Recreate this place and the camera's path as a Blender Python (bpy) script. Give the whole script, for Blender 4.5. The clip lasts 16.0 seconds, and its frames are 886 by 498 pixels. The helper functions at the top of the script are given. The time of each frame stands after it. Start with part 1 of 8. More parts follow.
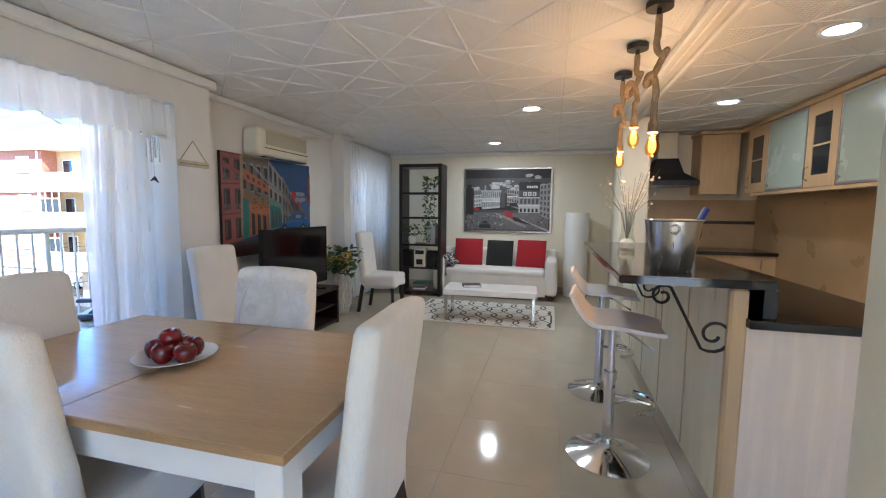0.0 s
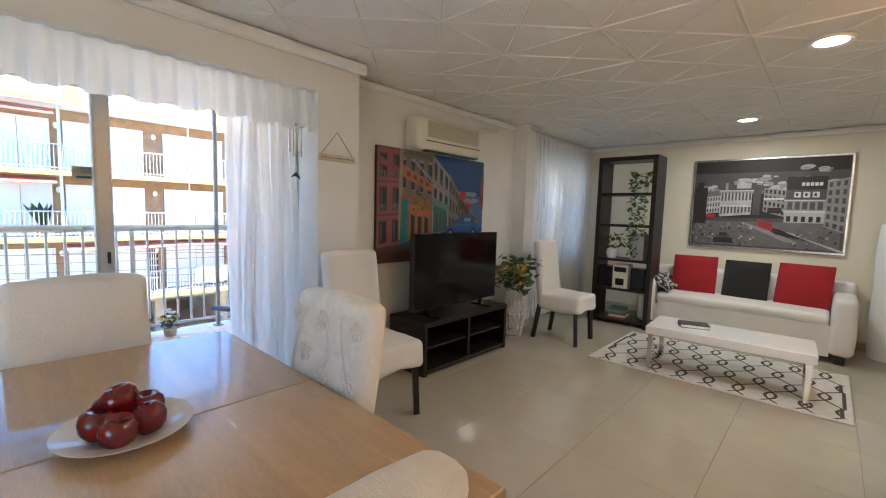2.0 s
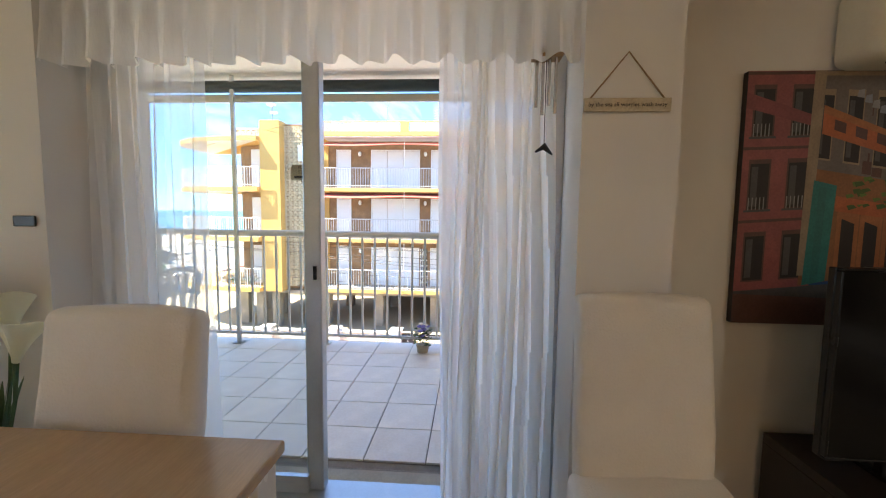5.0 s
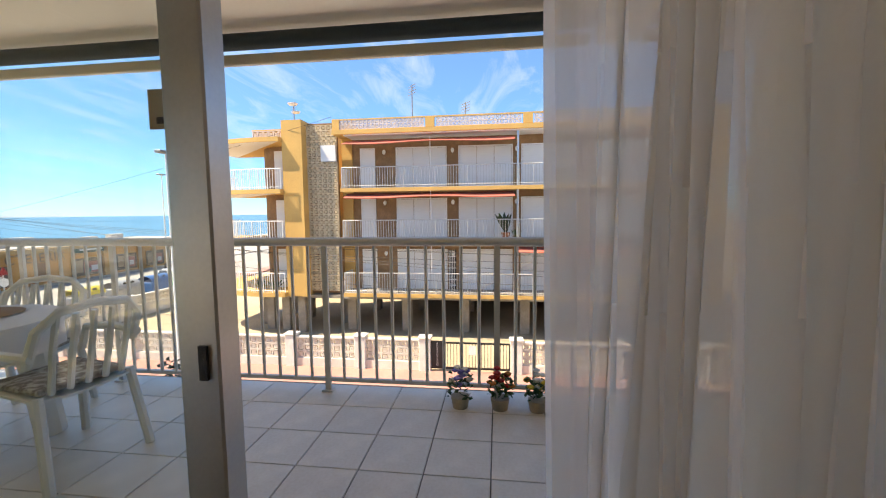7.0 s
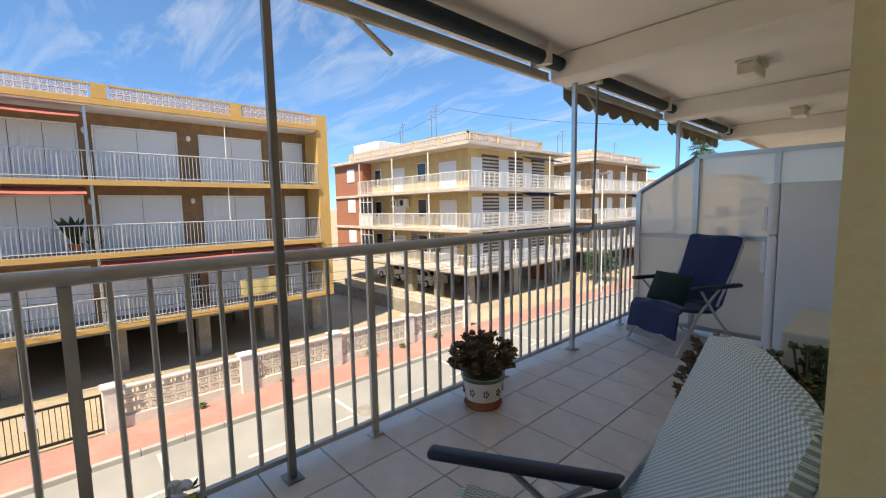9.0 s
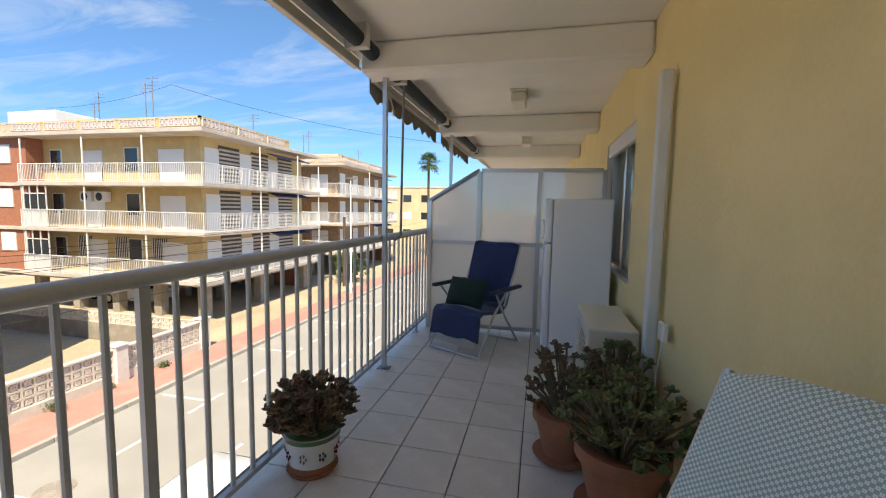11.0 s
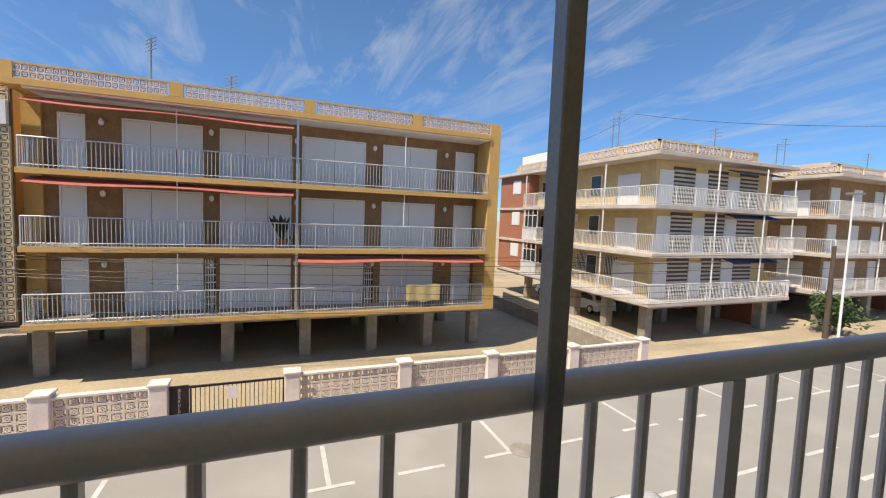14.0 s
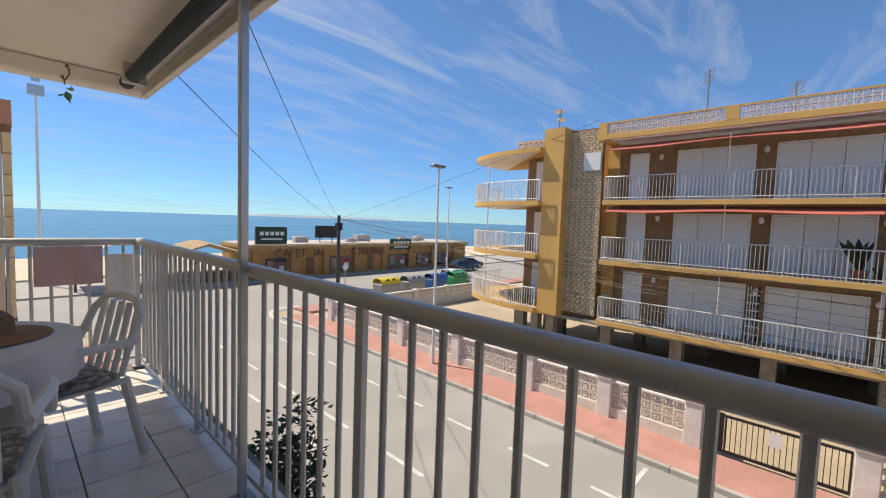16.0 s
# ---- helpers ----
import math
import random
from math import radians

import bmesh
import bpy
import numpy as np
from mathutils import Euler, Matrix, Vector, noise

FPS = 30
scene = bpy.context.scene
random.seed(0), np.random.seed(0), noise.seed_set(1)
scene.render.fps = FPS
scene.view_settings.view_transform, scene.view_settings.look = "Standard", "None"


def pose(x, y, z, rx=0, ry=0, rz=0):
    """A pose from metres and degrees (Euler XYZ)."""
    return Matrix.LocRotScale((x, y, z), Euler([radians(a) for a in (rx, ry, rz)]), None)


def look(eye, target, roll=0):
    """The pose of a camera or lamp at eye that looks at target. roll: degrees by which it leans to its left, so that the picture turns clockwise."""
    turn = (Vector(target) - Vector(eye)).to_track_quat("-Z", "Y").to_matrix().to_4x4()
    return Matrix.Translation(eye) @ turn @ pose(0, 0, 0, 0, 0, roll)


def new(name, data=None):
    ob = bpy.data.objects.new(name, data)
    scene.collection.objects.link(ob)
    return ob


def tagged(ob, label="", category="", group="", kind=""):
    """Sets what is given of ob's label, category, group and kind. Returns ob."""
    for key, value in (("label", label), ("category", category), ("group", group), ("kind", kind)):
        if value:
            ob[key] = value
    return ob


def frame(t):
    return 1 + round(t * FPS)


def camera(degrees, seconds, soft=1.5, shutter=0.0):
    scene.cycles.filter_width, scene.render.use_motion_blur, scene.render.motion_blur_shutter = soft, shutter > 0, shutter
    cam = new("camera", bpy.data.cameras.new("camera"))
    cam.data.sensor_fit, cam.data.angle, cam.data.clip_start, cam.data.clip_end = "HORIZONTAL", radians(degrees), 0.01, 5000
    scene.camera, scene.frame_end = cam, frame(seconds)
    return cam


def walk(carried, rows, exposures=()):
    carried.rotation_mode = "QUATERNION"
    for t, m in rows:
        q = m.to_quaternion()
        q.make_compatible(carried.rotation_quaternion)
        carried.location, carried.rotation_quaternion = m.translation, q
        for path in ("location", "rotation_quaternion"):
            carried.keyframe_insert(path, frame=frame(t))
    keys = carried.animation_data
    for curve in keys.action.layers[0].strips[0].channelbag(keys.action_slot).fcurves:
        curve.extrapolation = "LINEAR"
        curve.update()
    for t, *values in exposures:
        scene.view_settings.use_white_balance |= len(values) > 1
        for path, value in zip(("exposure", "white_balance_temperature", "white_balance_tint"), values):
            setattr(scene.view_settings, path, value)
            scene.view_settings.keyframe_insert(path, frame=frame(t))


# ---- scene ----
cam = camera(93.5, 16.0, soft=1.15)
PATH = [
    (0, (0.142, 0.99, 1.337), (-0.358, 2.918, 1.152), 0.6),
    (0.5, (0.102, 1.195, 1.345), (-0.534, 3.081, 1.15), 1.0),
    (1, (0.088, 1.469, 1.341), (-0.764, 3.268, 1.149), 1.4),
    (1.5, (0.041, 1.723, 1.34), (-1.036, 3.398, 1.148), 1.7),
    (2, (0.004, 1.991, 1.323), (-1.351, 3.452, 1.145), 1.6),
    (2.5, (-0.065, 2.25, 1.315), (-1.644, 3.465, 1.138), 1.4),
    (3, (-0.166, 2.488, 1.285), (-1.941, 3.397, 1.127), 1.25),
    (3.5, (-0.336, 2.704, 1.3), (-2.235, 3.308, 1.135), 1.2),
    (4, (-0.539, 2.894, 1.295), (-2.512, 3.188, 1.142), 1.2),
    (4.5, (-0.779, 2.985, 1.302), (-2.771, 3.025, 1.136), 0.9),
    (5.8, (-1.43, 3.16, 1.29), (-3.4, 2.92, 1.12), 0.2),
    (7, (-2.157, 2.891, 1.281), (-4.133, 2.633, 1.105), -0.6),
    (7.5, (-2.39, 2.84, 1.287), (-4.382, 2.872, 1.109), -1.3),
    (8, (-2.623, 2.785, 1.285), (-4.557, 3.262, 1.098), -1.6),
    (8.5, (-2.812, 2.8, 1.291), (-4.576, 3.722, 1.098), -1.6),
    (9, (-2.975, 2.895, 1.305), (-4.441, 4.242, 1.107), -1.1),
    (9.5, (-3.111, 2.961, 1.305), (-4.245, 4.597, 1.109), -0.6),
    (10, (-3.3, 3.01, 1.312), (-4.094, 4.837, 1.127), 0.3),
    (11.3, (-3.8, 3.09, 1.325), (-4.23, 5.033, 1.138), 1.1),
    (12.5, (-4.197, 3.27, 1.342), (-4.839, 5.154, 1.143), 1.4),
    (13, (-4.305, 3.266, 1.34), (-5.387, 4.939, 1.154), 1.9),
    (13.5, (-4.365, 3.275, 1.343), (-5.875, 4.578, 1.177), 2.25),
    (14, (-4.368, 3.237, 1.37), (-6.225, 3.964, 1.222), 2.2),
    (14.5, (-4.369, 3.182, 1.357), (-6.36, 3.315, 1.216), 2.4),
    (15, (-4.345, 3.067, 1.345), (-6.28, 2.581, 1.211), 2.6),
    (15.5, (-4.269, 2.965, 1.35), (-6.011, 1.992, 1.211), 2.5),
    (16, (-4.16, 2.779, 1.337), (-5.608, 1.406, 1.207), 2.0),
]
EXPOSURES = [(0, 3.87, 5400, 6), (1, 3.93, 5750, 6), (2.5, 3.74, 6200, 7), (3.5, 3.58, 6600, 8), (4.5, 3.35, 7100, 8), (5.8, 2.55, 7500, 10), (7, 1.85, 8400, 11), (8, 1.32, 8200, 11), (9, 1.4, 8000, 9), (10, 1.5, 8100, 8), (12.5, 1.38, 7900, 9), (13.5, 1.05, 7700, 10), (16, 0.85, 7600, 12)]
walk(cam, [(t, look(e, a, r)) for t, e, a, r in PATH], EXPOSURES)

# ---- world, sun ----
SUN = Vector((0.24, -0.62, 1.0)).normalized()
world = bpy.data.worlds.new("sky")
scene.world = world
world.use_nodes = True
wn, wl = world.node_tree.nodes, world.node_tree.links
wn.clear()
w_out = wn.new("ShaderNodeOutputWorld")
w_bg = wn.new("ShaderNodeBackground")
w_sky = wn.new("ShaderNodeTexSky")
w_sky.sky_type = "NISHITA"
w_sky.sun_disc = False
w_sky.sun_elevation = math.asin(SUN.z)
w_sky.sun_rotation = math.atan2(SUN.x, SUN.y)
w_sky.altitude, w_sky.air_density, w_sky.dust_density, w_sky.ozone_density = 0, 0.8, 0.0, 3.0
w_bg.inputs["Strength"].default_value = 0.092
w_co = wn.new("ShaderNodeTexCoord")
w_map = wn.new("ShaderNodeMapping")
w_map.inputs["Scale"].default_value = (0.5, 1.9, 1.0)
w_map.inputs["Rotation"].default_value = (0.0, 0.0, 0.95)
w_n = wn.new("ShaderNodeTexNoise")
w_n.inputs["Scale"].default_value, w_n.inputs["Detail"].default_value, w_n.inputs["Roughness"].default_value = 1.9, 9, 0.62
w_n.inputs["Distortion"].default_value = 0.9
w_r = wn.new("ShaderNodeValToRGB")
w_r.color_ramp.elements[0].position, w_r.color_ramp.elements[1].position = 0.47, 0.8
w_r.color_ramp.elements[1].color = (0.55, 0.55, 0.55, 1)
w_mix = wn.new("ShaderNodeMix")
w_mix.data_type = "RGBA"
w_mix.inputs[7].default_value = (4.2, 4.6, 5.2, 1)
w_dir = wn.new("ShaderNodeSeparateXYZ")
w_up = wn.new("ShaderNodeMath")
w_up.operation, w_up.inputs[1].default_value = "ADD", 0.12
w_flat = wn.new("ShaderNodeCombineXYZ")
wl.new(w_co.outputs["Generated"], w_dir.inputs["Vector"])
wl.new(w_dir.outputs["Z"], w_up.inputs[0])
for axis in "XY":
    w_div = wn.new("ShaderNodeMath")
    w_div.operation = "DIVIDE"
    wl.new(w_dir.outputs[axis], w_div.inputs[0])
    wl.new(w_up.outputs[0], w_div.inputs[1])
    wl.new(w_div.outputs[0], w_flat.inputs[axis])
wl.new(w_flat.outputs["Vector"], w_map.inputs["Vector"])
wl.new(w_map.outputs["Vector"], w_n.inputs["Vector"])
wl.new(w_n.outputs["Fac"], w_r.inputs["Fac"])
wl.new(w_r.outputs["Color"], w_mix.inputs[0])
w_tint = wn.new("ShaderNodeMix")
w_tint.data_type, w_tint.blend_type = "RGBA", "MULTIPLY"
w_tint.inputs[0].default_value = 1.0
w_tint.inputs[7].default_value = (0.58, 0.86, 1.08, 1)
wl.new(w_sky.outputs["Color"], w_tint.inputs[6])
wl.new(w_tint.outputs[2], w_mix.inputs[6])
w_sep = wn.new("ShaderNodeSeparateXYZ")
w_low = wn.new("ShaderNodeMapRange")
w_low.interpolation_type = "SMOOTHSTEP"
w_low.inputs["From Min"].default_value, w_low.inputs["From Max"].default_value = 0.0, 0.45
w_hor = wn.new("ShaderNodeMix")
w_hor.data_type = "RGBA"
w_hor.inputs[6].default_value, w_hor.inputs[7].default_value = (0.55, 0.67, 0.82, 1), (0.95, 0.96, 0.97, 1)
w_air = wn.new("ShaderNodeMix")
w_air.data_type, w_air.blend_type = "RGBA", "MULTIPLY"
w_air.inputs[0].default_value = 1.0
wl.new(w_co.outputs["Generated"], w_sep.inputs["Vector"])
wl.new(w_sep.outputs["Z"], w_low.inputs["Value"])
wl.new(w_low.outputs["Result"], w_hor.inputs[0])
wl.new(w_mix.outputs[2], w_air.inputs[6])
wl.new(w_hor.outputs[2], w_air.inputs[7])
wl.new(w_air.outputs[2], w_bg.inputs["Color"])
wl.new(w_bg.outputs["Background"], w_out.inputs["Surface"])
sun_data = bpy.data.lights.new("sun", "SUN")
sun_data.energy, sun_data.angle, sun_data.color = 2.95, radians(0.5), (1.0, 0.95, 0.87)
sun = new("sun", sun_data)
sun.rotation_mode = "QUATERNION"
sun.rotation_quaternion = SUN.to_track_quat("Z", "Y")

# ---- materials ----
def shade(name, color, rough=0.6, metal=0.0, vary=0.12, scale=6.0, bump=0.15, fine=120.0, spec=0.5,
          second=None, ramp=(0.45, 0.7), stretch=(1, 1, 1), rnd=0.0, sheen=0.0, coat=0.0):
    """A principled surface: large stains, fine grain, relief; rnd varies it from piece to piece."""
    m = bpy.data.materials.new(name)
    m.use_nodes = True
    n, k = m.node_tree.nodes, m.node_tree.links
    b = n["Principled BSDF"]
    co = n.new("ShaderNodeTexCoord")
    mp = n.new("ShaderNodeMapping")
    mp.inputs["Scale"].default_value = stretch
    k.new(co.outputs["Object"], mp.inputs["Vector"])
    big, small = n.new("ShaderNodeTexNoise"), n.new("ShaderNodeTexNoise")
    for t, s, d in ((big, scale, 5), (small, fine, 3)):
        t.inputs["Scale"].default_value, t.inputs["Detail"].default_value = s, d
        k.new(mp.outputs["Vector"], t.inputs["Vector"])
    r = n.new("ShaderNodeValToRGB")
    r.color_ramp.elements[0].position, r.color_ramp.elements[1].position = ramp
    dark = second or tuple(c * (1 - vary) for c in color)
    r.color_ramp.elements[0].color, r.color_ramp.elements[1].color = (*dark, 1), (*color, 1)
    k.new(big.outputs["Fac"], r.inputs["Fac"])
    mx = n.new("ShaderNodeMix")
    mx.data_type, mx.blend_type = "RGBA", "OVERLAY"
    mx.inputs[0].default_value = min(0.9, vary * 1.5)
    k.new(r.outputs["Color"], mx.inputs[6])
    k.new(small.outputs["Fac"], mx.inputs[7])
    last = mx.outputs[2]
    if rnd:
        oi, hs = n.new("ShaderNodeObjectInfo"), n.new("ShaderNodeHueSaturation")
        ma = n.new("ShaderNodeMapRange")
        ma.inputs["To Min"].default_value, ma.inputs["To Max"].default_value = 1 - rnd, 1 + rnd
        k.new(oi.outputs["Random"], ma.inputs["Value"])
        k.new(ma.outputs["Result"], hs.inputs["Value"])
        k.new(last, hs.inputs["Color"])
        last = hs.outputs["Color"]
    k.new(last, b.inputs["Base Color"])
    b.inputs["Metallic"].default_value, b.inputs["Specular IOR Level"].default_value = metal, spec
    b.inputs["Coat Weight"].default_value, b.inputs["Sheen Weight"].default_value = coat, sheen
    rr = n.new("ShaderNodeMapRange")
    rr.inputs["To Min"].default_value, rr.inputs["To Max"].default_value = max(0.02, rough - 0.08), min(1, rough + 0.08)
    k.new(big.outputs["Fac"], rr.inputs["Value"])
    k.new(rr.outputs["Result"], b.inputs["Roughness"])
    if bump:
        bp = n.new("ShaderNodeBump")
        bp.inputs["Strength"].default_value, bp.inputs["Distance"].default_value = bump, 0.004
        k.new(small.outputs["Fac"], bp.inputs["Height"])
        k.new(bp.outputs["Normal"], b.inputs["Normal"])
    return m


def glow(name, color, strength):
    m = bpy.data.materials.new(name)
    m.use_nodes = True
    b = m.node_tree.nodes["Principled BSDF"]
    b.inputs["Base Color"].default_value = (*color, 1)
    b.inputs["Emission Color"].default_value = (*color, 1)
    b.inputs["Emission Strength"].default_value = strength
    return m


def glass(name, color=(0.95, 0.98, 0.97), rough=0.0, mixed=0.12):
    """A pane: mostly clear, with a glossy share that grows at grazing angles."""
    m = bpy.data.materials.new(name)
    m.use_nodes = True
    n, k = m.node_tree.nodes, m.node_tree.links
    n.remove(n["Principled BSDF"])
    tr, gl, mi, fr = (n.new("ShaderNode" + s) for s in ("BsdfTransparent", "BsdfGlossy", "MixShader", "LayerWeight"))
    tr.inputs["Color"].default_value = (*color, 1)
    gl.inputs["Roughness"].default_value = rough
    fr.inputs["Blend"].default_value = 0.3
    pw, sc = n.new("ShaderNodeMath"), n.new("ShaderNodeMath")
    pw.operation, pw.inputs[1].default_value = "POWER", 3.0
    sc.operation, sc.inputs[1].default_value, sc.inputs[2].default_value = "MULTIPLY_ADD", 0.6, mixed * 0.35
    k.new(fr.outputs["Facing"], pw.inputs[0])
    k.new(pw.outputs[0], sc.inputs[0])
    k.new(sc.outputs[0], mi.inputs[0])
    k.new(tr.outputs["BSDF"], mi.inputs[1])
    k.new(gl.outputs["BSDF"], mi.inputs[2])
    k.new(mi.outputs["Shader"], n["Material Output"].inputs["Surface"])
    return m


def cloth(name, color, clear=0.0, scale=160.0, bump=0.3):
    """Woven cloth that lets light through; clear is the share of open weave."""
    m = bpy.data.materials.new(name)
    m.use_nodes = True
    n, k = m.node_tree.nodes, m.node_tree.links
    n.remove(n["Principled BSDF"])
    di, tl, tp = n.new("ShaderNodeBsdfDiffuse"), n.new("ShaderNodeBsdfTranslucent"), n.new("ShaderNodeBsdfTransparent")
    a, c = n.new("ShaderNodeMixShader"), n.new("ShaderNodeMixShader")
    co, mp, no = n.new("ShaderNodeTexCoord"), n.new("ShaderNodeMapping"), n.new("ShaderNodeTexNoise")
    mp.inputs["Scale"].default_value = (0.25, 1, 0.25)
    no.inputs["Scale"].default_value = scale
    bp = n.new("ShaderNodeBump")
    bp.inputs["Strength"].default_value, bp.inputs["Distance"].default_value = bump, 0.003
    k.new(co.outputs["Object"], mp.inputs["Vector"])
    k.new(mp.outputs["Vector"], no.inputs["Vector"])
    k.new(no.outputs["Fac"], bp.inputs["Height"])
    for s in (di, tl):
        s.inputs["Color"].default_value = (*color, 1)
        k.new(bp.outputs["Normal"], s.inputs["Normal"])
    a.inputs[0].default_value, c.inputs[0].default_value = 0.72, clear
    k.new(di.outputs[0], a.inputs[1])
    k.new(tl.outputs[0], a.inputs[2])
    k.new(a.outputs[0], c.inputs[1])
    k.new(tp.outputs[0], c.inputs[2])
    k.new(c.outputs[0], n["Material Output"].inputs["Surface"])
    return m


PLASTER = shade("white_plaster", (0.76, 0.75, 0.72), 0.75, vary=0.05, scale=2.5, bump=0.12, fine=300)
CREAM = shade("cream_plaster", (0.76, 0.71, 0.57), 0.75, vary=0.05, scale=2.0, bump=0.12, fine=300)
PLAINCEIL = shade("plain_ceiling_panel", (0.8, 0.79, 0.77), 0.7, vary=0.04, scale=4, bump=0.2, fine=90)
CEIL = shade("ceiling_panel", (0.8, 0.79, 0.77), 0.7, vary=0.04, scale=4, bump=0.5, fine=90)


def add_dots(m, per_metre, depth):
    """Rows of small raised dots in a material's relief."""
    n, k = m.node_tree.nodes, m.node_tree.links
    p = n["Principled BSDF"]
    co, vo, rp, bp = n.new("ShaderNodeTexCoord"), n.new("ShaderNodeTexVoronoi"), n.new("ShaderNodeValToRGB"), n.new("ShaderNodeBump")
    vo.voronoi_dimensions = "2D"
    vo.inputs["Scale"].default_value, vo.inputs["Randomness"].default_value = per_metre, 0.0
    rp.color_ramp.elements[0].position, rp.color_ramp.elements[1].position = 0.18, 0.34
    rp.color_ramp.elements[0].color, rp.color_ramp.elements[1].color = (1, 1, 1, 1), (0, 0, 0, 1)
    bp.inputs["Strength"].default_value, bp.inputs["Distance"].default_value = 0.5, depth
    k.new(co.outputs["Object"], vo.inputs["Vector"])
    k.new(vo.outputs["Distance"], rp.inputs["Fac"])
    k.new(rp.outputs["Color"], bp.inputs["Height"])
    if p.inputs["Normal"].is_linked:
        k.new(p.inputs["Normal"].links[0].from_socket, bp.inputs["Normal"])
    k.new(bp.outputs["Normal"], p.inputs["Normal"])


add_dots(CEIL, 42, 0.004)
PORCELAIN = shade("polished_porcelain", (0.48, 0.43, 0.335), 0.09, vary=0.07, scale=3, bump=0.0, rnd=0.015, spec=0.65)
GROUT = shade("grout", (0.4, 0.365, 0.3), 0.85, vary=0.15, scale=8)
SKIRT = shade("skirting_tile", (0.5, 0.44, 0.36), 0.3, vary=0.08, scale=8)
YELLOW = shade("yellow_stucco", (0.92, 0.75, 0.38), 0.85, vary=0.1, scale=1.6, bump=0.7, fine=70)
SOFFIT = shade("soffit_paint", (0.86, 0.84, 0.79), 0.8, vary=0.08, scale=1.4, bump=0.25, fine=60)
BTILE = shade("terrace_tile", (0.78, 0.71, 0.63), 0.32, vary=0.14, scale=5, bump=0.12, fine=60, rnd=0.05)
BGROUT = shade("terrace_grout", (0.22, 0.19, 0.16), 0.9, vary=0.2, scale=14)
RAIL = shade("grey_painted_steel", (0.56, 0.56, 0.55), 0.38, metal=0.15, vary=0.08, scale=9, bump=0.06)
DARKPOST = shade("weathered_aluminium", (0.3, 0.3, 0.3), 0.42, metal=0.5, vary=0.14, scale=7, bump=0.08)
ALU = shade("aluminium", (0.55, 0.56, 0.57), 0.32, metal=0.75, vary=0.06, scale=12, bump=0.04)
GLASS = glass("clear_glass")
OCHRE = shade("ochre_render", (0.67, 0.41, 0.135), 0.85, vary=0.12, scale=0.7, bump=0.4, fine=25)
BROWNWALL = shade("brown_facade_brick", (0.33, 0.19, 0.095), 0.85, vary=0.25, scale=3, bump=0.6, fine=18)
WHITE = shade("white_paint", (0.78, 0.78, 0.77), 0.5, vary=0.05, scale=3, bump=0.08)
SHUTTER = shade("white_roller_shutter", (0.74, 0.75, 0.76), 0.5, vary=0.05, scale=2, bump=0.1, stretch=(1, 1, 30), fine=2)
BEIGEBLOCK = shade("beige_block", (0.74, 0.61, 0.42), 0.9, vary=0.14, scale=3, bump=0.4, fine=30, rnd=0.06)
PINKBLOCK = shade("pale_pink_block", (0.72, 0.63, 0.6), 0.9, vary=0.12, scale=3, bump=0.4, fine=30, rnd=0.05)
CONCRETE = shade("old_concrete", (0.36, 0.32, 0.27), 0.9, vary=0.25, scale=2.2, bump=0.5, fine=22)
ASPHALT = shade("sun_bleached_asphalt", (0.36, 0.345, 0.315), 0.9, vary=0.14, scale=0.5, bump=0.5, fine=40)
REDPAVE = shade("red_pavement", (0.5, 0.26, 0.21), 0.85, vary=0.16, scale=1.1, bump=0.4, fine=20)
KERB = shade("kerb_stone", (0.45, 0.42, 0.38), 0.9, vary=0.15, scale=2, bump=0.3, rnd=0.08)
SANDY = shade("sandy_ground", (0.5, 0.41, 0.28), 0.95, vary=0.2, scale=0.35, bump=0.5, fine=9)
BEACH = shade("beach_sand", (0.62, 0.53, 0.4), 0.95, vary=0.1, scale=0.1, bump=0.3, fine=4)
MARK = shade("road_paint", (0.66, 0.65, 0.61), 0.8, vary=0.2, scale=3, bump=0.2)
BLACKMETAL = shade("black_metal", (0.03, 0.03, 0.032), 0.45, metal=0.4, vary=0.1, scale=8)


# ---- building tools ----
def box(bm, x0, y0, z0, x1, y1, z1, bevel=0.0, seg=1):
    """Adds a box between two corners to bm, with rounded edges where bevel is given."""
    g = bmesh.ops.create_cube(bm, size=1.0, matrix=Matrix.Translation(((x0 + x1) / 2, (y0 + y1) / 2, (z0 + z1) / 2))
                              @ Matrix.Diagonal((abs(x1 - x0), abs(y1 - y0), abs(z1 - z0), 1)))
    if bevel:
        es = list({e for v in g["verts"] for e in v.link_edges})
        bmesh.ops.bevel(bm, geom=es, offset=bevel, segments=seg, profile=0.5, affect="EDGES")
    return bm


def boxes(*cs, bevel=0.0, seg=1):
    bm = bmesh.new()
    for c in cs:
        box(bm, *c, bevel=bevel, seg=seg)
    return bm


def rod(bm, a, b, r, n=10, r2=None):
    """Adds a round bar from a to b."""
    a, b = Vector(a), Vector(b)
    d = b - a
    m = Matrix.Translation((a + b) / 2) @ d.to_track_quat("Z", "Y").to_matrix().to_4x4()
    bmesh.ops.create_cone(bm, cap_ends=True, segments=n, radius1=r, radius2=r if r2 is None else r2, depth=d.length, matrix=m)
    return bm


def rods(*cs, n=10):
    bm = bmesh.new()
    for c in cs:
        rod(bm, *c, n=n)
    return bm


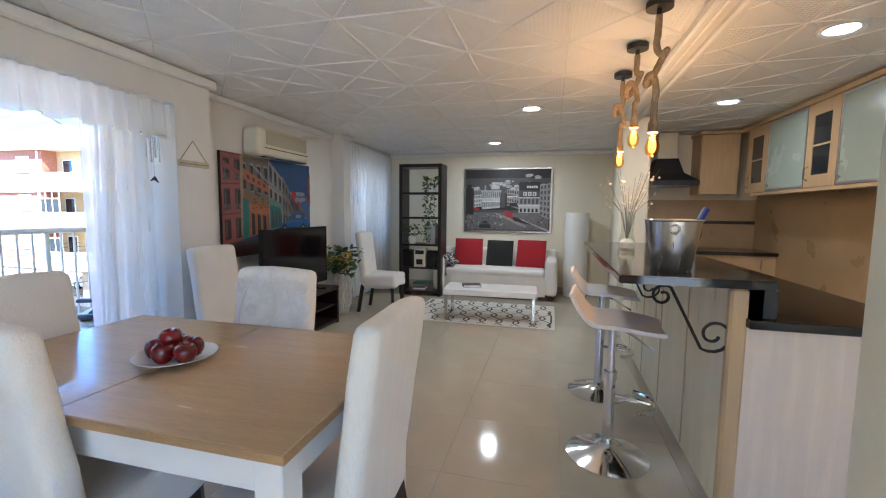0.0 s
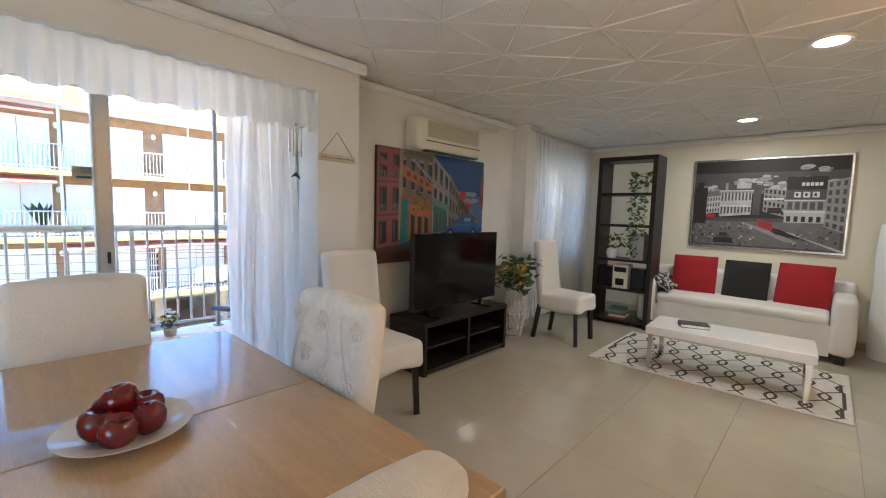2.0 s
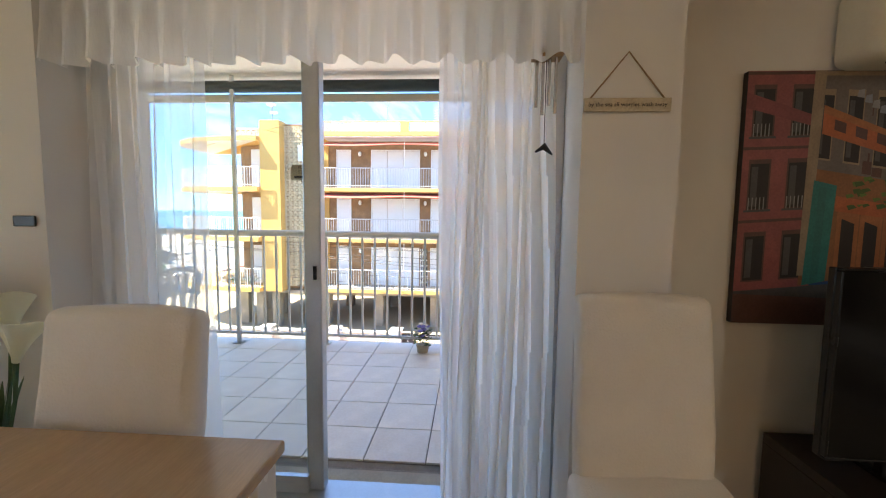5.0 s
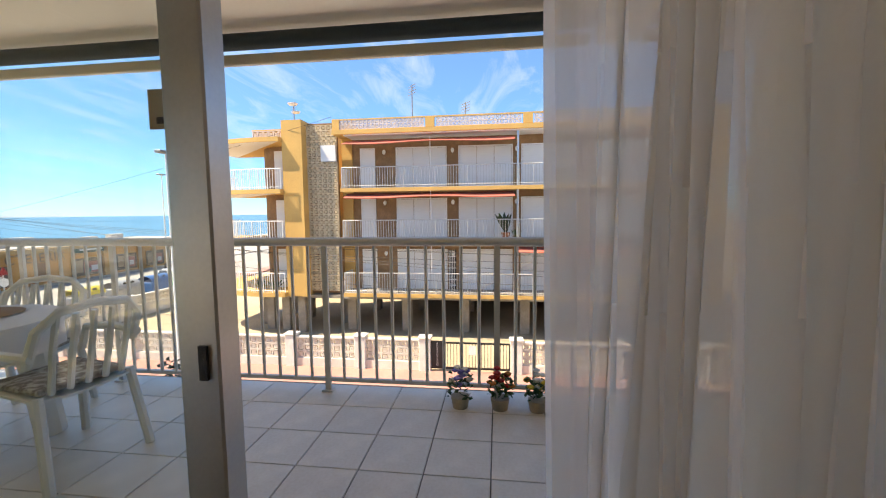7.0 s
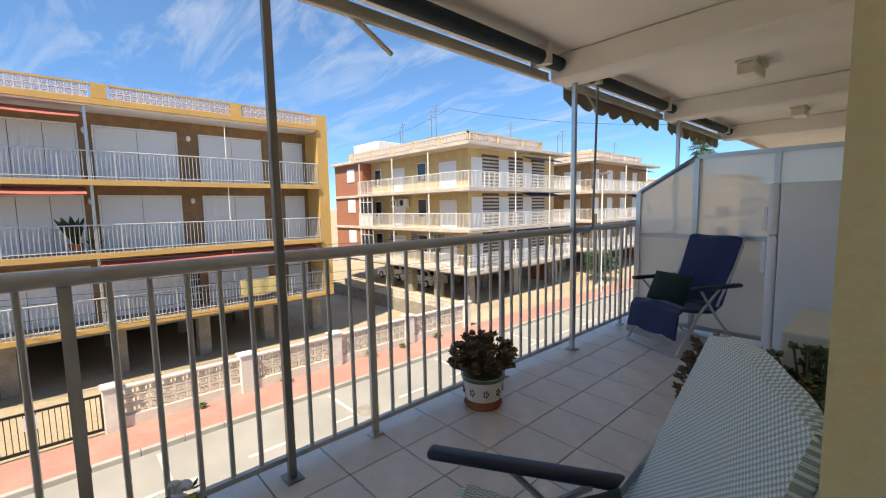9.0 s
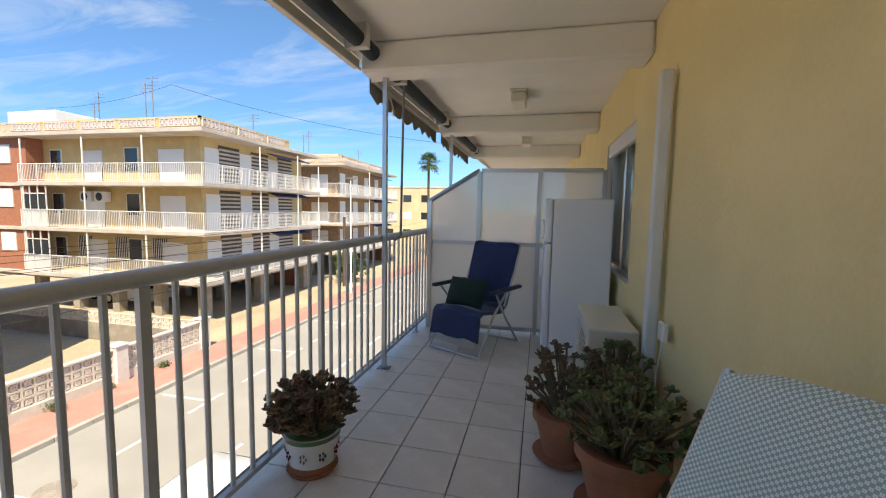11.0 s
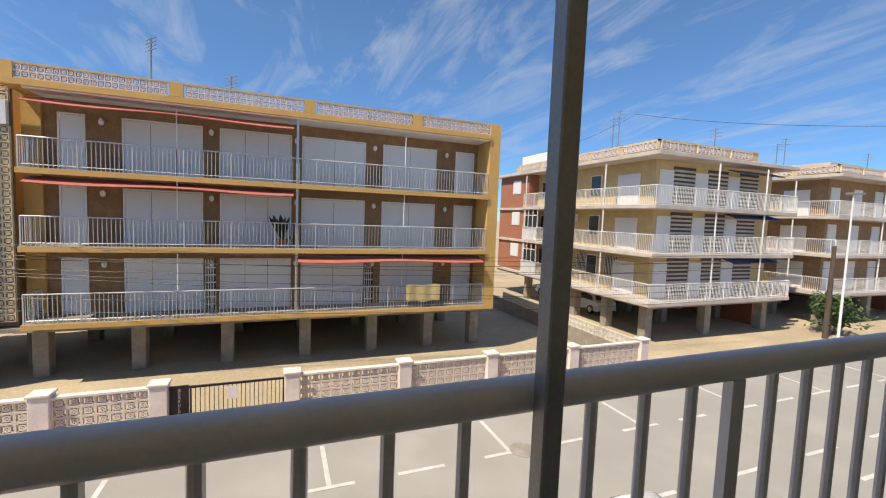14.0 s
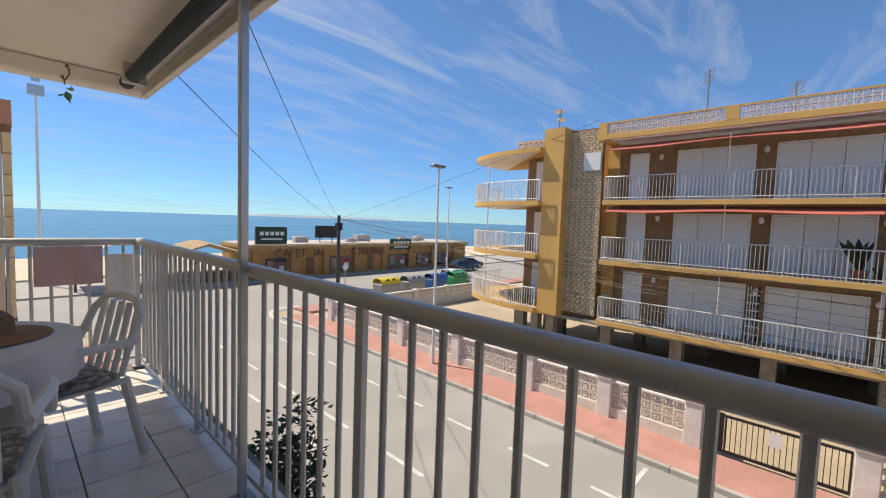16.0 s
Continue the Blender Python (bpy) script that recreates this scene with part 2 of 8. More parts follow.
def lathe(profile, n=24, bm=None, at=(0, 0, 0)):
    """A turned body from (radius, height) pairs."""
    bm = bm or bmesh.new()
    rings = []
    for r, z in profile:
        rings.append([bm.verts.new((at[0] + r * math.cos(2 * math.pi * i / n), at[1] + r * math.sin(2 * math.pi * i / n), at[2] + z)) for i in range(n)])
    for p, q in zip(rings, rings[1:]):
        for i in range(n):
            bm.faces.new((p[i], p[(i + 1) % n], q[(i + 1) % n], q[i]))
    if profile[0][0] > 1e-4:
        bm.faces.new(rings[0][::-1])
    if profile[-1][0] > 1e-4:
        bm.faces.new(rings[-1])
    return bm


def sheet(fn, nu, nv, thick=0.0, bm=None):
    """A surface from fn(u, v), u and v in 0..1; thick makes it solid."""
    bm = bm or bmesh.new()
    vs = [[bm.verts.new(fn(i / nu, j / nv)) for j in range(nv + 1)] for i in range(nu + 1)]
    fs = [bm.faces.new((vs[i][j], vs[i + 1][j], vs[i + 1][j + 1], vs[i][j + 1])) for i in range(nu) for j in range(nv)]
    if thick:
        bmesh.ops.recalc_face_normals(bm, faces=fs)
        bmesh.ops.solidify(bm, geom=fs, thickness=thick)
    return bm


def tube(points, r, n=8, bm=None):
    """A round tube through points."""
    bm = bm or bmesh.new()
    pts = [Vector(p) for p in points]
    rings = []
    for i, p in enumerate(pts):
        d = (pts[min(i + 1, len(pts) - 1)] - pts[max(i - 1, 0)]).normalized()
        q = d.to_track_quat("Z", "Y").to_matrix()
        rad = r[i] if isinstance(r, (list, tuple)) else r
        rings.append([bm.verts.new(p + q @ Vector((rad * math.cos(2 * math.pi * j / n), rad * math.sin(2 * math.pi * j / n), 0))) for j in range(n)])
    for a, b in zip(rings, rings[1:]):
        off = min(range(n), key=lambda s: sum((a[j].co - b[(j + s) % n].co).length for j in range(n)))
        for j in range(n):
            bm.faces.new((a[j], a[(j + 1) % n], b[(j + 1 + off) % n], b[(j + off) % n]))
    bm.faces.new(rings[0][::-1])
    bm.faces.new(rings[-1])
    return bm


def mesh(bm, name, material, smooth=False):
    bmesh.ops.recalc_face_normals(bm, faces=bm.faces[:])
    me = bpy.data.meshes.new(name)
    bm.to_mesh(me)
    bm.free()
    if material:
        me.materials.append(material)
    if smooth:
        me.shade_smooth()
        me.set_sharp_from_angle(angle=radians(38))
    return me


def part(name, bm, material, parent, label="", smooth=False):
    ob = new(name, bm if isinstance(bm, bpy.types.Mesh) else mesh(bm, name, material, smooth))
    ob.parent = parent
    return tagged(ob, label)


def piece(name, me, parent, at, rz=0.0, scale=None):
    """One of many alike pieces, on shared mesh data."""
    ob = new(name, me)
    ob.parent = parent
    ob.location = at
    if rz:
        ob.rotation_euler = (0, 0, radians(rz))
    if scale:
        ob.scale = scale
    return ob


def thing(name, label, category, at=(0, 0, 0), rz=0.0, group="", kind=""):
    ob = new(name)
    ob.empty_display_size = 0.1
    ob.location, ob.rotation_euler = at, (0, 0, radians(rz))
    return tagged(ob, label, category, group, kind)


def solid(name, bm, material, label, category, group="", kind="", at=(0, 0, 0), rz=0.0, smooth=False):
    ob = new(name, mesh(bm, name, material, smooth))
    ob.location, ob.rotation_euler = at, (0, 0, radians(rz))
    return tagged(ob, label, category, group, kind)


def structure(name, bm, material, label, category="structure", smooth=False):
    return solid(name, bm, material, label, category, kind="structure", smooth=smooth)


def blades(n, length, width, spread, seed, bm=None, base=(0, 0, 0), droop=0.35, up=0.4):
    """Long pointed leaves that rise from one place and bend over."""
    rng = random.Random(seed)
    bm = bm or bmesh.new()
    for i in range(n):
        a, L = rng.uniform(0, 2 * math.pi), length * rng.uniform(0.6, 1.1)
        d, s = Vector((math.cos(a), math.sin(a), 0)), Vector((-math.sin(a), math.cos(a), 0))
        tilt = rng.uniform(0.1, spread)
        rows = []
        for k in range(5):
            t = k / 4
            c = Vector(base) + d * (L * t * tilt) + Vector((0, 0, up * L * t + L * (1 - up) * t * (1 - droop * t)))
            w = width * math.sin(math.pi * min(0.97, 0.12 + t * 0.86))
            rows.append((bm.verts.new(c - s * w / 2), bm.verts.new(c + s * w / 2)))
        for p, q in zip(rows, rows[1:]):
            bm.faces.new((p[0], p[1], q[1], q[0]))
    return bm


LEAF = shade("leaf_green", (0.07, 0.13, 0.035), 0.6, vary=0.3, scale=9, bump=0.2)
DARKGLASS = shade("dark_window", (0.03, 0.035, 0.04), 0.08, vary=0.1, scale=2, bump=0, spec=0.7)

DARKLEAF = shade("dark_shrub_leaf", (0.035, 0.06, 0.02), 0.6, vary=0.35, scale=9, bump=0.2)

# ---- the living room's shell ----
H = 2.32
XD, XT, XO = -2.47, -2.74, -3.0      # door wall, television wall, outer face
YF = 8.14                            # far wall
structure("floor_base", boxes((-3.02, -1.2, -0.2, 3.0, 8.4, -0.012)), GROUT, "floor bed under polished tiles", "floor")
wall_w = structure("wall_west", boxes(
    (XO, -1.0, 0, XD, 1.5, 2.6), (XO, 1.5, 2.07, XD, 3.44, 2.6), (XO, 3.44, 0, XD, 3.76, 2.6),
    (XO, 3.76, 0, XT, 6.1, 2.6), (XO, 6.1, 0, -2.56, 6.28, 2.6),
    (XO, 6.28, 0, XT, 6.5, 2.6), (XO, 6.5, 0, XT, 7.88, 0.77), (XO, 6.5, 2.03, XT, 7.88, 2.6), (XO, 7.88, 0, XT, 8.4, 2.6)),
    PLASTER, "white plastered wall with balcony door and window openings", "wall")
structure("wall_facade", boxes(
    (XO - 0.006, -1.6, 0, XO - 0.0001, 1.5, 2.7), (XO - 0.006, 1.5, 2.07, XO - 0.0001, 3.44, 2.7), (XO - 0.006, 3.44, 0, XO - 0.0001, 6.5, 2.7),
    (XO - 0.006, 6.5, 0, XO - 0.0001, 7.88, 0.77), (XO - 0.006, 6.5, 2.03, XO - 0.0001, 7.88, 2.7), (XO - 0.006, 7.88, 0, XO - 0.0001, 16, 2.7)),
    YELLOW, "rough yellow stucco facade along the balcony", "wall")
structure("wall_reveal", boxes((XO - 0.006, 3.353, 0, -2.872, 3.439, 2.069)), YELLOW, "yellow stucco reveal of the balcony door", "wall")
structure("wall_north", boxes((XT, YF, 0, 3.0, YF + 0.2, 2.6)), CREAM, "pale cream plastered wall behind the sofa", "wall")
structure("wall_alcove", boxes((1.06, 6.2, 0, 1.2, YF, H)), CREAM, "cream wall beside the sofa corner", "wall")
# unseen wall; its opening is added so daylight brightens the room from behind
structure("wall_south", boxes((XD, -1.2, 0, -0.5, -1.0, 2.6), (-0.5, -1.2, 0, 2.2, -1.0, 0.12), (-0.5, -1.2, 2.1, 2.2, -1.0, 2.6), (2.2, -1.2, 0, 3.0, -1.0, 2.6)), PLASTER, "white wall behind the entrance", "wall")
structure("wall_kitchen_side", boxes((2.6, -1.0, 0, 2.8, YF, 2.6)), CREAM, "beige kitchen side wall", "wall")
structure("wall_kitchen_back", boxes((1.2, 7.0, 0, 2.6, 7.15, H)), CREAM, "beige kitchen end wall", "wall")
# left open past the jamb so the added window's daylight reaches the bar
structure("wall_entrance", boxes((0.58, 1.5, 0, 0.8, 1.62, H), (0.8, 1.5, 2.06, 2.6, 1.62, H)), PLASTER, "white partition beside the entrance", "wall")
structure("door_jamb", boxes((0.54, 1.47, 0, 0.579, 1.65, H), bevel=0.006), CREAM, "cream painted door lining at the entrance", "door frame")

# ceiling: panels with folded triangles, all in one mesh
TILE = 0.6
bm = bmesh.new()
box(bm, -3.0, -1.0, H + 0.03, 2.8, 8.4, H + 0.2)
nx0, nx1, ny0, ny1 = -5, 5, -2, 14
for i in range(nx0, nx1):
    for j in range(ny0, ny1):
        x0, y0 = i * TILE + 0.2, j * TILE + 0.05
        c = (x0 + TILE / 2, y0 + TILE / 2, H + 0.028)
        ring = [(x0, y0), (x0 + TILE, y0), (x0 + TILE, y0 + TILE), (x0, y0 + TILE)]
        for a in range(4):
            p, q = Vector((*ring[a], 0)), Vector((*ring[(a + 1) % 4], 0))
            cc = Vector((c[0], c[1], 0))
            mid = (p + q + cc) / 3
            inset = [v + (mid - v) * 0.04 for v in (p, q, cc)]
            lift = H + (0.0065 if (a + i + j) % 2 else 0.0085)
            lo = [bm.verts.new((v.x, v.y, H + 0.002)) for v in (p, q, cc)]
            hi = [bm.verts.new((v.x, v.y, lift)) for v in inset]
            bm.faces.new(hi).material_index = (a + j) % 2
            for s in range(3):
                bm.faces.new((lo[s], lo[(s + 1) % 3], hi[(s + 1) % 3], hi[s]))
structure("ceiling", bm, CEIL, "white ceiling panels embossed with triangles", "ceiling").data.materials.append(PLAINCEIL)
structure("crown_molding", boxes(
    (XD, -1.0, H - 0.075, XD + 0.045, 3.8, H, ), (XT, 3.76, H - 0.06, XT + 0.04, 6.1, H), (-2.56, 6.08, H - 0.06, -2.52, 6.3, H),
    (XT, 6.28, H - 0.06, XT + 0.04, YF, H), (XT + 0.04, YF - 0.04, H - 0.06, 1.06, YF, H), (1.02, 6.2, H - 0.06, 1.06, YF - 0.04, H), bevel=0.012),
    WHITE, "white plaster crown molding", "trim")
structure("soffit_molding", boxes((0.81, 1.65, H - 0.06, 0.86, 5.88, H), (0.865, 1.65, H - 0.045, 0.93, 5.88, H), (0.935, 1.65, H - 0.06, 0.985, 5.88, H), bevel=0.012),
          WHITE, "white molding strip over the bar", "trim")
structure("baseboard", boxes((XD, 3.44, 0, XD + 0.012, 3.76, 0.08), (XT, 3.76, 0, XT + 0.012, 6.1, 0.08), (-2.56, 6.1, 0, -2.548, 6.28, 0.08),
          (XT, 6.28, 0, XT + 0.012, YF, 0.08), (XT, YF - 0.012, 0, 1.06, YF, 0.08), (XD, -1, 0, XD + 0.012, 1.5, 0.08)), SKIRT, "beige tile skirting", "baseboard")
# column at the far end of the bar
structure("column", boxes((0.84, 5.75, 0, 1.1, 6.2, H), bevel=0.01), CREAM, "cream column at the end of the bar", "column")

# ---- balcony shell ----
structure("balcony_slab", boxes((-5.1, -1.68, -0.25, XO - 0.006, 16, -0.012)), BGROUT, "balcony slab under the tiles", "floor")
structure("balcony_ceiling", boxes((-5.12, -2.2, 2.56, XO - 0.006, 16, 2.8)), SOFFIT, "off-white painted balcony soffit", "ceiling")
bm = bmesh.new()
for y in (3.64, 6.2, 8.75, 11.3):
    box(bm, -5.05, y - 0.13, 2.34, XO - 0.006, y + 0.13, 2.562, bevel=0.02)
box(bm, -5.1, -2.2, 2.42, XO - 0.006, -2.0, 2.562, bevel=0.02)
structure("balcony_beams", bm, SOFFIT, "painted concrete beams across the balcony", "beam")
# the south boxes leave a gap for the added, unseen window
structure("own_building", boxes((XO + 0.005, 8.41, 0.0, 3.0, 16, 3.2), (-3.0, -1.6, 2.81, 3.0, 8.4, 6.2), (-5.1, -1.6, -5.2, 3.0, 16, -0.26), (2.81, -1.6, -0.2, 3.0, 8.4, 2.8), (-3.0, -1.6, -.2, -0.5, -1.21, 2.8), (-0.5, -1.6, -.2, 2.2, -1.21, 0.12), (-0.5, -1.6, 2.1, 2.2, -1.21, 2.8), (2.2, -1.6, -.2, 2.8, -1.21, 2.8)), YELLOW, "neighbouring flats of the same house", "building")

RX = -4.95
railing = thing("balcony_railing", "grey painted steel balcony railing with round handrail", "railing", kind="")
part("handrail", tube([(RX, 16, 1.08), (RX, 8, 1.08), (RX, -1.54, 1.083)], 0.031, 14), RAIL, railing, smooth=True)
part("handrail", tube([(RX, -1.54, 1.08), (-3.05, -1.54, 1.083)], 0.031, 14), RAIL, railing, smooth=True)
part("bottom_rail", boxes((RX - 0.014, -1.54, 0.075, RX + 0.014, 16, 0.1)), RAIL, railing)
part("bottom_rail", boxes((RX, -1.554, 0.075, -3.05, -1.526, 0.1)), RAIL, railing)
bar = mesh(rods(((0, 0, 0.09), (0, 0, 1.06), 0.0115), n=8), "baluster", RAIL, True)
flat = mesh(boxes((-0.011, -0.02, 0, 0.011, 0.02, 1.05), (-0.03, -0.04, 0, 0.03, 0.04, 0.012)), "post", RAIL)
posts = [1.68, 2.89, 4.15, 5.3, 7.3, 8.6, 0.0, -0.8]
talls = [0.82, 3.638, 6.235]
stops = sorted(posts + talls + [-1.54, 9.4])
for a, b in zip(stops, stops[1:]):
    n = max(1, round((b - a) / 0.1225))
    for k in range(1, n):
        piece("baluster", bar, railing, (RX, a + (b - a) * k / n, 0))
for p in posts:
    piece("post", flat, railing, (RX, p, 0))
for i in range(1, 17):
    piece("baluster", bar, railing, (RX + i * 0.111, -1.54, 0))
piece("post", flat, railing, (RX + 0.02, -1.54, 0), 90)
piece("post", flat, railing, (RX + 0.95, -1.54, 0), 90)
for p in talls:
    t = thing("awning_post", "square grey aluminium post from floor to beam", "post", (RX + 0.045, p, 0), group="balcony posts")
    part("shaft", boxes((-0.018, -0.018, 0.008, 0.018, 0.018, 2.345 if p > 1 else 2.56), bevel=0.003), DARKPOST if p == 3.638 else ALU, t)
    part("foot_plate", boxes((-0.05, -0.04, 0, 0.05, 0.04, 0.008)), DARKPOST, t)
t = thing("awning_post", "square grey aluminium post from floor to beam", "post", (RX + 0.045, 8.75, 0), group="balcony posts")
part("shaft", boxes((-0.02, -0.02, 0, 0.02, 0.02, 2.34), bevel=0.003), ALU, t)

# ---- materials of the room's things ----
COVER = shade("white_slipcover", (0.78, 0.75, 0.7), 0.9, vary=0.06, scale=5, bump=0.5, fine=150, sheen=0.2)
DAMASK = shade("embroidered_slipcover", (0.8, 0.77, 0.72), 0.9, vary=0.08, scale=14, bump=0.9, fine=34, sheen=0.2, ramp=(0.48, 0.56))
RIBBED = shade("ribbed_slipcover", (0.79, 0.76, 0.7), 0.9, vary=0.05, scale=5, bump=0.9, fine=90, sheen=0.2, stretch=(6, 1, 0.4))
DARKWOOD = shade("dark_wenge", (0.018, 0.011, 0.009), 0.4, vary=0.25, scale=9, bump=0.15, stretch=(1, 8, 8))
OAK = shade("oak_veneer", (0.5, 0.34, 0.19), 0.24, vary=0.11, scale=5, bump=0.04, stretch=(0.7, 6, 6), fine=45, ramp=(0.3, 0.75), coat=0.35)
OAKEDGE = shade("oak_edge", (0.42, 0.26, 0.12), 0.45, vary=0.2, scale=6, stretch=(1, 8, 8))
LACQUER = shade("white_lacquer", (0.8, 0.79, 0.77), 0.25, vary=0.03, scale=4, bump=0.02)
BLACKPLASTIC = shade("black_plastic", (0.012, 0.012, 0.014), 0.25, vary=0.1, scale=6, bump=0.03)
SCREEN = shade("dark_tv_screen", (0.004, 0.004, 0.005), 0.12, vary=0.05, scale=3, bump=0, spec=0.25)
ACPLASTIC = shade("aged_white_plastic", (0.72, 0.68, 0.56), 0.4, vary=0.06, scale=5, bump=0.04)
ACGRILLE = shade("beige_grille", (0.5, 0.46, 0.33), 0.6, vary=0.1, scale=4, stretch=(1, 1, 40), bump=0.3)
SHEER = cloth("sheer_curtain", (0.94, 0.94, 0.94), 0.42)
HALFSHEER = cloth("fine_voile_curtain", (0.96, 0.96, 0.96), 0.12)
VOILE = cloth("linen_curtain", (0.94, 0.93, 0.9), 0.05)
CHROME = shade("chrome", (0.75, 0.75, 0.76), 0.08, metal=1.0, vary=0.03, scale=6, bump=0)
STEEL = shade("brushed_steel", (0.6, 0.6, 0.6), 0.25, metal=1.0, vary=0.08, scale=5, stretch=(8, 8, 1), bump=0.05)
GRANITE = shade("black_granite", (0.012, 0.012, 0.013), 0.07, vary=0.4, scale=60, bump=0, spec=0.6)
TILEPANEL = shade("pale_glossy_panel", (0.88, 0.82, 0.62), 0.3, vary=0.1, scale=2.5, bump=0.03, stretch=(1, 4, 0.6))
BIRCH = shade("pale_birch", (0.62, 0.44, 0.24), 0.4, vary=0.1, scale=4, stretch=(6, 6, 0.8), bump=0.05)
PINKWOOD = shade("bleached_wood_panel", (0.86, 0.73, 0.62), 0.45, vary=0.1, scale=3, stretch=(8, 8, 0.6), bump=0.05)
FROST = shade("frosted_green_glass", (0.42, 0.5, 0.44), 0.25, vary=0.06, scale=2, bump=0)
ROPE = shade("hemp_rope", (0.42, 0.29, 0.16), 0.95, vary=0.3, scale=20, bump=1.0, fine=90)
REDCLOTH = shade("red_cushion", (0.34, 0.006, 0.012), 0.85, vary=0.15, scale=7, bump=0.5, sheen=0.08)
BLACKCLOTH = shade("black_cushion", (0.012, 0.011, 0.011), 0.9, vary=0.2, scale=7, bump=0.5, sheen=0.3)
RUG = shade("white_rug_pile", (0.72, 0.68, 0.61), 0.98, vary=0.12, scale=20, bump=1.0, fine=200)
RUGDARK = shade("dark_rug_line", (0.09, 0.075, 0.065), 0.98, vary=0.2, scale=20, bump=1.0, fine=200)
FRUIT = shade("dark_red_apple", (0.24, 0.006, 0.012), 0.18, vary=0.5, scale=9, bump=0.02, coat=0.4)
CHINA = shade("white_china", (0.8, 0.79, 0.77), 0.12, vary=0.03, scale=4, bump=0)
CHAIR_PINK = shade("blush_seat_leather", (0.8, 0.73, 0.7), 0.4, vary=0.05, scale=6, bump=0.2)
PETAL = shade("white_petal", (0.8, 0.74, 0.62), 0.8, vary=0.08, scale=9)
STEM = shade("dry_stem", (0.22, 0.17, 0.1), 0.8, vary=0.2, scale=9)
PAPER = shade("paper_shade", (0.82, 0.81, 0.78), 0.8, vary=0.04, scale=4, bump=0.3)
COPPER = shade("brown_door_wood", (0.2, 0.09, 0.04), 0.4, vary=0.2, scale=4, stretch=(6, 6, 0.8))
BULB = glow("bulb_filament", (1.0, 0.46, 0.11), 0.3)
LAMPGLOW = glow("lamp_glow", (1.0, 0.97, 0.92), 1.0)


def soft(x0, y0, z0, x1, y1, z1, r=0.03, cuts=3, wrinkle=0.004, seed=0.0, freq=7.0, bm=None, shape=None):
    """An upholstered block: rounded, uneven; shape moves each point."""
    b = bmesh.new()
    box(b, x0, y0, z0, x1, y1, z1, bevel=r, seg=3)
    bmesh.ops.subdivide_edges(b, edges=[e for e in b.edges if e.calc_length() > 0.09], cuts=cuts, use_grid_fill=True)
    for v in b.verts:
        n = noise.noise_vector(v.co * freq + Vector((seed, seed * 2.3, 0)))
        v.co += n * wrinkle
        if shape:
            v.co = Vector(shape(v.co))
    return b


# ---- dining chairs in slipcovers ----
def dining_chair(at, rz, label, cover=COVER, seed=0.0):
    c = thing("dining_chair", label, "chair", at, rz, group="slipcovered dining chairs")
    lean = lambda p: (p.x * (1 - 0.06 * max(0, p.z - 0.6)), p.y - 0.15 * max(0, p.z - 0.45) ** 1.25, p.z + (0.015 * math.cos(p.x * 6) if p.z > 0.9 else 0))
    part("backrest", soft(-0.212, -0.235, 0.36, 0.212, -0.15, 1.035, 0.03, 4, 0.007, seed, 6, shape=lean), cover, c, smooth=True)
    flare = lambda p: (p.x * (1 + 0.12 * max(0, 0.44 - p.z)), p.y * (1 + 0.1 * max(0, 0.44 - p.z)), p.z + (0.012 * math.sin(p.x * 22 + p.y * 9) if p.z < 0.36 else 0.006 * math.sin(p.x * 9) * math.sin(p.y * 9)))
    part("seat", soft(-0.235, -0.2, 0.33, 0.235, 0.25, 0.5, 0.035, 4, 0.009, seed + 3, 7, shape=flare), cover, c, smooth=True)
    if cover is DAMASK:
        rng = random.Random(int(seed * 10))
        for side, y0 in ((-1, -0.238), (1, -0.147)):
            bm = bmesh.new()
            on = lambda x, z: Vector(lean(Vector((x, y0, z)))) + Vector((0, side * 0.004, 0))
            for k in range(3):
                x0, ph = -0.13 + 0.13 * k, rng.uniform(0, 6)
                tube([on(x0 + 0.035 * math.sin(14 * z + ph), z) for z in [0.52 + 0.02 * q for q in range(24)]], 0.0024, 5, bm)
                for q in range(4):
                    cx, cz = x0 + rng.uniform(-0.05, 0.05), 0.57 + 0.125 * q + rng.uniform(-0.03, 0.03)
                    for a in range(5):
                        px, pz, r = cx + 0.02 * math.cos(a * 1.257), cz + 0.02 * math.sin(a * 1.257), 0.011
                        tube([on(px + r * math.cos(b * 0.7), pz + r * math.sin(b * 0.7)) for b in range(10)], 0.0026, 4, bm)
            tagged(part("embroidery", bm, COVER, c, "raised white floral embroidery"), kind="stuff")
    for sx in (-1, 1):
        for y, dy in ((0.2, 0.02), (-0.2, -0.06)):
            part("leg", rods(((sx * 0.19, y, 0.36), (sx * 0.195, y + dy, 0.0), 0.026, ), n=4), DARKWOOD, c)
    return c


dining_chair((-1.76, 2.19, 0), -90, "white slipcovered dining chair at the window end of the table", seed=1)
dining_chair((-1.16, 2.49, 0), 180, "embroidered white slipcovered chair at the table's long side", DAMASK, 2)
dining_chair((-2.11, 3.625, 0), -90, "white slipcovered chair standing against the pillar", COVER, 3)
dining_chair((-0.57, 2.145, 0), 90, "white slipcovered chair at the kitchen end of the table", RIBBED, 4)
dining_chair((-1.27, 1.95, 0), 0, "white slipcovered chair tucked in at the table", COVER, 5)
dining_chair((-2.02, 6.12, 0), -88, "white slipcovered chair by the far window", COVER, 6)

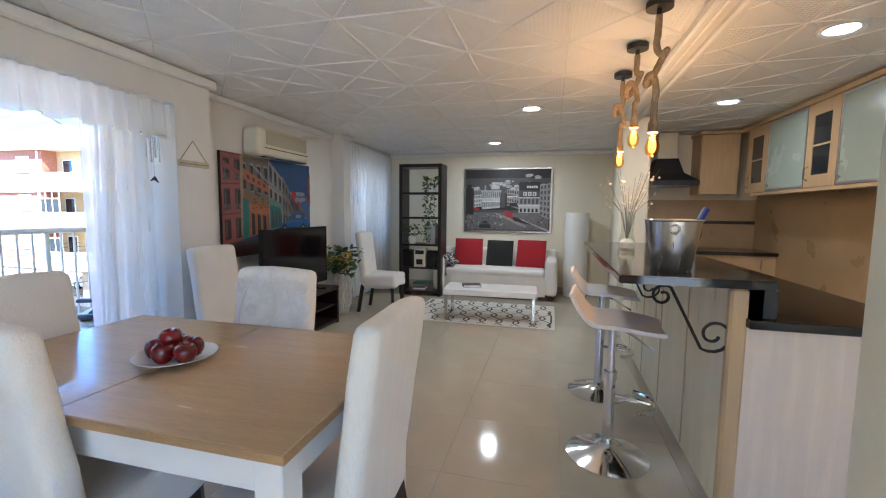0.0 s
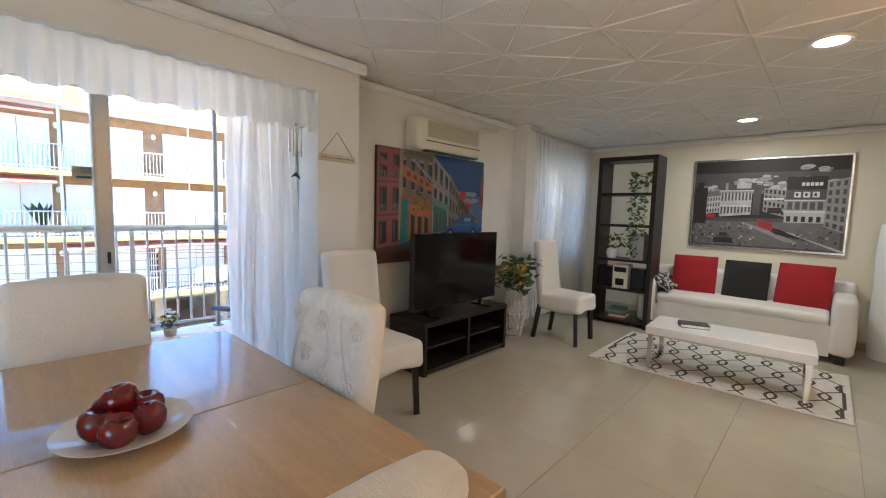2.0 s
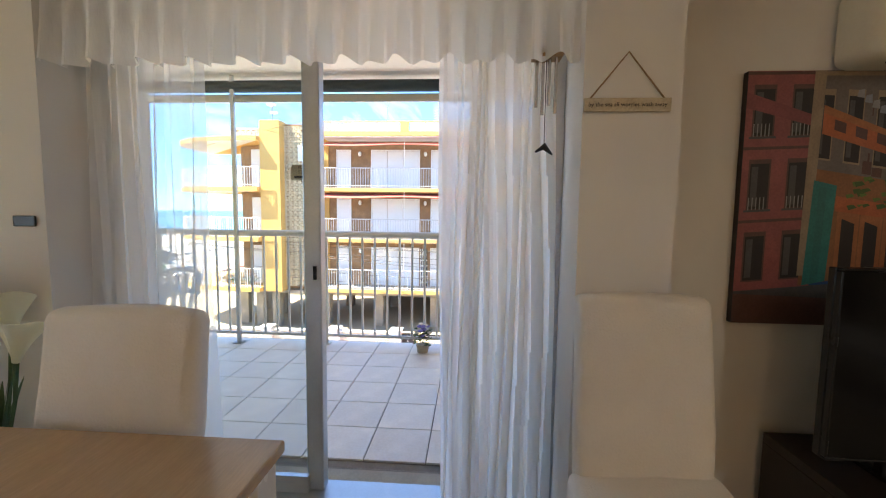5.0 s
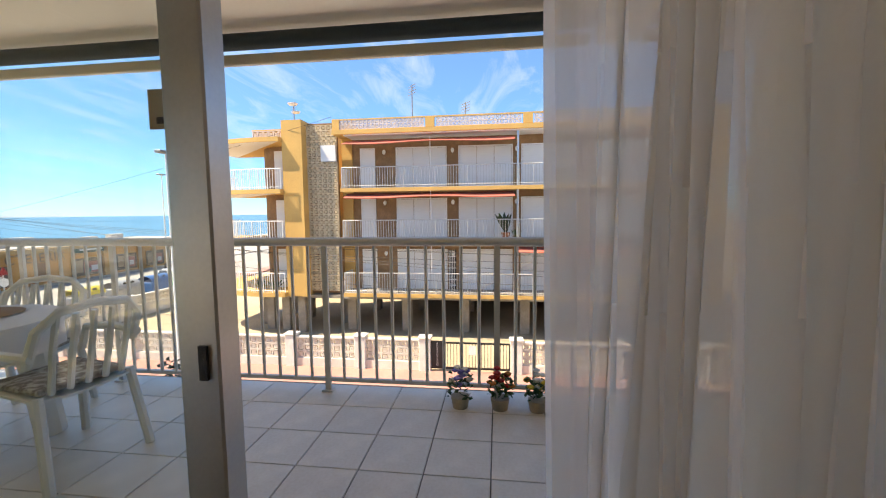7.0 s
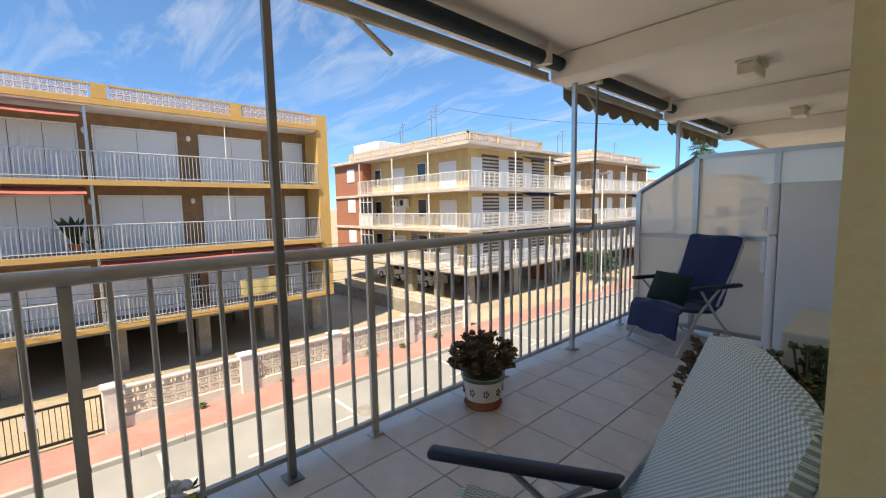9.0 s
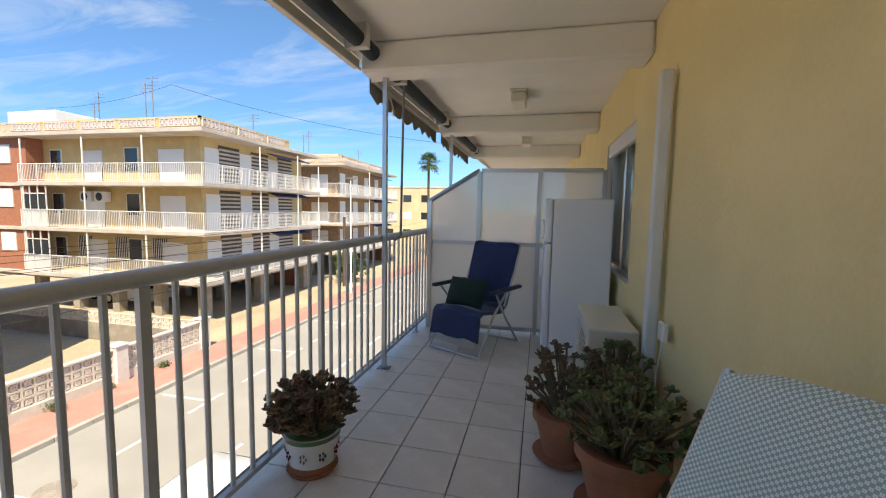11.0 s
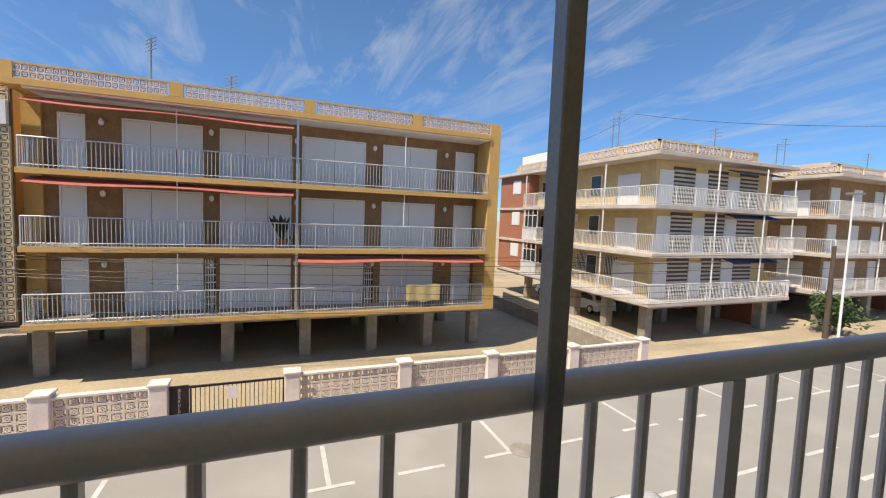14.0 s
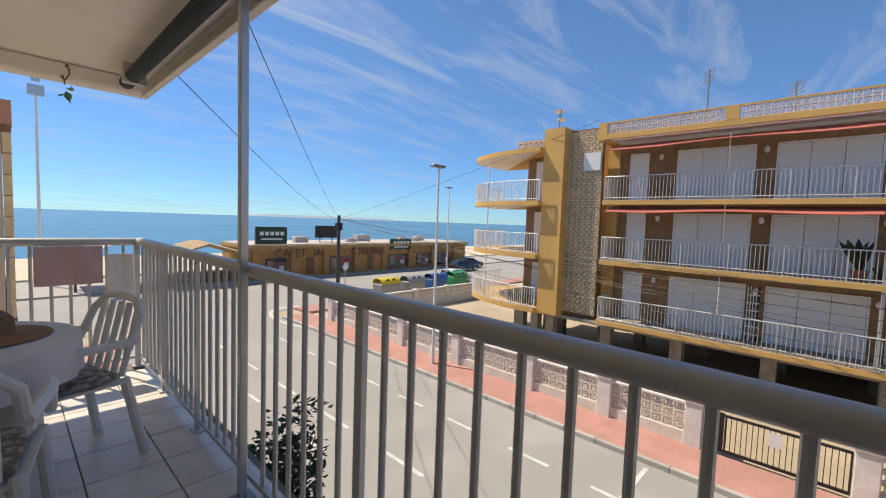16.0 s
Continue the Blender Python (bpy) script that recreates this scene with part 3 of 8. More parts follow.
# ---- dining table ----
dt = thing("dining_table", "extending dining table with oak top and white frame", "table", (-1.165, 2.215, 0))
part("tabletop", boxes((-0.735, -0.445, 0.752, -0.0015, 0.445, 0.78), bevel=0.003), OAK, dt)
part("tabletop", boxes((0.0015, -0.445, 0.752, 0.735, 0.445, 0.78), bevel=0.003), OAK, dt)
part("edge_band", boxes((-0.737, -0.4475, 0.754, 0.737, -0.4455, 0.778), (0.7355, -0.445, 0.754, 0.7375, 0.445, 0.778)), OAKEDGE, dt)
for y in (-0.4, 0.36):
    part("apron", boxes((-0.64, y, 0.64, 0.64, y + 0.03, 0.751)), LACQUER, dt)
for x in (-0.69, 0.66):
    part("apron", boxes((x, -0.35, 0.64, x + 0.03, 0.35, 0.751)), LACQUER, dt)
for x in (-0.72, 0.64):
    for y in (-0.43, 0.35):
        part("leg", boxes((x, y, 0, x + 0.08, y + 0.08, 0.75), bevel=0.003), LACQUER, dt)
pl = thing("fruit_plate", "white fluted china plate on the dining table", "plate", (-1.17, 2.18, 0.78))
bm = lathe([(0.0, 0.004), (0.075, 0.004), (0.1, 0.012), (0.134, 0.024), (0.136, 0.028), (0.1, 0.018), (0.075, 0.009), (0.0, 0.009)], 40)
for v in bm.verts:
    r = math.hypot(v.co.x, v.co.y)
    if r > 0.12:
        v.co.z += 0.003 * math.sin(20 * math.atan2(v.co.y, v.co.x))
part("dish", bm, CHINA, pl, smooth=True)
apple = mesh(lathe([(0.004, 0.058), (0.012, 0.066), (0.024, 0.068), (0.036, 0.056), (0.039, 0.038), (0.034, 0.018), (0.022, 0.004), (0.01, 0.002), (0.002, 0.008)], 20), "apple", FRUIT, True)
for i, (x, y, z) in enumerate(((-0.07, -0.03, 0), (-0.005, -0.06, 0), (0.065, -0.03, 0), (0.05, 0.045, 0), (-0.03, 0.05, 0), (-0.008, 0.0, 0.04))):
    a = tagged(new("apple", apple), "shiny dark red apple lying on the plate", "fruit", "apples on the plate")
    a.location, a.rotation_euler = (-1.17 + 0.92 * x, 2.18 + 0.92 * y, 0.789 + z), (0.2 * (i % 3 - 1), 0.15 * (i % 2), i)

# ---- television corner ----
tv = thing("tv_stand", "low black-brown television bench with open shelves", "cabinet", (-2.5, 4.825, 0))
for y in (-0.565, 0.53):
    part("side_panel", boxes((-0.2, y, 0.0, 0.23, y + 0.035, 0.4), bevel=0.002), DARKWOOD, tv)
part("bottom_panel", boxes((-0.2, -0.529, 0.02, 0.23, 0.529, 0.05), bevel=0.002), DARKWOOD, tv)
part("back_panel", boxes((-0.2, -0.529, 0.051, -0.185, 0.529, 0.4)), DARKWOOD, tv)
part("top", boxes((-0.2, -0.565, 0.401, 0.235, 0.565, 0.44), bevel=0.002), DARKWOOD, tv)
part("divider", boxes((-0.184, -0.015, 0.051, 0.22, 0.015, 0.4)), DARKWOOD, tv)
for y in (-0.529, 0.016):
    part("shelf", boxes((-0.184, y, 0.21, 0.2, y + 0.512, 0.23)), DARKWOOD, tv)
t = thing("television", "black flat television with switched-off screen on the bench", "television", (-2.42, 4.8, 0.44))
part("screen", boxes((0.0, -0.545, 0.075, 0.02, 0.545, 0.69)), SCREEN, t)
part("housing", boxes((-0.03, -0.555, 0.065, -0.001, 0.555, 0.70), (0.0, -0.555, 0.065, 0.024, 0.555, 0.074), (0.0, -0.555, 0.691, 0.024, 0.555, 0.70), (0, -0.555, 0.0745, 0.024, -0.546, 0.6905), (0, 0.546, 0.0745, 0.024, 0.555, 0.6905), bevel=0.003), BLACKPLASTIC, t)
for y in (-0.35, 0.35):
    part("foot", boxes((-0.1, y - 0.015, 0, 0.12, y + 0.015, 0.014), (-0.02, y - 0.012, 0.014, 0.01, y + 0.012, 0.07)), BLACKPLASTIC, t)
ac = thing("air_conditioner", "aged white wall-mounted air conditioner over the picture", "air conditioner", (XT, 4.83, 1.84))
part("housing", boxes((0.0, -0.42, 0.0, 0.2, 0.42, 0.28), bevel=0.045, seg=4), ACPLASTIC, ac, smooth=True)
part("grille", boxes((0.195, -0.32, 0.11, 0.206, 0.36, 0.245), bevel=0.004), ACGRILLE, ac)
part("vent_flap", boxes((0.13, -0.33, -0.006, 0.195, 0.37, 0.004), (0.2, -0.34, 0.075, 0.207, 0.38, 0.082)), BLACKPLASTIC, ac)
part("pipe_cover", tube([(0.05, 0.42, 0.25), (0.04, 0.6, 0.33), (0.03, 0.9, 0.37)], 0.02, 6), ACPLASTIC, ac)


# ---- pictures ----
def flat_colour(name, c, rough=0.5):
    return shade(name, c, rough, vary=0.18, scale=14, bump=0.05)


def paint(parent, plane, shapes, lift=0.0006):
    """Flat printed shapes on a picture: (material, points in 0..1); later ones lie over earlier ones."""
    by = {}
    for i, (mat, pts) in enumerate(shapes):
        bm = by.setdefault(mat, bmesh.new())
        bm.faces.new([bm.verts.new(plane(u, v, 0.0003 + lift * i * 0.3)) for u, v in pts])
    for mat, bm in by.items():
        tagged(part("print", bm, mat, parent), kind="stuff")


P = {k: flat_colour("print_" + k, c) for k, c in dict(sky2=(0.06, 0.15, 0.32), umber=(0.12, 0.06, 0.05), haze=(0.27, 0.3, 0.35), rose=(0.26, 0.075, 0.075), peach=(0.4, 0.15, 0.06), teal2=(0.03, 0.17, 0.16), mint=(0.13, 0.26, 0.21), stone=(0.17, 0.14, 0.125), leaf=(0.12, 0.2, 0.04), sky=(0.018, 0.07, 0.21), pink=(0.3, 0.09, 0.085), coral=(0.46, 0.13, 0.05), cream=(0.32, 0.24, 0.16), teal=(0.03, 0.2, 0.18),
     ochre=(0.28, 0.12, 0.05), grey=(0.16, 0.15, 0.15), dark=(0.025, 0.02, 0.02), blue=(0.015, 0.12, 0.36), white=(0.7, 0.7, 0.7), green=(0.06, 0.12, 0.03),
     mid=(0.3, 0.3, 0.3), ash=(0.08, 0.08, 0.08), red=(0.45, 0.02, 0.03), cloud=(0.5, 0.5, 0.5)).items()}


def street_front(u0, u1, b0, b1, t0, t1, mat, cols, rows, win, bal=None):
    """A receding painted house front with its windows."""
    at = lambda a, b: (u0 + (u1 - u0) * a, (b0 + (b1 - b0) * a) * (1 - b) + (t0 + (t1 - t0) * a) * b)
    out = [(mat, [at(0, 0), at(1, 0), at(1, 1), at(0, 1)])]
    for c in range(cols):
        for r in range(rows):
            a, b = (c + 0.25) / cols, (r + 0.2) / rows
            out.append((win, [at(a, b), at(a + 0.5 / cols, b), at(a + 0.5 / cols, b + 0.6 / rows), at(a, b + 0.6 / rows)]))
            if bal and r:
                out.append((bal, [at(a - 0.15 / cols, b - 0.1 / rows), at(a + 0.65 / cols, b - 0.1 / rows), at(a + 0.65 / cols, b), at(a - 0.15 / cols, b)]))
    return out


pic = thing("canvas_picture", "large canvas print of a colourful old street with a blue car", "picture", (XT, 4.11, 0.88))
part("canvas", boxes((0.001, 0, 0, 0.03, 1.4, 0.965)), P["dark"], pic)
rng = random.Random(9)
shapes = [(P["sky"], [(0, 0), (1, 0), (1, 1), (0, 1)]), (P["sky2"], [(0.5, 0.3), (1, 0.3), (1, 0.62), (0.6, 0.7)]), (P["ash"], [(0, 0), (1, 0), (1, 0.25), (0, 0.14)]), (P["umber"], [(0, 0), (0.7, 0), (0.5, 0.1), (0, 0.12)])]
for k in range(9):
    u, v = 0.74 + 0.02 * k, 0.6 + 0.05 * math.sin(k * 2.0)
    shapes.append((P["haze"], [(u + 0.05 * math.cos(q), v + 0.025 * math.sin(q)) for q in (0, 1, 2, 3, 4, 5)]))


def old_front(u0, u1, base, top, mats, bays, floors):
    """A receding old house front: floors of tall dark windows, ledges, balconies and stains."""
    at = lambda a, b: (u0 + (u1 - u0) * a, (base(a) * (1 - b) + top(a) * b))
    quad = lambda m, a0, a1, b0, b1: (m, [at(a0, b0), at(a1, b0), at(a1, b1), at(a0, b1)])
    out = [quad(mats[0], 0, 1, 0, 1)]
    for k in range(14):
        a, b = rng.random() * 0.9, rng.random() * 0.85
        out.append(quad(mats[rng.randrange(2)], a, a + 0.1 * rng.random(), b, b + 0.15 * rng.random()))
    for f in range(floors):
        b = f / floors
        for c in range(bays):
            a = (c + 0.22) / bays
            w, h = 0.5 / bays, 0.62 / floors
            out.append(quad(mats[2], a - 0.04 / bays, a + w + 0.04 / bays, b + 0.12 / floors, b + 0.2 / floors + h))
            out.append(quad(P["dark"], a, a + w, b + 0.14 / floors, b + 0.14 / floors + h))
            out.append(quad(mats[3], a + w * 0.08, a + w * 0.42, b + 0.18 / floors, b + 0.1 / floors + h))
            if f:
                out.append(quad(P["ash"], a - 0.1 / bays, a + w + 0.1 / bays, b + 0.1 / floors, b + 0.13 / floors))
                for q in range(5):
                    out.append(quad(P["mid"], a + (q * 0.2) * w, a + (q * 0.2 + 0.05) * w, b + 0.13 / floors, b + 0.3 / floors))
        out.append(quad(mats[2], 0, 1, b + 0.95 / floors, b + 0.99 / floors))
    return out


line = lambda a, b: (lambda t: a + (b - a) * t)
shapes += old_front(0.0, 0.2, line(0.13, 0.16), line(1.0, 1.0), (P["pink"], P["rose"], P["umber"], P["ash"]), 2, 3)
shapes += [(P["rose"], [(0, 0.86), (0.2, 0.78), (0.2, 0.82), (0, 0.92)])]
shapes += old_front(0.17, 0.47, line(0.62, 0.55), line(1.0, 1.0), (P["stone"], P["umber"], P["cream"], P["ash"]), 4, 1)
shapes += [(P["ochre"], [(0.17, 0.16), (0.47, 0.24), (0.47, 0.56), (0.17, 0.63)]), (P["cream"], [(0.165, 0.2), (0.19, 0.2), (0.2, 1), (0.17, 1)])]
for k in range(3):
    u = 0.27 + 0.06 * k
    shapes += [(P["peach"], [(u - 0.012, 0.2 + 0.01 * k), (u + 0.045, 0.205 + 0.01 * k), (u + 0.045, 0.45 - 0.01 * k), (u - 0.012, 0.47 - 0.01 * k)]), (P["dark"], [(u, 0.2 + 0.01 * k), (u + 0.034, 0.205 + 0.01 * k), (u + 0.034, 0.41 - 0.01 * k), (u, 0.43 - 0.01 * k)])]
shapes += [(P["coral"], [(0.25, 0.46), (0.46, 0.42), (0.46, 0.47), (0.25, 0.52)])]
shapes += [(P["teal"], [(0.18, 0.16), (0.24, 0.18), (0.25, 0.56), (0.19, 0.58)]), (P["teal2"], [(0.2, 0.17), (0.22, 0.175), (0.225, 0.55), (0.205, 0.555)])]
shapes += [(P["coral"], [(0.2, 0.76), (0.46, 0.64), (0.46, 0.72), (0.2, 0.87)]), (P["peach"], [(0.2, 0.84), (0.46, 0.7), (0.46, 0.72), (0.2, 0.87)])]
for k in range(4):
    u = 0.23 + k * 0.055
    shapes.append((P["umber"], [(u, 0.775 - k * 0.025), (u + 0.03, 0.76 - k * 0.025), (u + 0.03, 0.8 - k * 0.025), (u, 0.815 - k * 0.025)]))
for k in range(26):
    u, v, w = rng.uniform(0.27, 0.45), rng.uniform(0.46, 0.58), rng.uniform(0.01, 0.025)
    shapes.append((P["green" if k % 3 else "leaf"], [(u, v), (u + w, v + 0.01), (u + w * 0.6, v + w), (u - 0.005, v + w * 0.8)]))
for k in range(9):
    u, v = 0.28 + 0.02 * k, 0.9 - 0.02 * k
    shapes.append((P["haze" if k % 2 else "mid"], [(u, v), (u + 0.02, v - 0.005), (u + 0.018, v + 0.03), (u + 0.003, v + 0.025)]))
shapes += old_front(0.46, 0.62, line(0.24, 0.27), line(1.0, 0.82), (P["mid"], P["stone"], P["stone"], P["ash"]), 3, 3)
shapes += [(P["teal2"], [(0.47, 0.25), (0.6, 0.27), (0.6, 0.5), (0.47, 0.54)]), (P["mint"], [(0.46, 0.52), (0.62, 0.47), (0.62, 0.52), (0.46, 0.6)])]
for k in range(3):
    shapes.append((P["ash"], [(0.49 + k * 0.04, 0.27), (0.51 + k * 0.04, 0.275), (0.51 + k * 0.04, 0.44), (0.49 + k * 0.04, 0.45)]))
shapes += old_front(0.62, 0.72, line(0.27, 0.29), line(0.84, 0.66), (P["stone"], P["cream"], P["mid"], P["ash"]), 3, 3)
shapes += old_front(0.72, 0.84, line(0.29, 0.31), line(0.64, 0.5), (P["umber"], P["cream"], P["stone"], P["ash"]), 4, 2)
shapes += [(P["red"], [(0.73, 0.6), (0.79, 0.58), (0.8, 0.66), (0.74, 0.68)]), (P["red"], [(0.81, 0.52), (0.86, 0.5), (0.86, 0.54), (0.81, 0.57)])]
shapes += old_front(0.84, 0.95, line(0.31, 0.315), line(0.5, 0.4), (P["cream"], P["rose"], P["umber"], P["ash"]), 5, 2)
shapes += [(P["rose"], [(0.95, 0.55), (1, 0.5), (1, 0.9), (0.97, 0.84)]), (P["umber"], [(0.96, 0.6), (1, 0.57), (1, 0.64), (0.96, 0.66)])]
shapes += [(P["blue"], [(0.58, 0.26), (0.6, 0.31), (0.7, 0.345), (0.72, 0.41), (0.75, 0.43), (0.88, 0.43), (0.91, 0.41), (0.92, 0.35), (0.95, 0.33), (0.95, 0.26)]), (P["ash"], [(0.73, 0.36), (0.735, 0.405), (0.89, 0.405), (0.9, 0.36)]), (P["haze"], [(0.78, 0.365), (0.79, 0.4), (0.86, 0.4), (0.86, 0.365)]),
           (P["sky2"], [(0.6, 0.305), (0.7, 0.34), (0.88, 0.34), (0.88, 0.325)]), (P["dark"], [(0.58, 0.22), (0.95, 0.22), (0.95, 0.26), (0.58, 0.26)])]
for u in (0.64, 0.89):
    shapes.append((P["dark"], [(u + 0.035 * math.cos(k * 0.785), 0.25 + 0.05 * math.sin(k * 0.785)) for k in range(8)]))
    shapes.append((P["haze"], [(u + 0.015 * math.cos(k * 0.785), 0.25 + 0.022 * math.sin(k * 0.785)) for k in range(8)]))
paint(pic, lambda u, v, d: (0.0302 + d, 1.4 * u, 0.965 * v), shapes, 0.00004)

lp = thing("framed_picture", "silver-framed black and white city square print with red buses", "picture", (-1.31, YF, 1.0))
part("frame", boxes((-0.025, -0.035, -0.025, 1.445, -0.001, 0.0), (-0.025, -0.035, 1.03, 1.445, -0.001, 1.055), (-0.025, -0.035, 0.0, 0.0, -0.001, 1.03), (1.42, -0.035, 0, 1.445, -0.001, 1.03), bevel=0.004), STEEL, lp)
part("backing", boxes((0.001, -0.02, 0.001, 1.419, -0.002, 1.029)), P["ash"], lp)
rng = random.Random(5)
rect = lambda m, a, b, c, d, k=0.0: (P[m], [(a, c), (b, c + k), (b, d + k), (a, d)])
shapes = [rect("dark", 0, 1, 0, 1), rect("ash", 0, 1, 0.52, 0.86), rect("grey", 0, 1, 0.5, 0.66), rect("ash", 0, 1, 0, 0.34), rect("grey", 0.02, 0.98, 0.02, 0.3)]
for cu_, cv, w in ((0.1, 0.71, 0.07), (0.13, 0.67, 0.05), (0.36, 0.76, 0.07), (0.33, 0.72, 0.06), (0.46, 0.77, 0.06), (0.5, 0.73, 0.05), (0.53, 0.8, 0.06), (0.66, 0.73, 0.08), (0.73, 0.77, 0.07), (0.8, 0.89, 0.08), (0.86, 0.87, 0.05), (0.93, 0.74, 0.05), (0.6, 0.68, 0.07)):
    for i in range(7):
        a, r = rng.uniform(0, 6.28), rng.uniform(0.2, 0.55) * w
        c = (cu_ + 0.7 * w * math.cos(a), cv + 0.28 * w * math.sin(a))
        shapes.append((P["cloud" if i % 3 else "mid"], [(c[0] + r * math.cos(q), c[1] + 0.55 * r * math.sin(q)) for q in (0, 0.9, 1.8, 2.6, 3.5, 4.4, 5.3)]))
shapes += [rect("dark", 0, 0.1, 0.26, 0.7), rect("dark", 0.02, 0.07, 0.7, 0.76)]
shapes += street_front(0.1, 0.2, 0.38, 0.4, 0.58, 0.6, P["cloud"], 5, 3, P["ash"])
shapes += street_front(0.2, 0.42, 0.35, 0.38, 0.66, 0.66, P["cloud"], 9, 2, P["ash"]) + [rect("mid", 0.19, 0.43, 0.63, 0.65), rect("white", 0.19, 0.43, 0.65, 0.66), rect("cloud", 0.31, 0.41, 0.68, 0.74), rect("mid", 0.23, 0.25, 0.66, 0.75), rect("white", 0.2, 0.42, 0.47, 0.485)]
shapes += [rect("dark", 0.42, 0.5, 0.36, 0.62), rect("ash", 0.43, 0.48, 0.38, 0.66)]
shapes += street_front(0.5, 0.64, 0.42, 0.36, 0.68, 0.66, P["mid"], 5, 4, P["dark"]) + [rect("white", 0.5, 0.63, 0.55, 0.57), rect("dark", 0.53, 0.62, 0.4, 0.46)]
shapes += [rect("dark", 0.64, 0.88, 0.3, 0.8), rect("ash", 0.64, 0.88, 0.55, 0.66), rect("mid", 0.64, 0.88, 0.43, 0.54), rect("cloud", 0.64, 0.88, 0.3, 0.42)]
for k in range(5):
    shapes += [rect("white", 0.73 + k * 0.026, 0.75 + k * 0.026, 0.7, 0.735), rect("ash", 0.655 + k * 0.045, 0.685 + k * 0.045, 0.445, 0.525), rect("dark", 0.655 + k * 0.045, 0.68 + k * 0.045, 0.31, 0.37)]
for k in range(3):
    shapes += [rect("white", 0.69 + k * 0.055, 0.73 + k * 0.055, 0.575, 0.635), rect("dark", 0.7 + k * 0.055, 0.715 + k * 0.055, 0.59, 0.62)]
shapes += [rect("white", 0.63, 0.89, 0.415, 0.43), rect("white", 0.63, 0.89, 0.54, 0.55)]
shapes += street_front(0.88, 1.0, 0.26, 0.2, 0.74, 0.78, P["mid"], 3, 6, P["ash"])
shapes += [(P["mid"], [(0.34, 0.3), (0.47, 0.25), (0.75, 0.08), (0.66, 0.08)]), (P["cloud"], [(0.6, 0.22), (0.75, 0.16), (0.74, 0.14), (0.6, 0.2)]), (P["cloud"], [(0.72, 0.16), (1, 0.02), (1, 0), (0.98, 0)]), (P["dark"], [(0.5, 0.26), (0.62, 0.22), (0.8, 0.1), (0.6, 0.16)])]
shapes += [(P["red"], [(0.47, 0.33), (0.57, 0.29), (0.575, 0.2), (0.48, 0.245)]), (P["umber"], [(0.48, 0.305), (0.57, 0.27), (0.57, 0.255), (0.48, 0.29)]), (P["red"], [(0.1, 0.34), (0.17, 0.34), (0.17, 0.375), (0.1, 0.375)])]
for i in range(150):
    u, v, w = rng.uniform(0.0, 0.96), rng.uniform(0.01, 0.27), rng.uniform(0.006, 0.02)
    if not 0.45 < u < 0.7:
        shapes.append((P[("cloud", "dark", "mid", "ash", "dark")[i % 5]], [(u, v), (u + w, v + 0.004), (u + w * 1.1, v + w * 1.3), (u + 0.002, v + w * 1.2)]))
shapes += [rect("dark", 0.17, 0.31, 0.04, 0.1), rect("ash", 0.19, 0.29, 0.1, 0.13), rect("dark", 0.21, 0.27, 0.13, 0.16)]
paint(lp, lambda u, v, d: (1.418 * u + 0.001, -0.0205 - d, 1.028 * v + 0.001), shapes, 0.00006)

sg = thing("hanging_sign", "small wooden motto sign hung by a cord", "sign", (XD, 3.58, 1.66))
part("board", boxes((0.004, -0.14, -0.022, 0.016, 0.14, 0.022), bevel=0.002), shade("pale_driftwood", (0.6, 0.52, 0.38), 0.8, vary=0.2, scale=14), sg)
part("cord", tube([(0.01, -0.12, 0.02), (0.008, 0, 0.17), (0.01, 0.12, 0.02)], 0.003, 5), ROPE, sg)
SIGNTEXT = P["dark"]
tc = bpy.data.curves.new("lettering", "FONT")
tc.body, tc.size, tc.align_x, tc.align_y, tc.extrude = "by the sea all worries wash away", 0.019, "CENTER", "CENTER", 0.0004
tc.materials.append(SIGNTEXT)
to = new("lettering", tc)
to.parent, to.location, to.rotation_euler = sg, (0.0168, 0, 0), (radians(90), 0, radians(90))
ch = thing("wind_chime", "small wooden wind chime with metal tubes and dolphin", "wind chime", (-2.55, 3.33, 1.84))
part("top", boxes((-0.03, -0.05, 0, 0.03, 0.05, 0.02), (-0.01, -0.1, 0.015, 0.01, 0.06, 0.03)), OAKEDGE, ch)
for i in range(4):
    part("tube", rods(((-0.02 + 0.013 * i, -0.03 + 0.02 * i, 0), (-0.02 + 0.013 * i, -0.03 + 0.02 * i, -0.16 - 0.03 * (i % 2)), 0.006), n=6), STEEL, ch)
part("pendant", tube([(0, -0.03, -0.32), (0, 0, -0.3), (0, 0.03, -0.33)], [0.004, 0.014, 0.003], 6), BLACKMETAL, ch)
part("thread", rods(((0, 0, 0), (0, 0, -0.3), 0.0015), n=4), BLACKMETAL, ch)


# ---- balcony door, curtains ----
door = thing("sliding_door", "aluminium sliding balcony door, one half open", "door")
tagged(door, kind="structure")
part("frame", boxes((-2.87, 1.5, 0.0, -2.73, 1.55, 2.07), (-2.87, 1.55, 2.02, -2.73, 3.44, 2.07), (-2.87, 3.4, 0.0, -2.73, 3.438, 2.02), (-2.87, 1.55, 0.0, -2.73, 3.4, 0.02)), ALU, door)
part("stile", boxes((-2.85, 2.347, 0.021, -2.79, 2.424, 2.02), bevel=0.004), ALU, door)
part("stile", boxes((-2.79, 1.551, 0.021, -2.755, 1.6, 2.02)), ALU, door)
part("rail", boxes((-2.79, 1.6, 0.021, -2.765, 2.36, 0.1), (-2.79, 1.6, 1.95, -2.765, 2.36, 2.02)), ALU, door)
pane = part("pane", boxes((-2.782, 1.6, 0.1, -2.776, 2.36, 1.95)), GLASS, door)
pane.visible_shadow = False
part("latch", boxes((-2.789, 2.39, 1.0, -2.783, 2.405, 1.06)), BLACKPLASTIC, door)
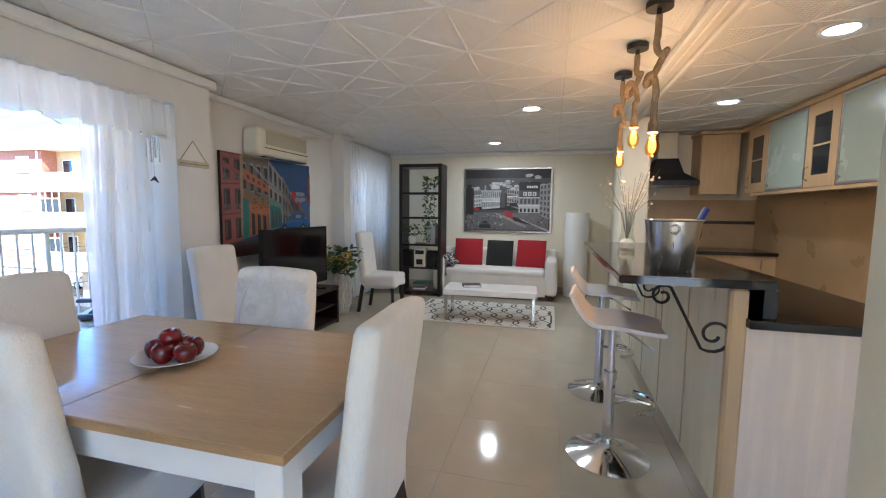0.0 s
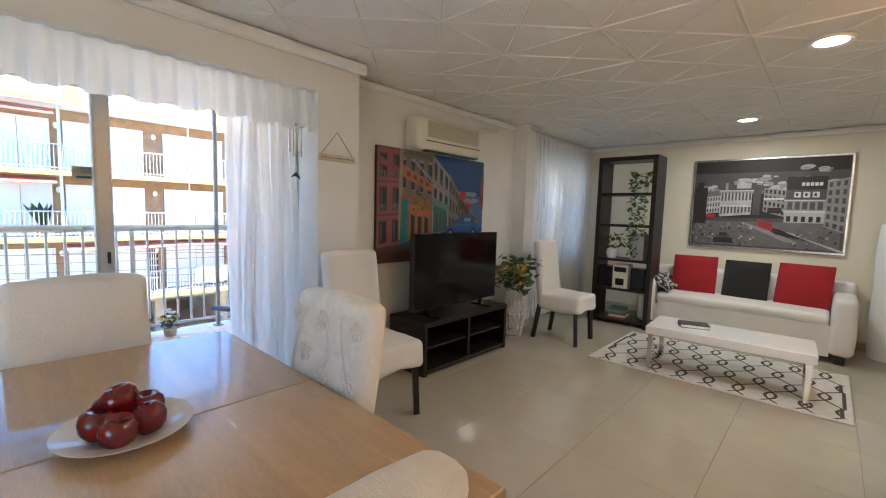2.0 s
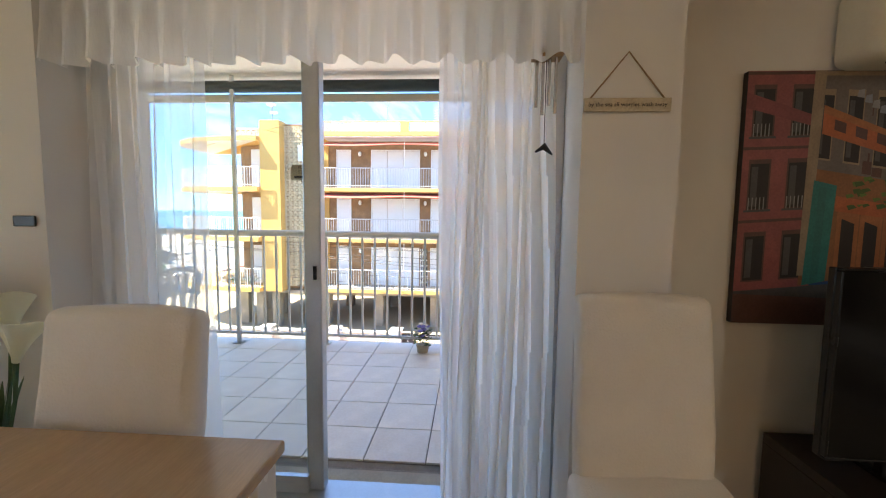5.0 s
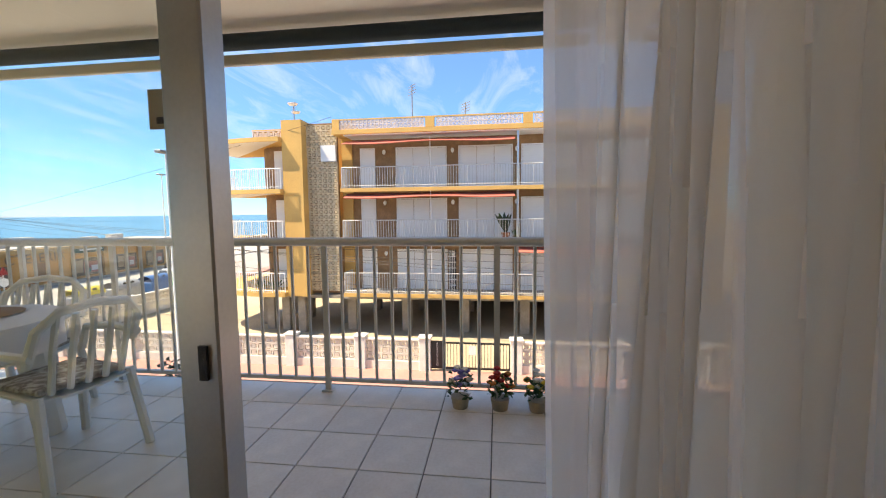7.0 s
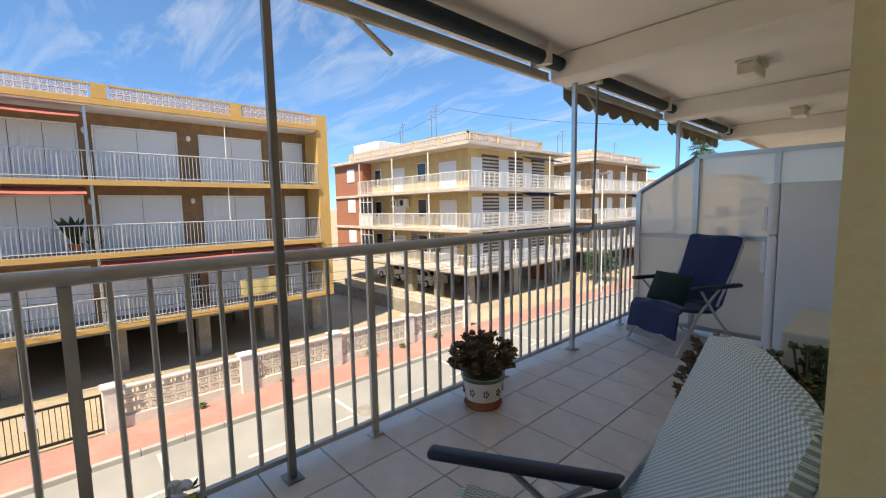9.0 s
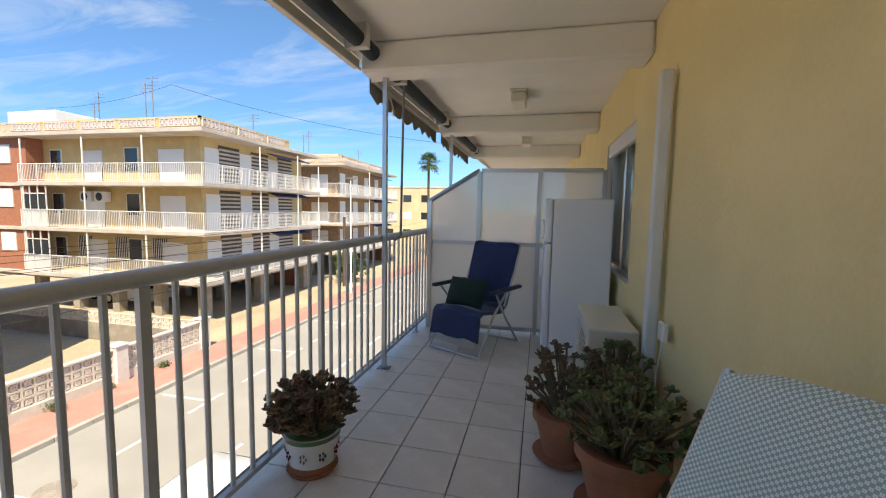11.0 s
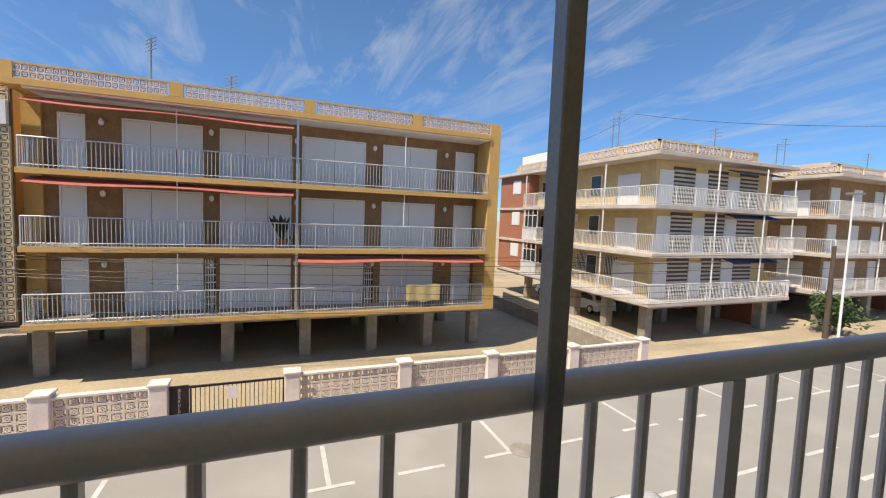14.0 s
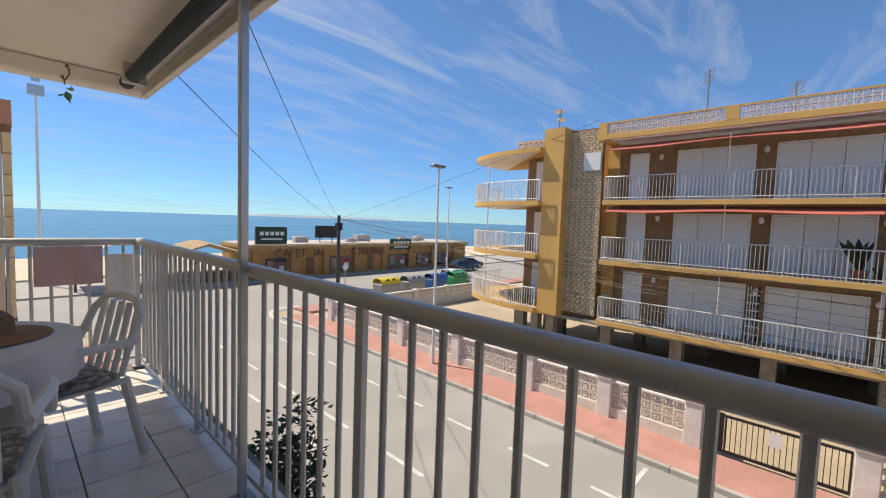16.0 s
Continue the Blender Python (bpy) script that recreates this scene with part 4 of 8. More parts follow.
nt = thing("door_notice", "small paper notice asking to close the door", "notice", (-2.853, 2.4, 1.47))
part("card", boxes((0.0, -0.13, -0.035, 0.003, 0.0, 0.035)), shade("cardboard", (0.5, 0.42, 0.3), 0.9), nt)
for k, (word, sz) in enumerate((("PLEASE", 0.02), ("CLOSE", 0.02))):
    tc = bpy.data.curves.new("lettering", "FONT")
    tc.body, tc.size, tc.align_x, tc.align_y, tc.extrude = word, sz, "CENTER", "CENTER", 0.0004
    tc.materials.append(SIGNTEXT)
    to = new("lettering", tc)
    to.parent, to.location, to.rotation_euler = nt, (0.0036, -0.065, 0.022 - 0.02 * k), (radians(90), 0, radians(90))
part("unreadable_line", boxes((0.0031, -0.115, -0.026, 0.0036, -0.015, -0.014)), SIGNTEXT, nt)


def drape(name, y0, y1, x, z0, z1, folds, depth, material, label, seed=0, squeeze=0.0):
    """Hanging cloth along y with soft folds, gathered at the top."""
    def f(u, v):
        w = u + 0.02 * math.sin(7 * v + seed)
        z = z1 + (z0 - z1) * v
        amp = depth * (0.6 + 0.6 * v)
        return (x + amp * math.sin(2 * math.pi * folds * w + seed) + 0.3 * amp * math.sin(5.3 * math.pi * folds * w + 2 * v),
                y0 + (y1 - y0) * (u * (1 - squeeze * (1 - v)) + squeeze * (1 - v) * 0.5) + 0.012 * math.sin(11 * u + 4 * v + seed), z)
    return solid(name, sheet(f, int(folds * 9), 14), material, label, "curtain", smooth=True)


drape("curtain", 3.03, 3.41, -2.67, 0.02, 2.02, 7, 0.03, VOILE, "white linen curtain drawn to the side of the balcony door", 1, 0.15)
drape("curtain", 2.955, 3.13, -2.66, 0.03, 2.02, 4, 0.025, HALFSHEER, "sheer white curtain edge at the balcony door", 4)
drape("curtain", 1.52, 1.72, -2.66, 0.02, 2.02, 4, 0.03, VOILE, "white linen curtain at the closed door half", 2)
drape("curtain", 1.66, 1.98, -2.7, 0.03, 2.02, 4, 0.025, SHEER, "sheer white curtain edge at the closed door half", 5)
solid("curtain_valance", sheet(lambda u, v: (-2.5 + 0.022 * math.sin(2 * math.pi * 21 * u) * (0.5 + v) + 0.01 * v, 1.5 + 1.93 * u, 2.06 - 0.24 * v + 0.012 * v * math.sin(2 * math.pi * 10.5 * u + 1)), 210, 6), VOILE,
      "gathered white valance over the balcony door", "curtain", smooth=True)
solid("curtain_rail", boxes((-2.6, 1.52, 2.03, -2.55, 3.42, 2.05)), WHITE, "slim white curtain rail over the door", "curtain rail")
drape("curtain", 6.4, 7.95, -2.64, 0.05, 2.24, 15, 0.022, HALFSHEER, "sheer white curtain over the far window", 3)
drape("curtain", 6.4, 6.75, -2.66, 0.05, 2.24, 5, 0.022, SHEER, "sheer white curtain gathered at the far window's side", 7)
win = thing("window_1", "aluminium sliding window in the facade", "window")
tagged(win, kind="structure")
part("window_frame", boxes((-2.95, 6.5, 0.77, -2.88, 6.55, 2.03), (-2.95, 7.83, 0.77, -2.88, 7.88, 2.03), (-2.95, 6.55, 0.77, -2.88, 7.83, 0.82), (-2.95, 6.55, 1.98, -2.88, 7.83, 2.03), (-2.94, 7.15, 0.82, -2.89, 7.22, 1.98)), ALU, win)
for a, b in ((6.55, 7.15), (7.22, 7.83)):
    p = part("pane", boxes((-2.918, a, 0.82, -2.912, b, 1.98)), GLASS, win)
    p.visible_shadow = False
part("shutter_box", boxes((-2.99, 6.5, 1.9, -2.951, 7.88, 2.03)), WHITE, win)

# added out of view as a daylight source for the bar and chairs
w2 = thing("added_window", "unseen aluminium window added behind the entrance to let daylight in", "window")
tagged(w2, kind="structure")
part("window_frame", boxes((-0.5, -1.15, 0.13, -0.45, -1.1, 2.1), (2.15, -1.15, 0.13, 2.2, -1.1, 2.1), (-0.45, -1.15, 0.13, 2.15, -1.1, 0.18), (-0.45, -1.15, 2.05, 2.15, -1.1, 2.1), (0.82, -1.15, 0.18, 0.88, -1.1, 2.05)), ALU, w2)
# curtain of the same added window, never in view
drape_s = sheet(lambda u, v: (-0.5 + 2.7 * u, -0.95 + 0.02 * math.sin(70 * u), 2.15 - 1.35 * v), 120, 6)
solid("curtain", drape_s, SHEER, "sheer white curtain over the added unseen window", "curtain", smooth=True)

# ---- sofa corner ----
sf = thing("sofa", "white slipcovered two-seat sofa against the wall", "sofa", (-0.7, 7.66, 0))
part("base", soft(-0.78, -0.36, 0.1, 0.78, 0.3, 0.32, 0.03, 3, 0.008, 1), COVER, sf, smooth=True)
part("seat_cushion", soft(-0.76, -0.37, 0.321, 0.76, 0.22, 0.45, 0.045, 4, 0.01, 2), COVER, sf, smooth=True)
part("backrest", soft(-0.95, 0.2, 0.1, 0.95, 0.45, 0.72, 0.05, 3, 0.01, 3), COVER, sf, smooth=True)
for s in (-1, 1):
    part("armrest", soft(*sorted((s * 0.77, s * 0.95))[:1], -0.4, 0.08, max(s * 0.77, s * 0.95), 0.22, 0.62, 0.05, 3, 0.008, 5 + s), COVER, sf, smooth=True)
    part("foot", boxes((s * 0.86 - 0.035, -0.36, 0, s * 0.86 + 0.035, -0.29, 0.085)), DARKWOOD, sf)
part("skirt", sheet(lambda u, v: (-0.72 + 1.5 * u, -0.385 - 0.012 * math.sin(24 * u), 0.36 - 0.3 * v), 40, 4), COVER, sf, smooth=True)


def cushion(at, w, material, label, tilt=20, rz=0):
    bm = sheet(lambda u, v: ((u - 0.5) * w, 0.06 * (math.sin(math.pi * u) * math.sin(math.pi * v)) ** 0.6, (v - 0.5) * w), 12, 12)
    sheet(lambda u, v: ((u - 0.5) * w, -0.06 * (math.sin(math.pi * u) * math.sin(math.pi * v)) ** 0.6, (v - 0.5) * w), 12, 12, bm=bm)
    bmesh.ops.remove_doubles(bm, verts=bm.verts[:], dist=0.001)
    ob = solid("cushion", bm, material, label, "cushion", "sofa cushions", at=at, smooth=True)
    ob.rotation_euler = (radians(-tilt), 0, radians(rz))
    return ob


cushion((-1.17, 7.76, 0.655), 0.46, REDCLOTH, "red square scatter cushion on the sofa", 18, 6)
cushion((-0.66, 7.78, 0.65), 0.43, BLACKCLOTH, "black square scatter cushion on the sofa", 18, -2)
cushion((-0.16, 7.76, 0.655), 0.46, REDCLOTH, "red square scatter cushion on the sofa", 20, -8)
solid("throw_blanket", sheet(lambda u, v: (-1.66 + 0.34 * u + 0.02 * math.sin(9 * v), 7.3 + 0.5 * v, 0.635 + 0.03 * noise.noise((u * 9, v * 9, 1)) - (0.3 * max(0, u - 0.55) + 0.35 * max(0, 0.12 - v))), 16, 16, 0.02), shade("black_white_throw", (0.5, 0.48, 0.46), 0.95, vary=0.2, second=(0.02, 0.02, 0.02), scale=26, ramp=(0.5, 0.55), bump=0.8),
      "black and white throw over the sofa arm", "blanket", smooth=True)
ct = thing("coffee_table", "low white coffee table with metal legs on the rug", "table", (-0.56, 6.08, 0.012), 3)
part("tabletop", boxes((-0.56, -0.25, 0.31, 0.56, 0.25, 0.38), bevel=0.004), LACQUER, ct)
for x in (-0.52, 0.52):
    for y in (-0.22, 0.22):
        part("leg", boxes((x - 0.018, y - 0.018, 0, x + 0.018, y + 0.018, 0.31)), CHROME, ct)
bk = thing("book", "dark closed book on the coffee table", "book", (-0.8, 6.08, 0.392), 20)
part("cover", boxes((-0.11, -0.08, 0, 0.11, 0.08, 0.004), (-0.11, -0.08, 0.026, 0.11, 0.08, 0.03), (-0.112, -0.08, 0.0, -0.108, 0.08, 0.03)), BLACKCLOTH, bk)
part("pages", boxes((-0.107, -0.077, 0.0045, 0.107, 0.077, 0.0255)), PAPER, bk)
rug = thing("rug", "white shaggy rug with a dark lattice pattern", "rug", (-0.68, 6.35, 0))
part("mat", boxes((-0.9, -0.6, 0.0, 0.9, 0.6, 0.012), bevel=0.004), RUG, rug)
bm = bmesh.new()
for k in range(-8, 12):
    for s in (1, -1):
        pts = []
        for q in range(25):
            y = -0.58 + 1.16 * q / 24
            x = k * 0.2 + s * (0.085 * math.sin(2 * math.pi * y / 0.58)) + (0.1 if s < 0 else 0)
            if abs(x) < 0.87:
                pts.append((x, y))
        for a, b in zip(pts, pts[1:]):
            vs = [bm.verts.new((a[0] - 0.011, a[1], 0.0135 + 0.0006 * s)), bm.verts.new((a[0] + 0.011, a[1], 0.0135 + 0.0006 * s)), bm.verts.new((b[0] + 0.011, b[1], 0.0135 + 0.0006 * s)), bm.verts.new((b[0] - 0.011, b[1], 0.0135 + 0.0006 * s))]
            bm.faces.new(vs)
part("pattern", bm, RUGDARK, rug, "dark woven lattice lines")
fl = thing("floor_lamp", "tall white paper cylinder floor lamp in the corner", "lamp", (0.53, 7.9, 0))
bm = lathe([(0.17, 0.0), (0.172, 0.02), (0.185, 0.35), (0.175, 0.7), (0.185, 1.0), (0.172, 1.3), (0.165, 1.32)], 24)
part("shade", bm, PAPER, fl, smooth=True)
bs = thing("bookcase", "tall open dark wood bookcase", "bookcase", (-1.83, 7.32, 0))
for x in (-0.34, 0.29):
    part("side", boxes((x, -0.17, 0, x + 0.05, 0.17, 2.04)), DARKWOOD, bs)
for z in (0.04, 0.42, 0.78, 1.2, 1.58):
    part("shelf", boxes((-0.289, -0.16, z, 0.289, 0.16, z + 0.03)), DARKWOOD, bs)
part("top", boxes((-0.289, -0.17, 1.99, 0.289, 0.17, 2.04)), DARKWOOD, bs)


def leaf_mass(n, size, box_, seed, bm=None):
    """Loose leaves scattered in a box, each a folded diamond."""
    rng = random.Random(seed)
    bm = bm or bmesh.new()
    for _ in range(n):
        c = Vector([rng.uniform(a, b) for a, b in box_])
        q = Euler((rng.uniform(-0.9, 0.9), rng.uniform(-0.9, 0.9), rng.uniform(0, 6.28))).to_matrix()
        s = size * rng.uniform(0.6, 1.2)
        vs = [bm.verts.new(c + q @ Vector(p)) for p in ((0, -s, 0), (s * 0.55, 0, -s * 0.15), (0, s, 0), (-s * 0.55, 0, -s * 0.15), (0, 0, s * 0.1))]
        for a in range(4):
            bm.faces.new((vs[a], vs[(a + 1) % 4], vs[4]))
    return bm


iv = thing("trailing_ivy", "green trailing ivy hanging down the bookcase", "plant", (-1.65, 7.2, 1.61))
part("pot", lathe([(0.05, 0), (0.07, 0.1), (0.065, 0.1)], 14), CHINA, iv)
bm = leaf_mass(90, 0.035, ((-0.12, 0.14), (-0.12, 0.06), (0.08, 0.24)), 1)
leaf_mass(150, 0.035, ((-0.12, 0.08), (-0.14, -0.02), (-0.5, 0.1)), 2, bm)
leaf_mass(60, 0.03, ((-0.1, 0.0), (-0.14, -0.04), (-0.75, -0.4)), 3, bm)
part("foliage", bm, LEAF, iv)
pp = thing("potted_plant", "small green plant in a white pot on a shelf", "plant", (-1.98, 7.25, 0.81))
part("pot", lathe([(0.05, 0), (0.075, 0.06), (0.06, 0.12), (0.055, 0.12)], 16), CHINA, pp, smooth=True)
part("foliage", leaf_mass(60, 0.04, ((-0.16, 0.16), (-0.1, 0.1), (0.1, 0.3)), 5), LEAF, pp)
st = thing("stereo", "small silver hi-fi between black loudspeakers", "stereo", (-1.84, 7.26, 0.45))
part("unit", boxes((-0.09, -0.09, 0, 0.09, 0.09, 0.29), bevel=0.006), ACPLASTIC, st)
part("display", boxes((-0.07, -0.095, 0.2, 0.07, -0.091, 0.26)), BLACKPLASTIC, st)
part("disc_slot", boxes((-0.05, -0.095, 0.04, 0.05, -0.091, 0.12)), BLACKPLASTIC, st)
for x in (-0.2, 0.2):
    part("loudspeaker", boxes((x - 0.08, -0.08, 0, x + 0.08, 0.08, 0.26), bevel=0.004), BLACKPLASTIC, st)
for i, (z, w) in enumerate(((0.07, 0.2), (0.095, 0.19), (0.12, 0.2), (0.15, 0.17), (0.18, 0.18))):
    b = thing("book", "book lying in a stack on the bottom shelf", "book", (-1.86 + 0.01 * (i % 2), 7.25, z + 0.001), 5 * (i % 3), group="shelf books")
    part("cover", boxes((-w / 2, -0.1, 0, w / 2, 0.1, 0.022)), P[("pink", "white", "grey", "cream", "teal")[i]], b)
solid("shelf_box", boxes((-1.75, 7.2, 0.811, -1.6, 7.4, 1.12), bevel=0.003), P["cloud"], "pale grey box standing on the shelf", "box")
vs = thing("floor_vase", "tall white pierced vase with green and yellow foliage", "vase", (-2.46, 5.82, 0))
bm = lathe([(0.08, 0), (0.1, 0.1), (0.12, 0.25), (0.11, 0.38), (0.085, 0.48), (0.09, 0.5)], 18)
bmesh.ops.delete(bm, geom=[f for f in bm.faces if len(f.verts) > 4], context="FACES")
bmesh.ops.poke(bm, faces=bm.faces[:])
bmesh.ops.wireframe(bm, faces=bm.faces[:], thickness=0.014, use_replace=True)
part("lattice_body", bm, LACQUER, vs)
part("liner", lathe([(0.05, 0.01), (0.07, 0.3), (0.06, 0.49)], 12), PAPER, vs)
part("foliage", leaf_mass(170, 0.055, ((-0.2, 0.24), (-0.2, 0.22), (0.52, 0.86)), 8), LEAF, vs)
part("blossom", leaf_mass(24, 0.05, ((-0.1, 0.2), (-0.18, 0.12), (0.6, 0.8)), 9), shade("yellow_leaf", (0.6, 0.35, 0.04), 0.7), vs)
lv = thing("lily_vase", "floor vase with tall white lilies beside the door", "vase", (-2.22, 1.14, 0))
part("vase", lathe([(0.09, 0), (0.12, 0.2), (0.1, 0.45), (0.07, 0.55), (0.09, 0.6)], 18), CHINA, lv, smooth=True)
part("leaves", blades(16, 0.5, 0.04, 0.5, 11, base=(0, 0, 0.55)), LEAF, lv)
part("flowers", blades(26, 0.34, 0.09, 0.9, 12, base=(0.02, 0.03, 0.82)), PETAL, lv)
sw = thing("light_switch", "dark triple light switch on the wall", "switch", (XD, 1.42, 1.25))
part("plate", boxes((0.001, -0.045, -0.02, 0.01, 0.045, 0.02), bevel=0.003), BLACKPLASTIC, sw)

# ---- artificial lilies by the balcony door ----
lily = thing("lily_vase", "tall white vase with pale artificial lilies by the curtain", "vase", (-2.26, 1.5, 0))
part("vase", lathe([(0.07, 0), (0.085, 0.02), (0.075, 0.25), (0.06, 0.48), (0.065, 0.5), (0.055, 0.49), (0.05, 0.42), (0, 0.4)], 24), CHINA, lily, smooth=True)
LILYWHITE = cloth("pale_lily_petal", (0.9, 0.89, 0.78), 0.0)
for lx, ly, lz, tilt in ((0.02, 0.11, 0.8, 14), (0.0, -0.04, 0.7, -16), (-0.05, 0.02, 0.86, -4), (0.08, -0.02, 0.78, 6)):
    part("stem", tube([(lx * 0.2, ly * 0.2, 0.45), (lx * 0.7, ly * 0.8, 0.45 + (lz - 0.45) * 0.6), (lx, ly, lz)], [0.006, 0.006, 0.009], 6), LEAF, lily, smooth=True)
    bm = sheet(lambda u, v: ((0.008 + 0.055 * v ** 1.4 + 0.018 * max(0, v - 0.5) * math.sin(3 * 2 * math.pi * u)) * math.cos(2 * math.pi * u), (0.008 + 0.055 * v ** 1.4 + 0.018 * max(0, v - 0.5) * math.sin(3 * 2 * math.pi * u)) * math.sin(2 * math.pi * u), 0.13 * v + 0.03 * v * math.sin(2 * math.pi * u + 0.6)), 24, 8, 0.003)
    fl = part("flower", bm, LILYWHITE, lily, smooth=True)
    fl.location, fl.rotation_euler = (lx, ly, lz), (radians(-tilt), 0, 0)
part("leaves", blades(16, 0.34, 0.022, 0.35, 12, base=(0, 0, 0.46)), LEAF, lily)

# ---- kitchen bar ----
bar_ob = thing("breakfast_bar", "pale panelled breakfast bar with raised black granite top", "bar", (0, 0, 0))
part("front_panel", boxes((0.9, 3.02, 0.0, 0.94, 5.7, 1.02)), TILEPANEL, bar_ob, "glossy pale striped front panel")
part("corner_post", boxes((0.885, 2.97, 0, 0.955, 3.018, 1.02), bevel=0.01), BIRCH, bar_ob)
part("end_panel", boxes((0.956, 2.99, 0, 1.62, 3.02, 0.86)), PINKWOOD, bar_ob, "bleached wood end panel")
part("back_panel", boxes((1.58, 3.021, 0, 1.62, 5.7, 0.86)), BIRCH, bar_ob)
for y in (3.55, 4.1, 4.65, 5.2):
    part("panel_groove", boxes((0.896, y - 0.006, 0.02, 0.8995, y + 0.006, 1.0)), BIRCH, bar_ob)
bm = bmesh.new()
out = [(0.44, 2.96), (1.05, 2.96), (1.05, 5.15), (0.44, 5.1)]
f = bm.faces.new([bm.verts.new((x, y, 1.022)) for x, y in out])
ex = bmesh.ops.extrude_face_region(bm, geom=[f])
bmesh.ops.translate(bm, vec=(0, 0, 0.038), verts=[v for v in ex["geom"] if isinstance(v, bmesh.types.BMVert)])
bmesh.ops.bevel(bm, geom=bm.edges[:], offset=0.006, segments=2, affect="EDGES")
part("raised_top", bm, GRANITE, bar_ob, "raised polished black granite top")
part("upstand", boxes((1.0, 2.96, 0.901, 1.05, 5.6, 1.021)), GRANITE, bar_ob)
part("worktop", boxes((0.945, 2.93, 0.862, 1.66, 5.7, 0.9), bevel=0.004), GRANITE, bar_ob)


def scroll(parent, y, x0, x1, z0, z1):
    """A wrought iron bracket: a slanted rod that ends in two spirals."""
    def spiral(cx, cz, r0, turns, a0, sgn):
        return [(cx + r0 * (1 - 0.75 * k / 22) * math.cos(a0 + sgn * turns * 2 * math.pi * k / 22), y, cz + r0 * (1 - 0.75 * k / 22) * math.sin(a0 + sgn * turns * 2 * math.pi * k / 22)) for k in range(23)]
    a = spiral(x0 + 0.05, z1 - 0.05, 0.05, 1.2, 0.9, 1)
    b = spiral(x1 - 0.06, z0 + 0.07, 0.08, 1.3, -2.2, 1)
    part("scroll_bracket", tube(a[::-1] + b, 0.007, 6), BLACKMETAL, parent, "black wrought iron scroll", smooth=True)


scroll(bar_ob, 3.0, 0.58, 0.9, 0.74, 1.02)
for y in (4.2,):
    scroll(bar_ob, y, 0.58, 0.895, 0.74, 1.02)


def bar_stool(at, rz):
    s = thing("bar_stool", "bar stool with blush moulded seat on a chrome pedestal", "stool", at, rz, group="bar stools")
    part("base", lathe([(0.215, 0.0), (0.215, 0.006), (0.16, 0.02), (0.08, 0.04), (0.045, 0.062), (0.034, 0.075)], 40), CHROME, s, smooth=True)
    part("column", rods(((0, 0, 0.07), (0, 0, 0.47), 0.029), n=20), CHROME, s, smooth=True)
    part("piston", rods(((0, 0, 0.47), (0, 0, 0.745), 0.021), n=16), CHROME, s, smooth=True)
    part("collar", rods(((0, 0, 0.43), (0, 0, 0.48), 0.035), n=20), CHROME, s, smooth=True)
    part("seat_plate", boxes((-0.09, -0.09, 0.738, 0.09, 0.09, 0.748)), BLACKMETAL, s)

    def shell(u, v):
        y = -0.215 + 0.455 * v
        x = (u - 0.5) * 0.4 * (1 - 0.22 * abs(2 * v - 1) ** 4)
        back = max(0.0, (0.3 - v) / 0.3)
        z = 0.762 + 0.155 * back ** 1.7 - 0.03 * max(0.0, v - 0.45) ** 1.5 * 2.2
        return (x, y + 0.012 * back, z + 0.016 * (2 * u - 1) ** 2 * (1 - back))
    part("seat", sheet(shell, 16, 26, 0.02), CHAIR_PINK, s, smooth=True)
    part("footrest_arm", tube([(0, 0.02, 0.345), (0, 0.14, 0.335), (0, 0.2, 0.325)], 0.011, 8), CHROME, s, smooth=True)
    part("footrest", tube([(-0.14, 0.13, 0.325), (-0.11, 0.19, 0.325), (-0.05, 0.22, 0.325), (0.05, 0.22, 0.325), (0.11, 0.19, 0.325), (0.14, 0.13, 0.325)], 0.012, 8), CHROME, s, smooth=True)
    part("lever", tube([(0.02, 0.02, 0.73), (0.09, 0.09, 0.715), (0.13, 0.19, 0.66)], 0.006, 6), CHROME, s, smooth=True)
    return s


bar_stool((0.478, 3.34, 0), -96)
bar_stool((0.516, 4.2, 0), -94)

bu = thing("ice_bucket", "polished steel ice bucket on the bar top", "bucket", (0.71, 3.22, 1.06))
part("pail", lathe([(0.085, 0), (0.09, 0.01), (0.125, 0.235), (0.132, 0.24), (0.13, 0.245), (0.12, 0.235), (0.08, 0.02), (0.0, 0.02)], 36), STEEL, bu, smooth=True)
for a in (-100, 80):
    q = radians(a)
    part("ring_handle", tube([(0.128 * math.cos(q) + 0.02 * math.cos(k) * math.sin(q), 0.128 * math.sin(q) - 0.02 * math.cos(k) * math.cos(q), 0.2 + 0.02 * math.sin(k)) for k in [i * 0.52 for i in range(13)]], 0.004, 6), CHROME, bu)
bo = thing("wine_bottle", "dark wine bottle leaning in the ice bucket", "bottle", (0.74, 3.24, 1.09))
bo.rotation_euler = (radians(-8), radians(26), 0)
part("bottle", lathe([(0.036, 0), (0.038, 0.01), (0.038, 0.17), (0.015, 0.23), (0.014, 0.29), (0.016, 0.3)], 20), shade("dark_bottle_glass", (0.01, 0.012, 0.01), 0.05), bo, smooth=True)
part("foil", lathe([(0.0162, 0.235), (0.0165, 0.3), (0.0, 0.302)], 16), shade("blue_foil", (0.03, 0.06, 0.3), 0.3), bo)
gl = thing("drinking_glass", "clear tumbler on the lower worktop", "glass", (1.02, 3.12, 0.9))
part("tumbler", lathe([(0.03, 0.0), (0.036, 0.1), (0.034, 0.1), (0.028, 0.008), (0, 0.008)], 20), GLASS, gl, smooth=True)
fv = thing("flower_vase", "glass vase with dried white blossom on the bar", "vase", (0.7, 4.4, 1.06))
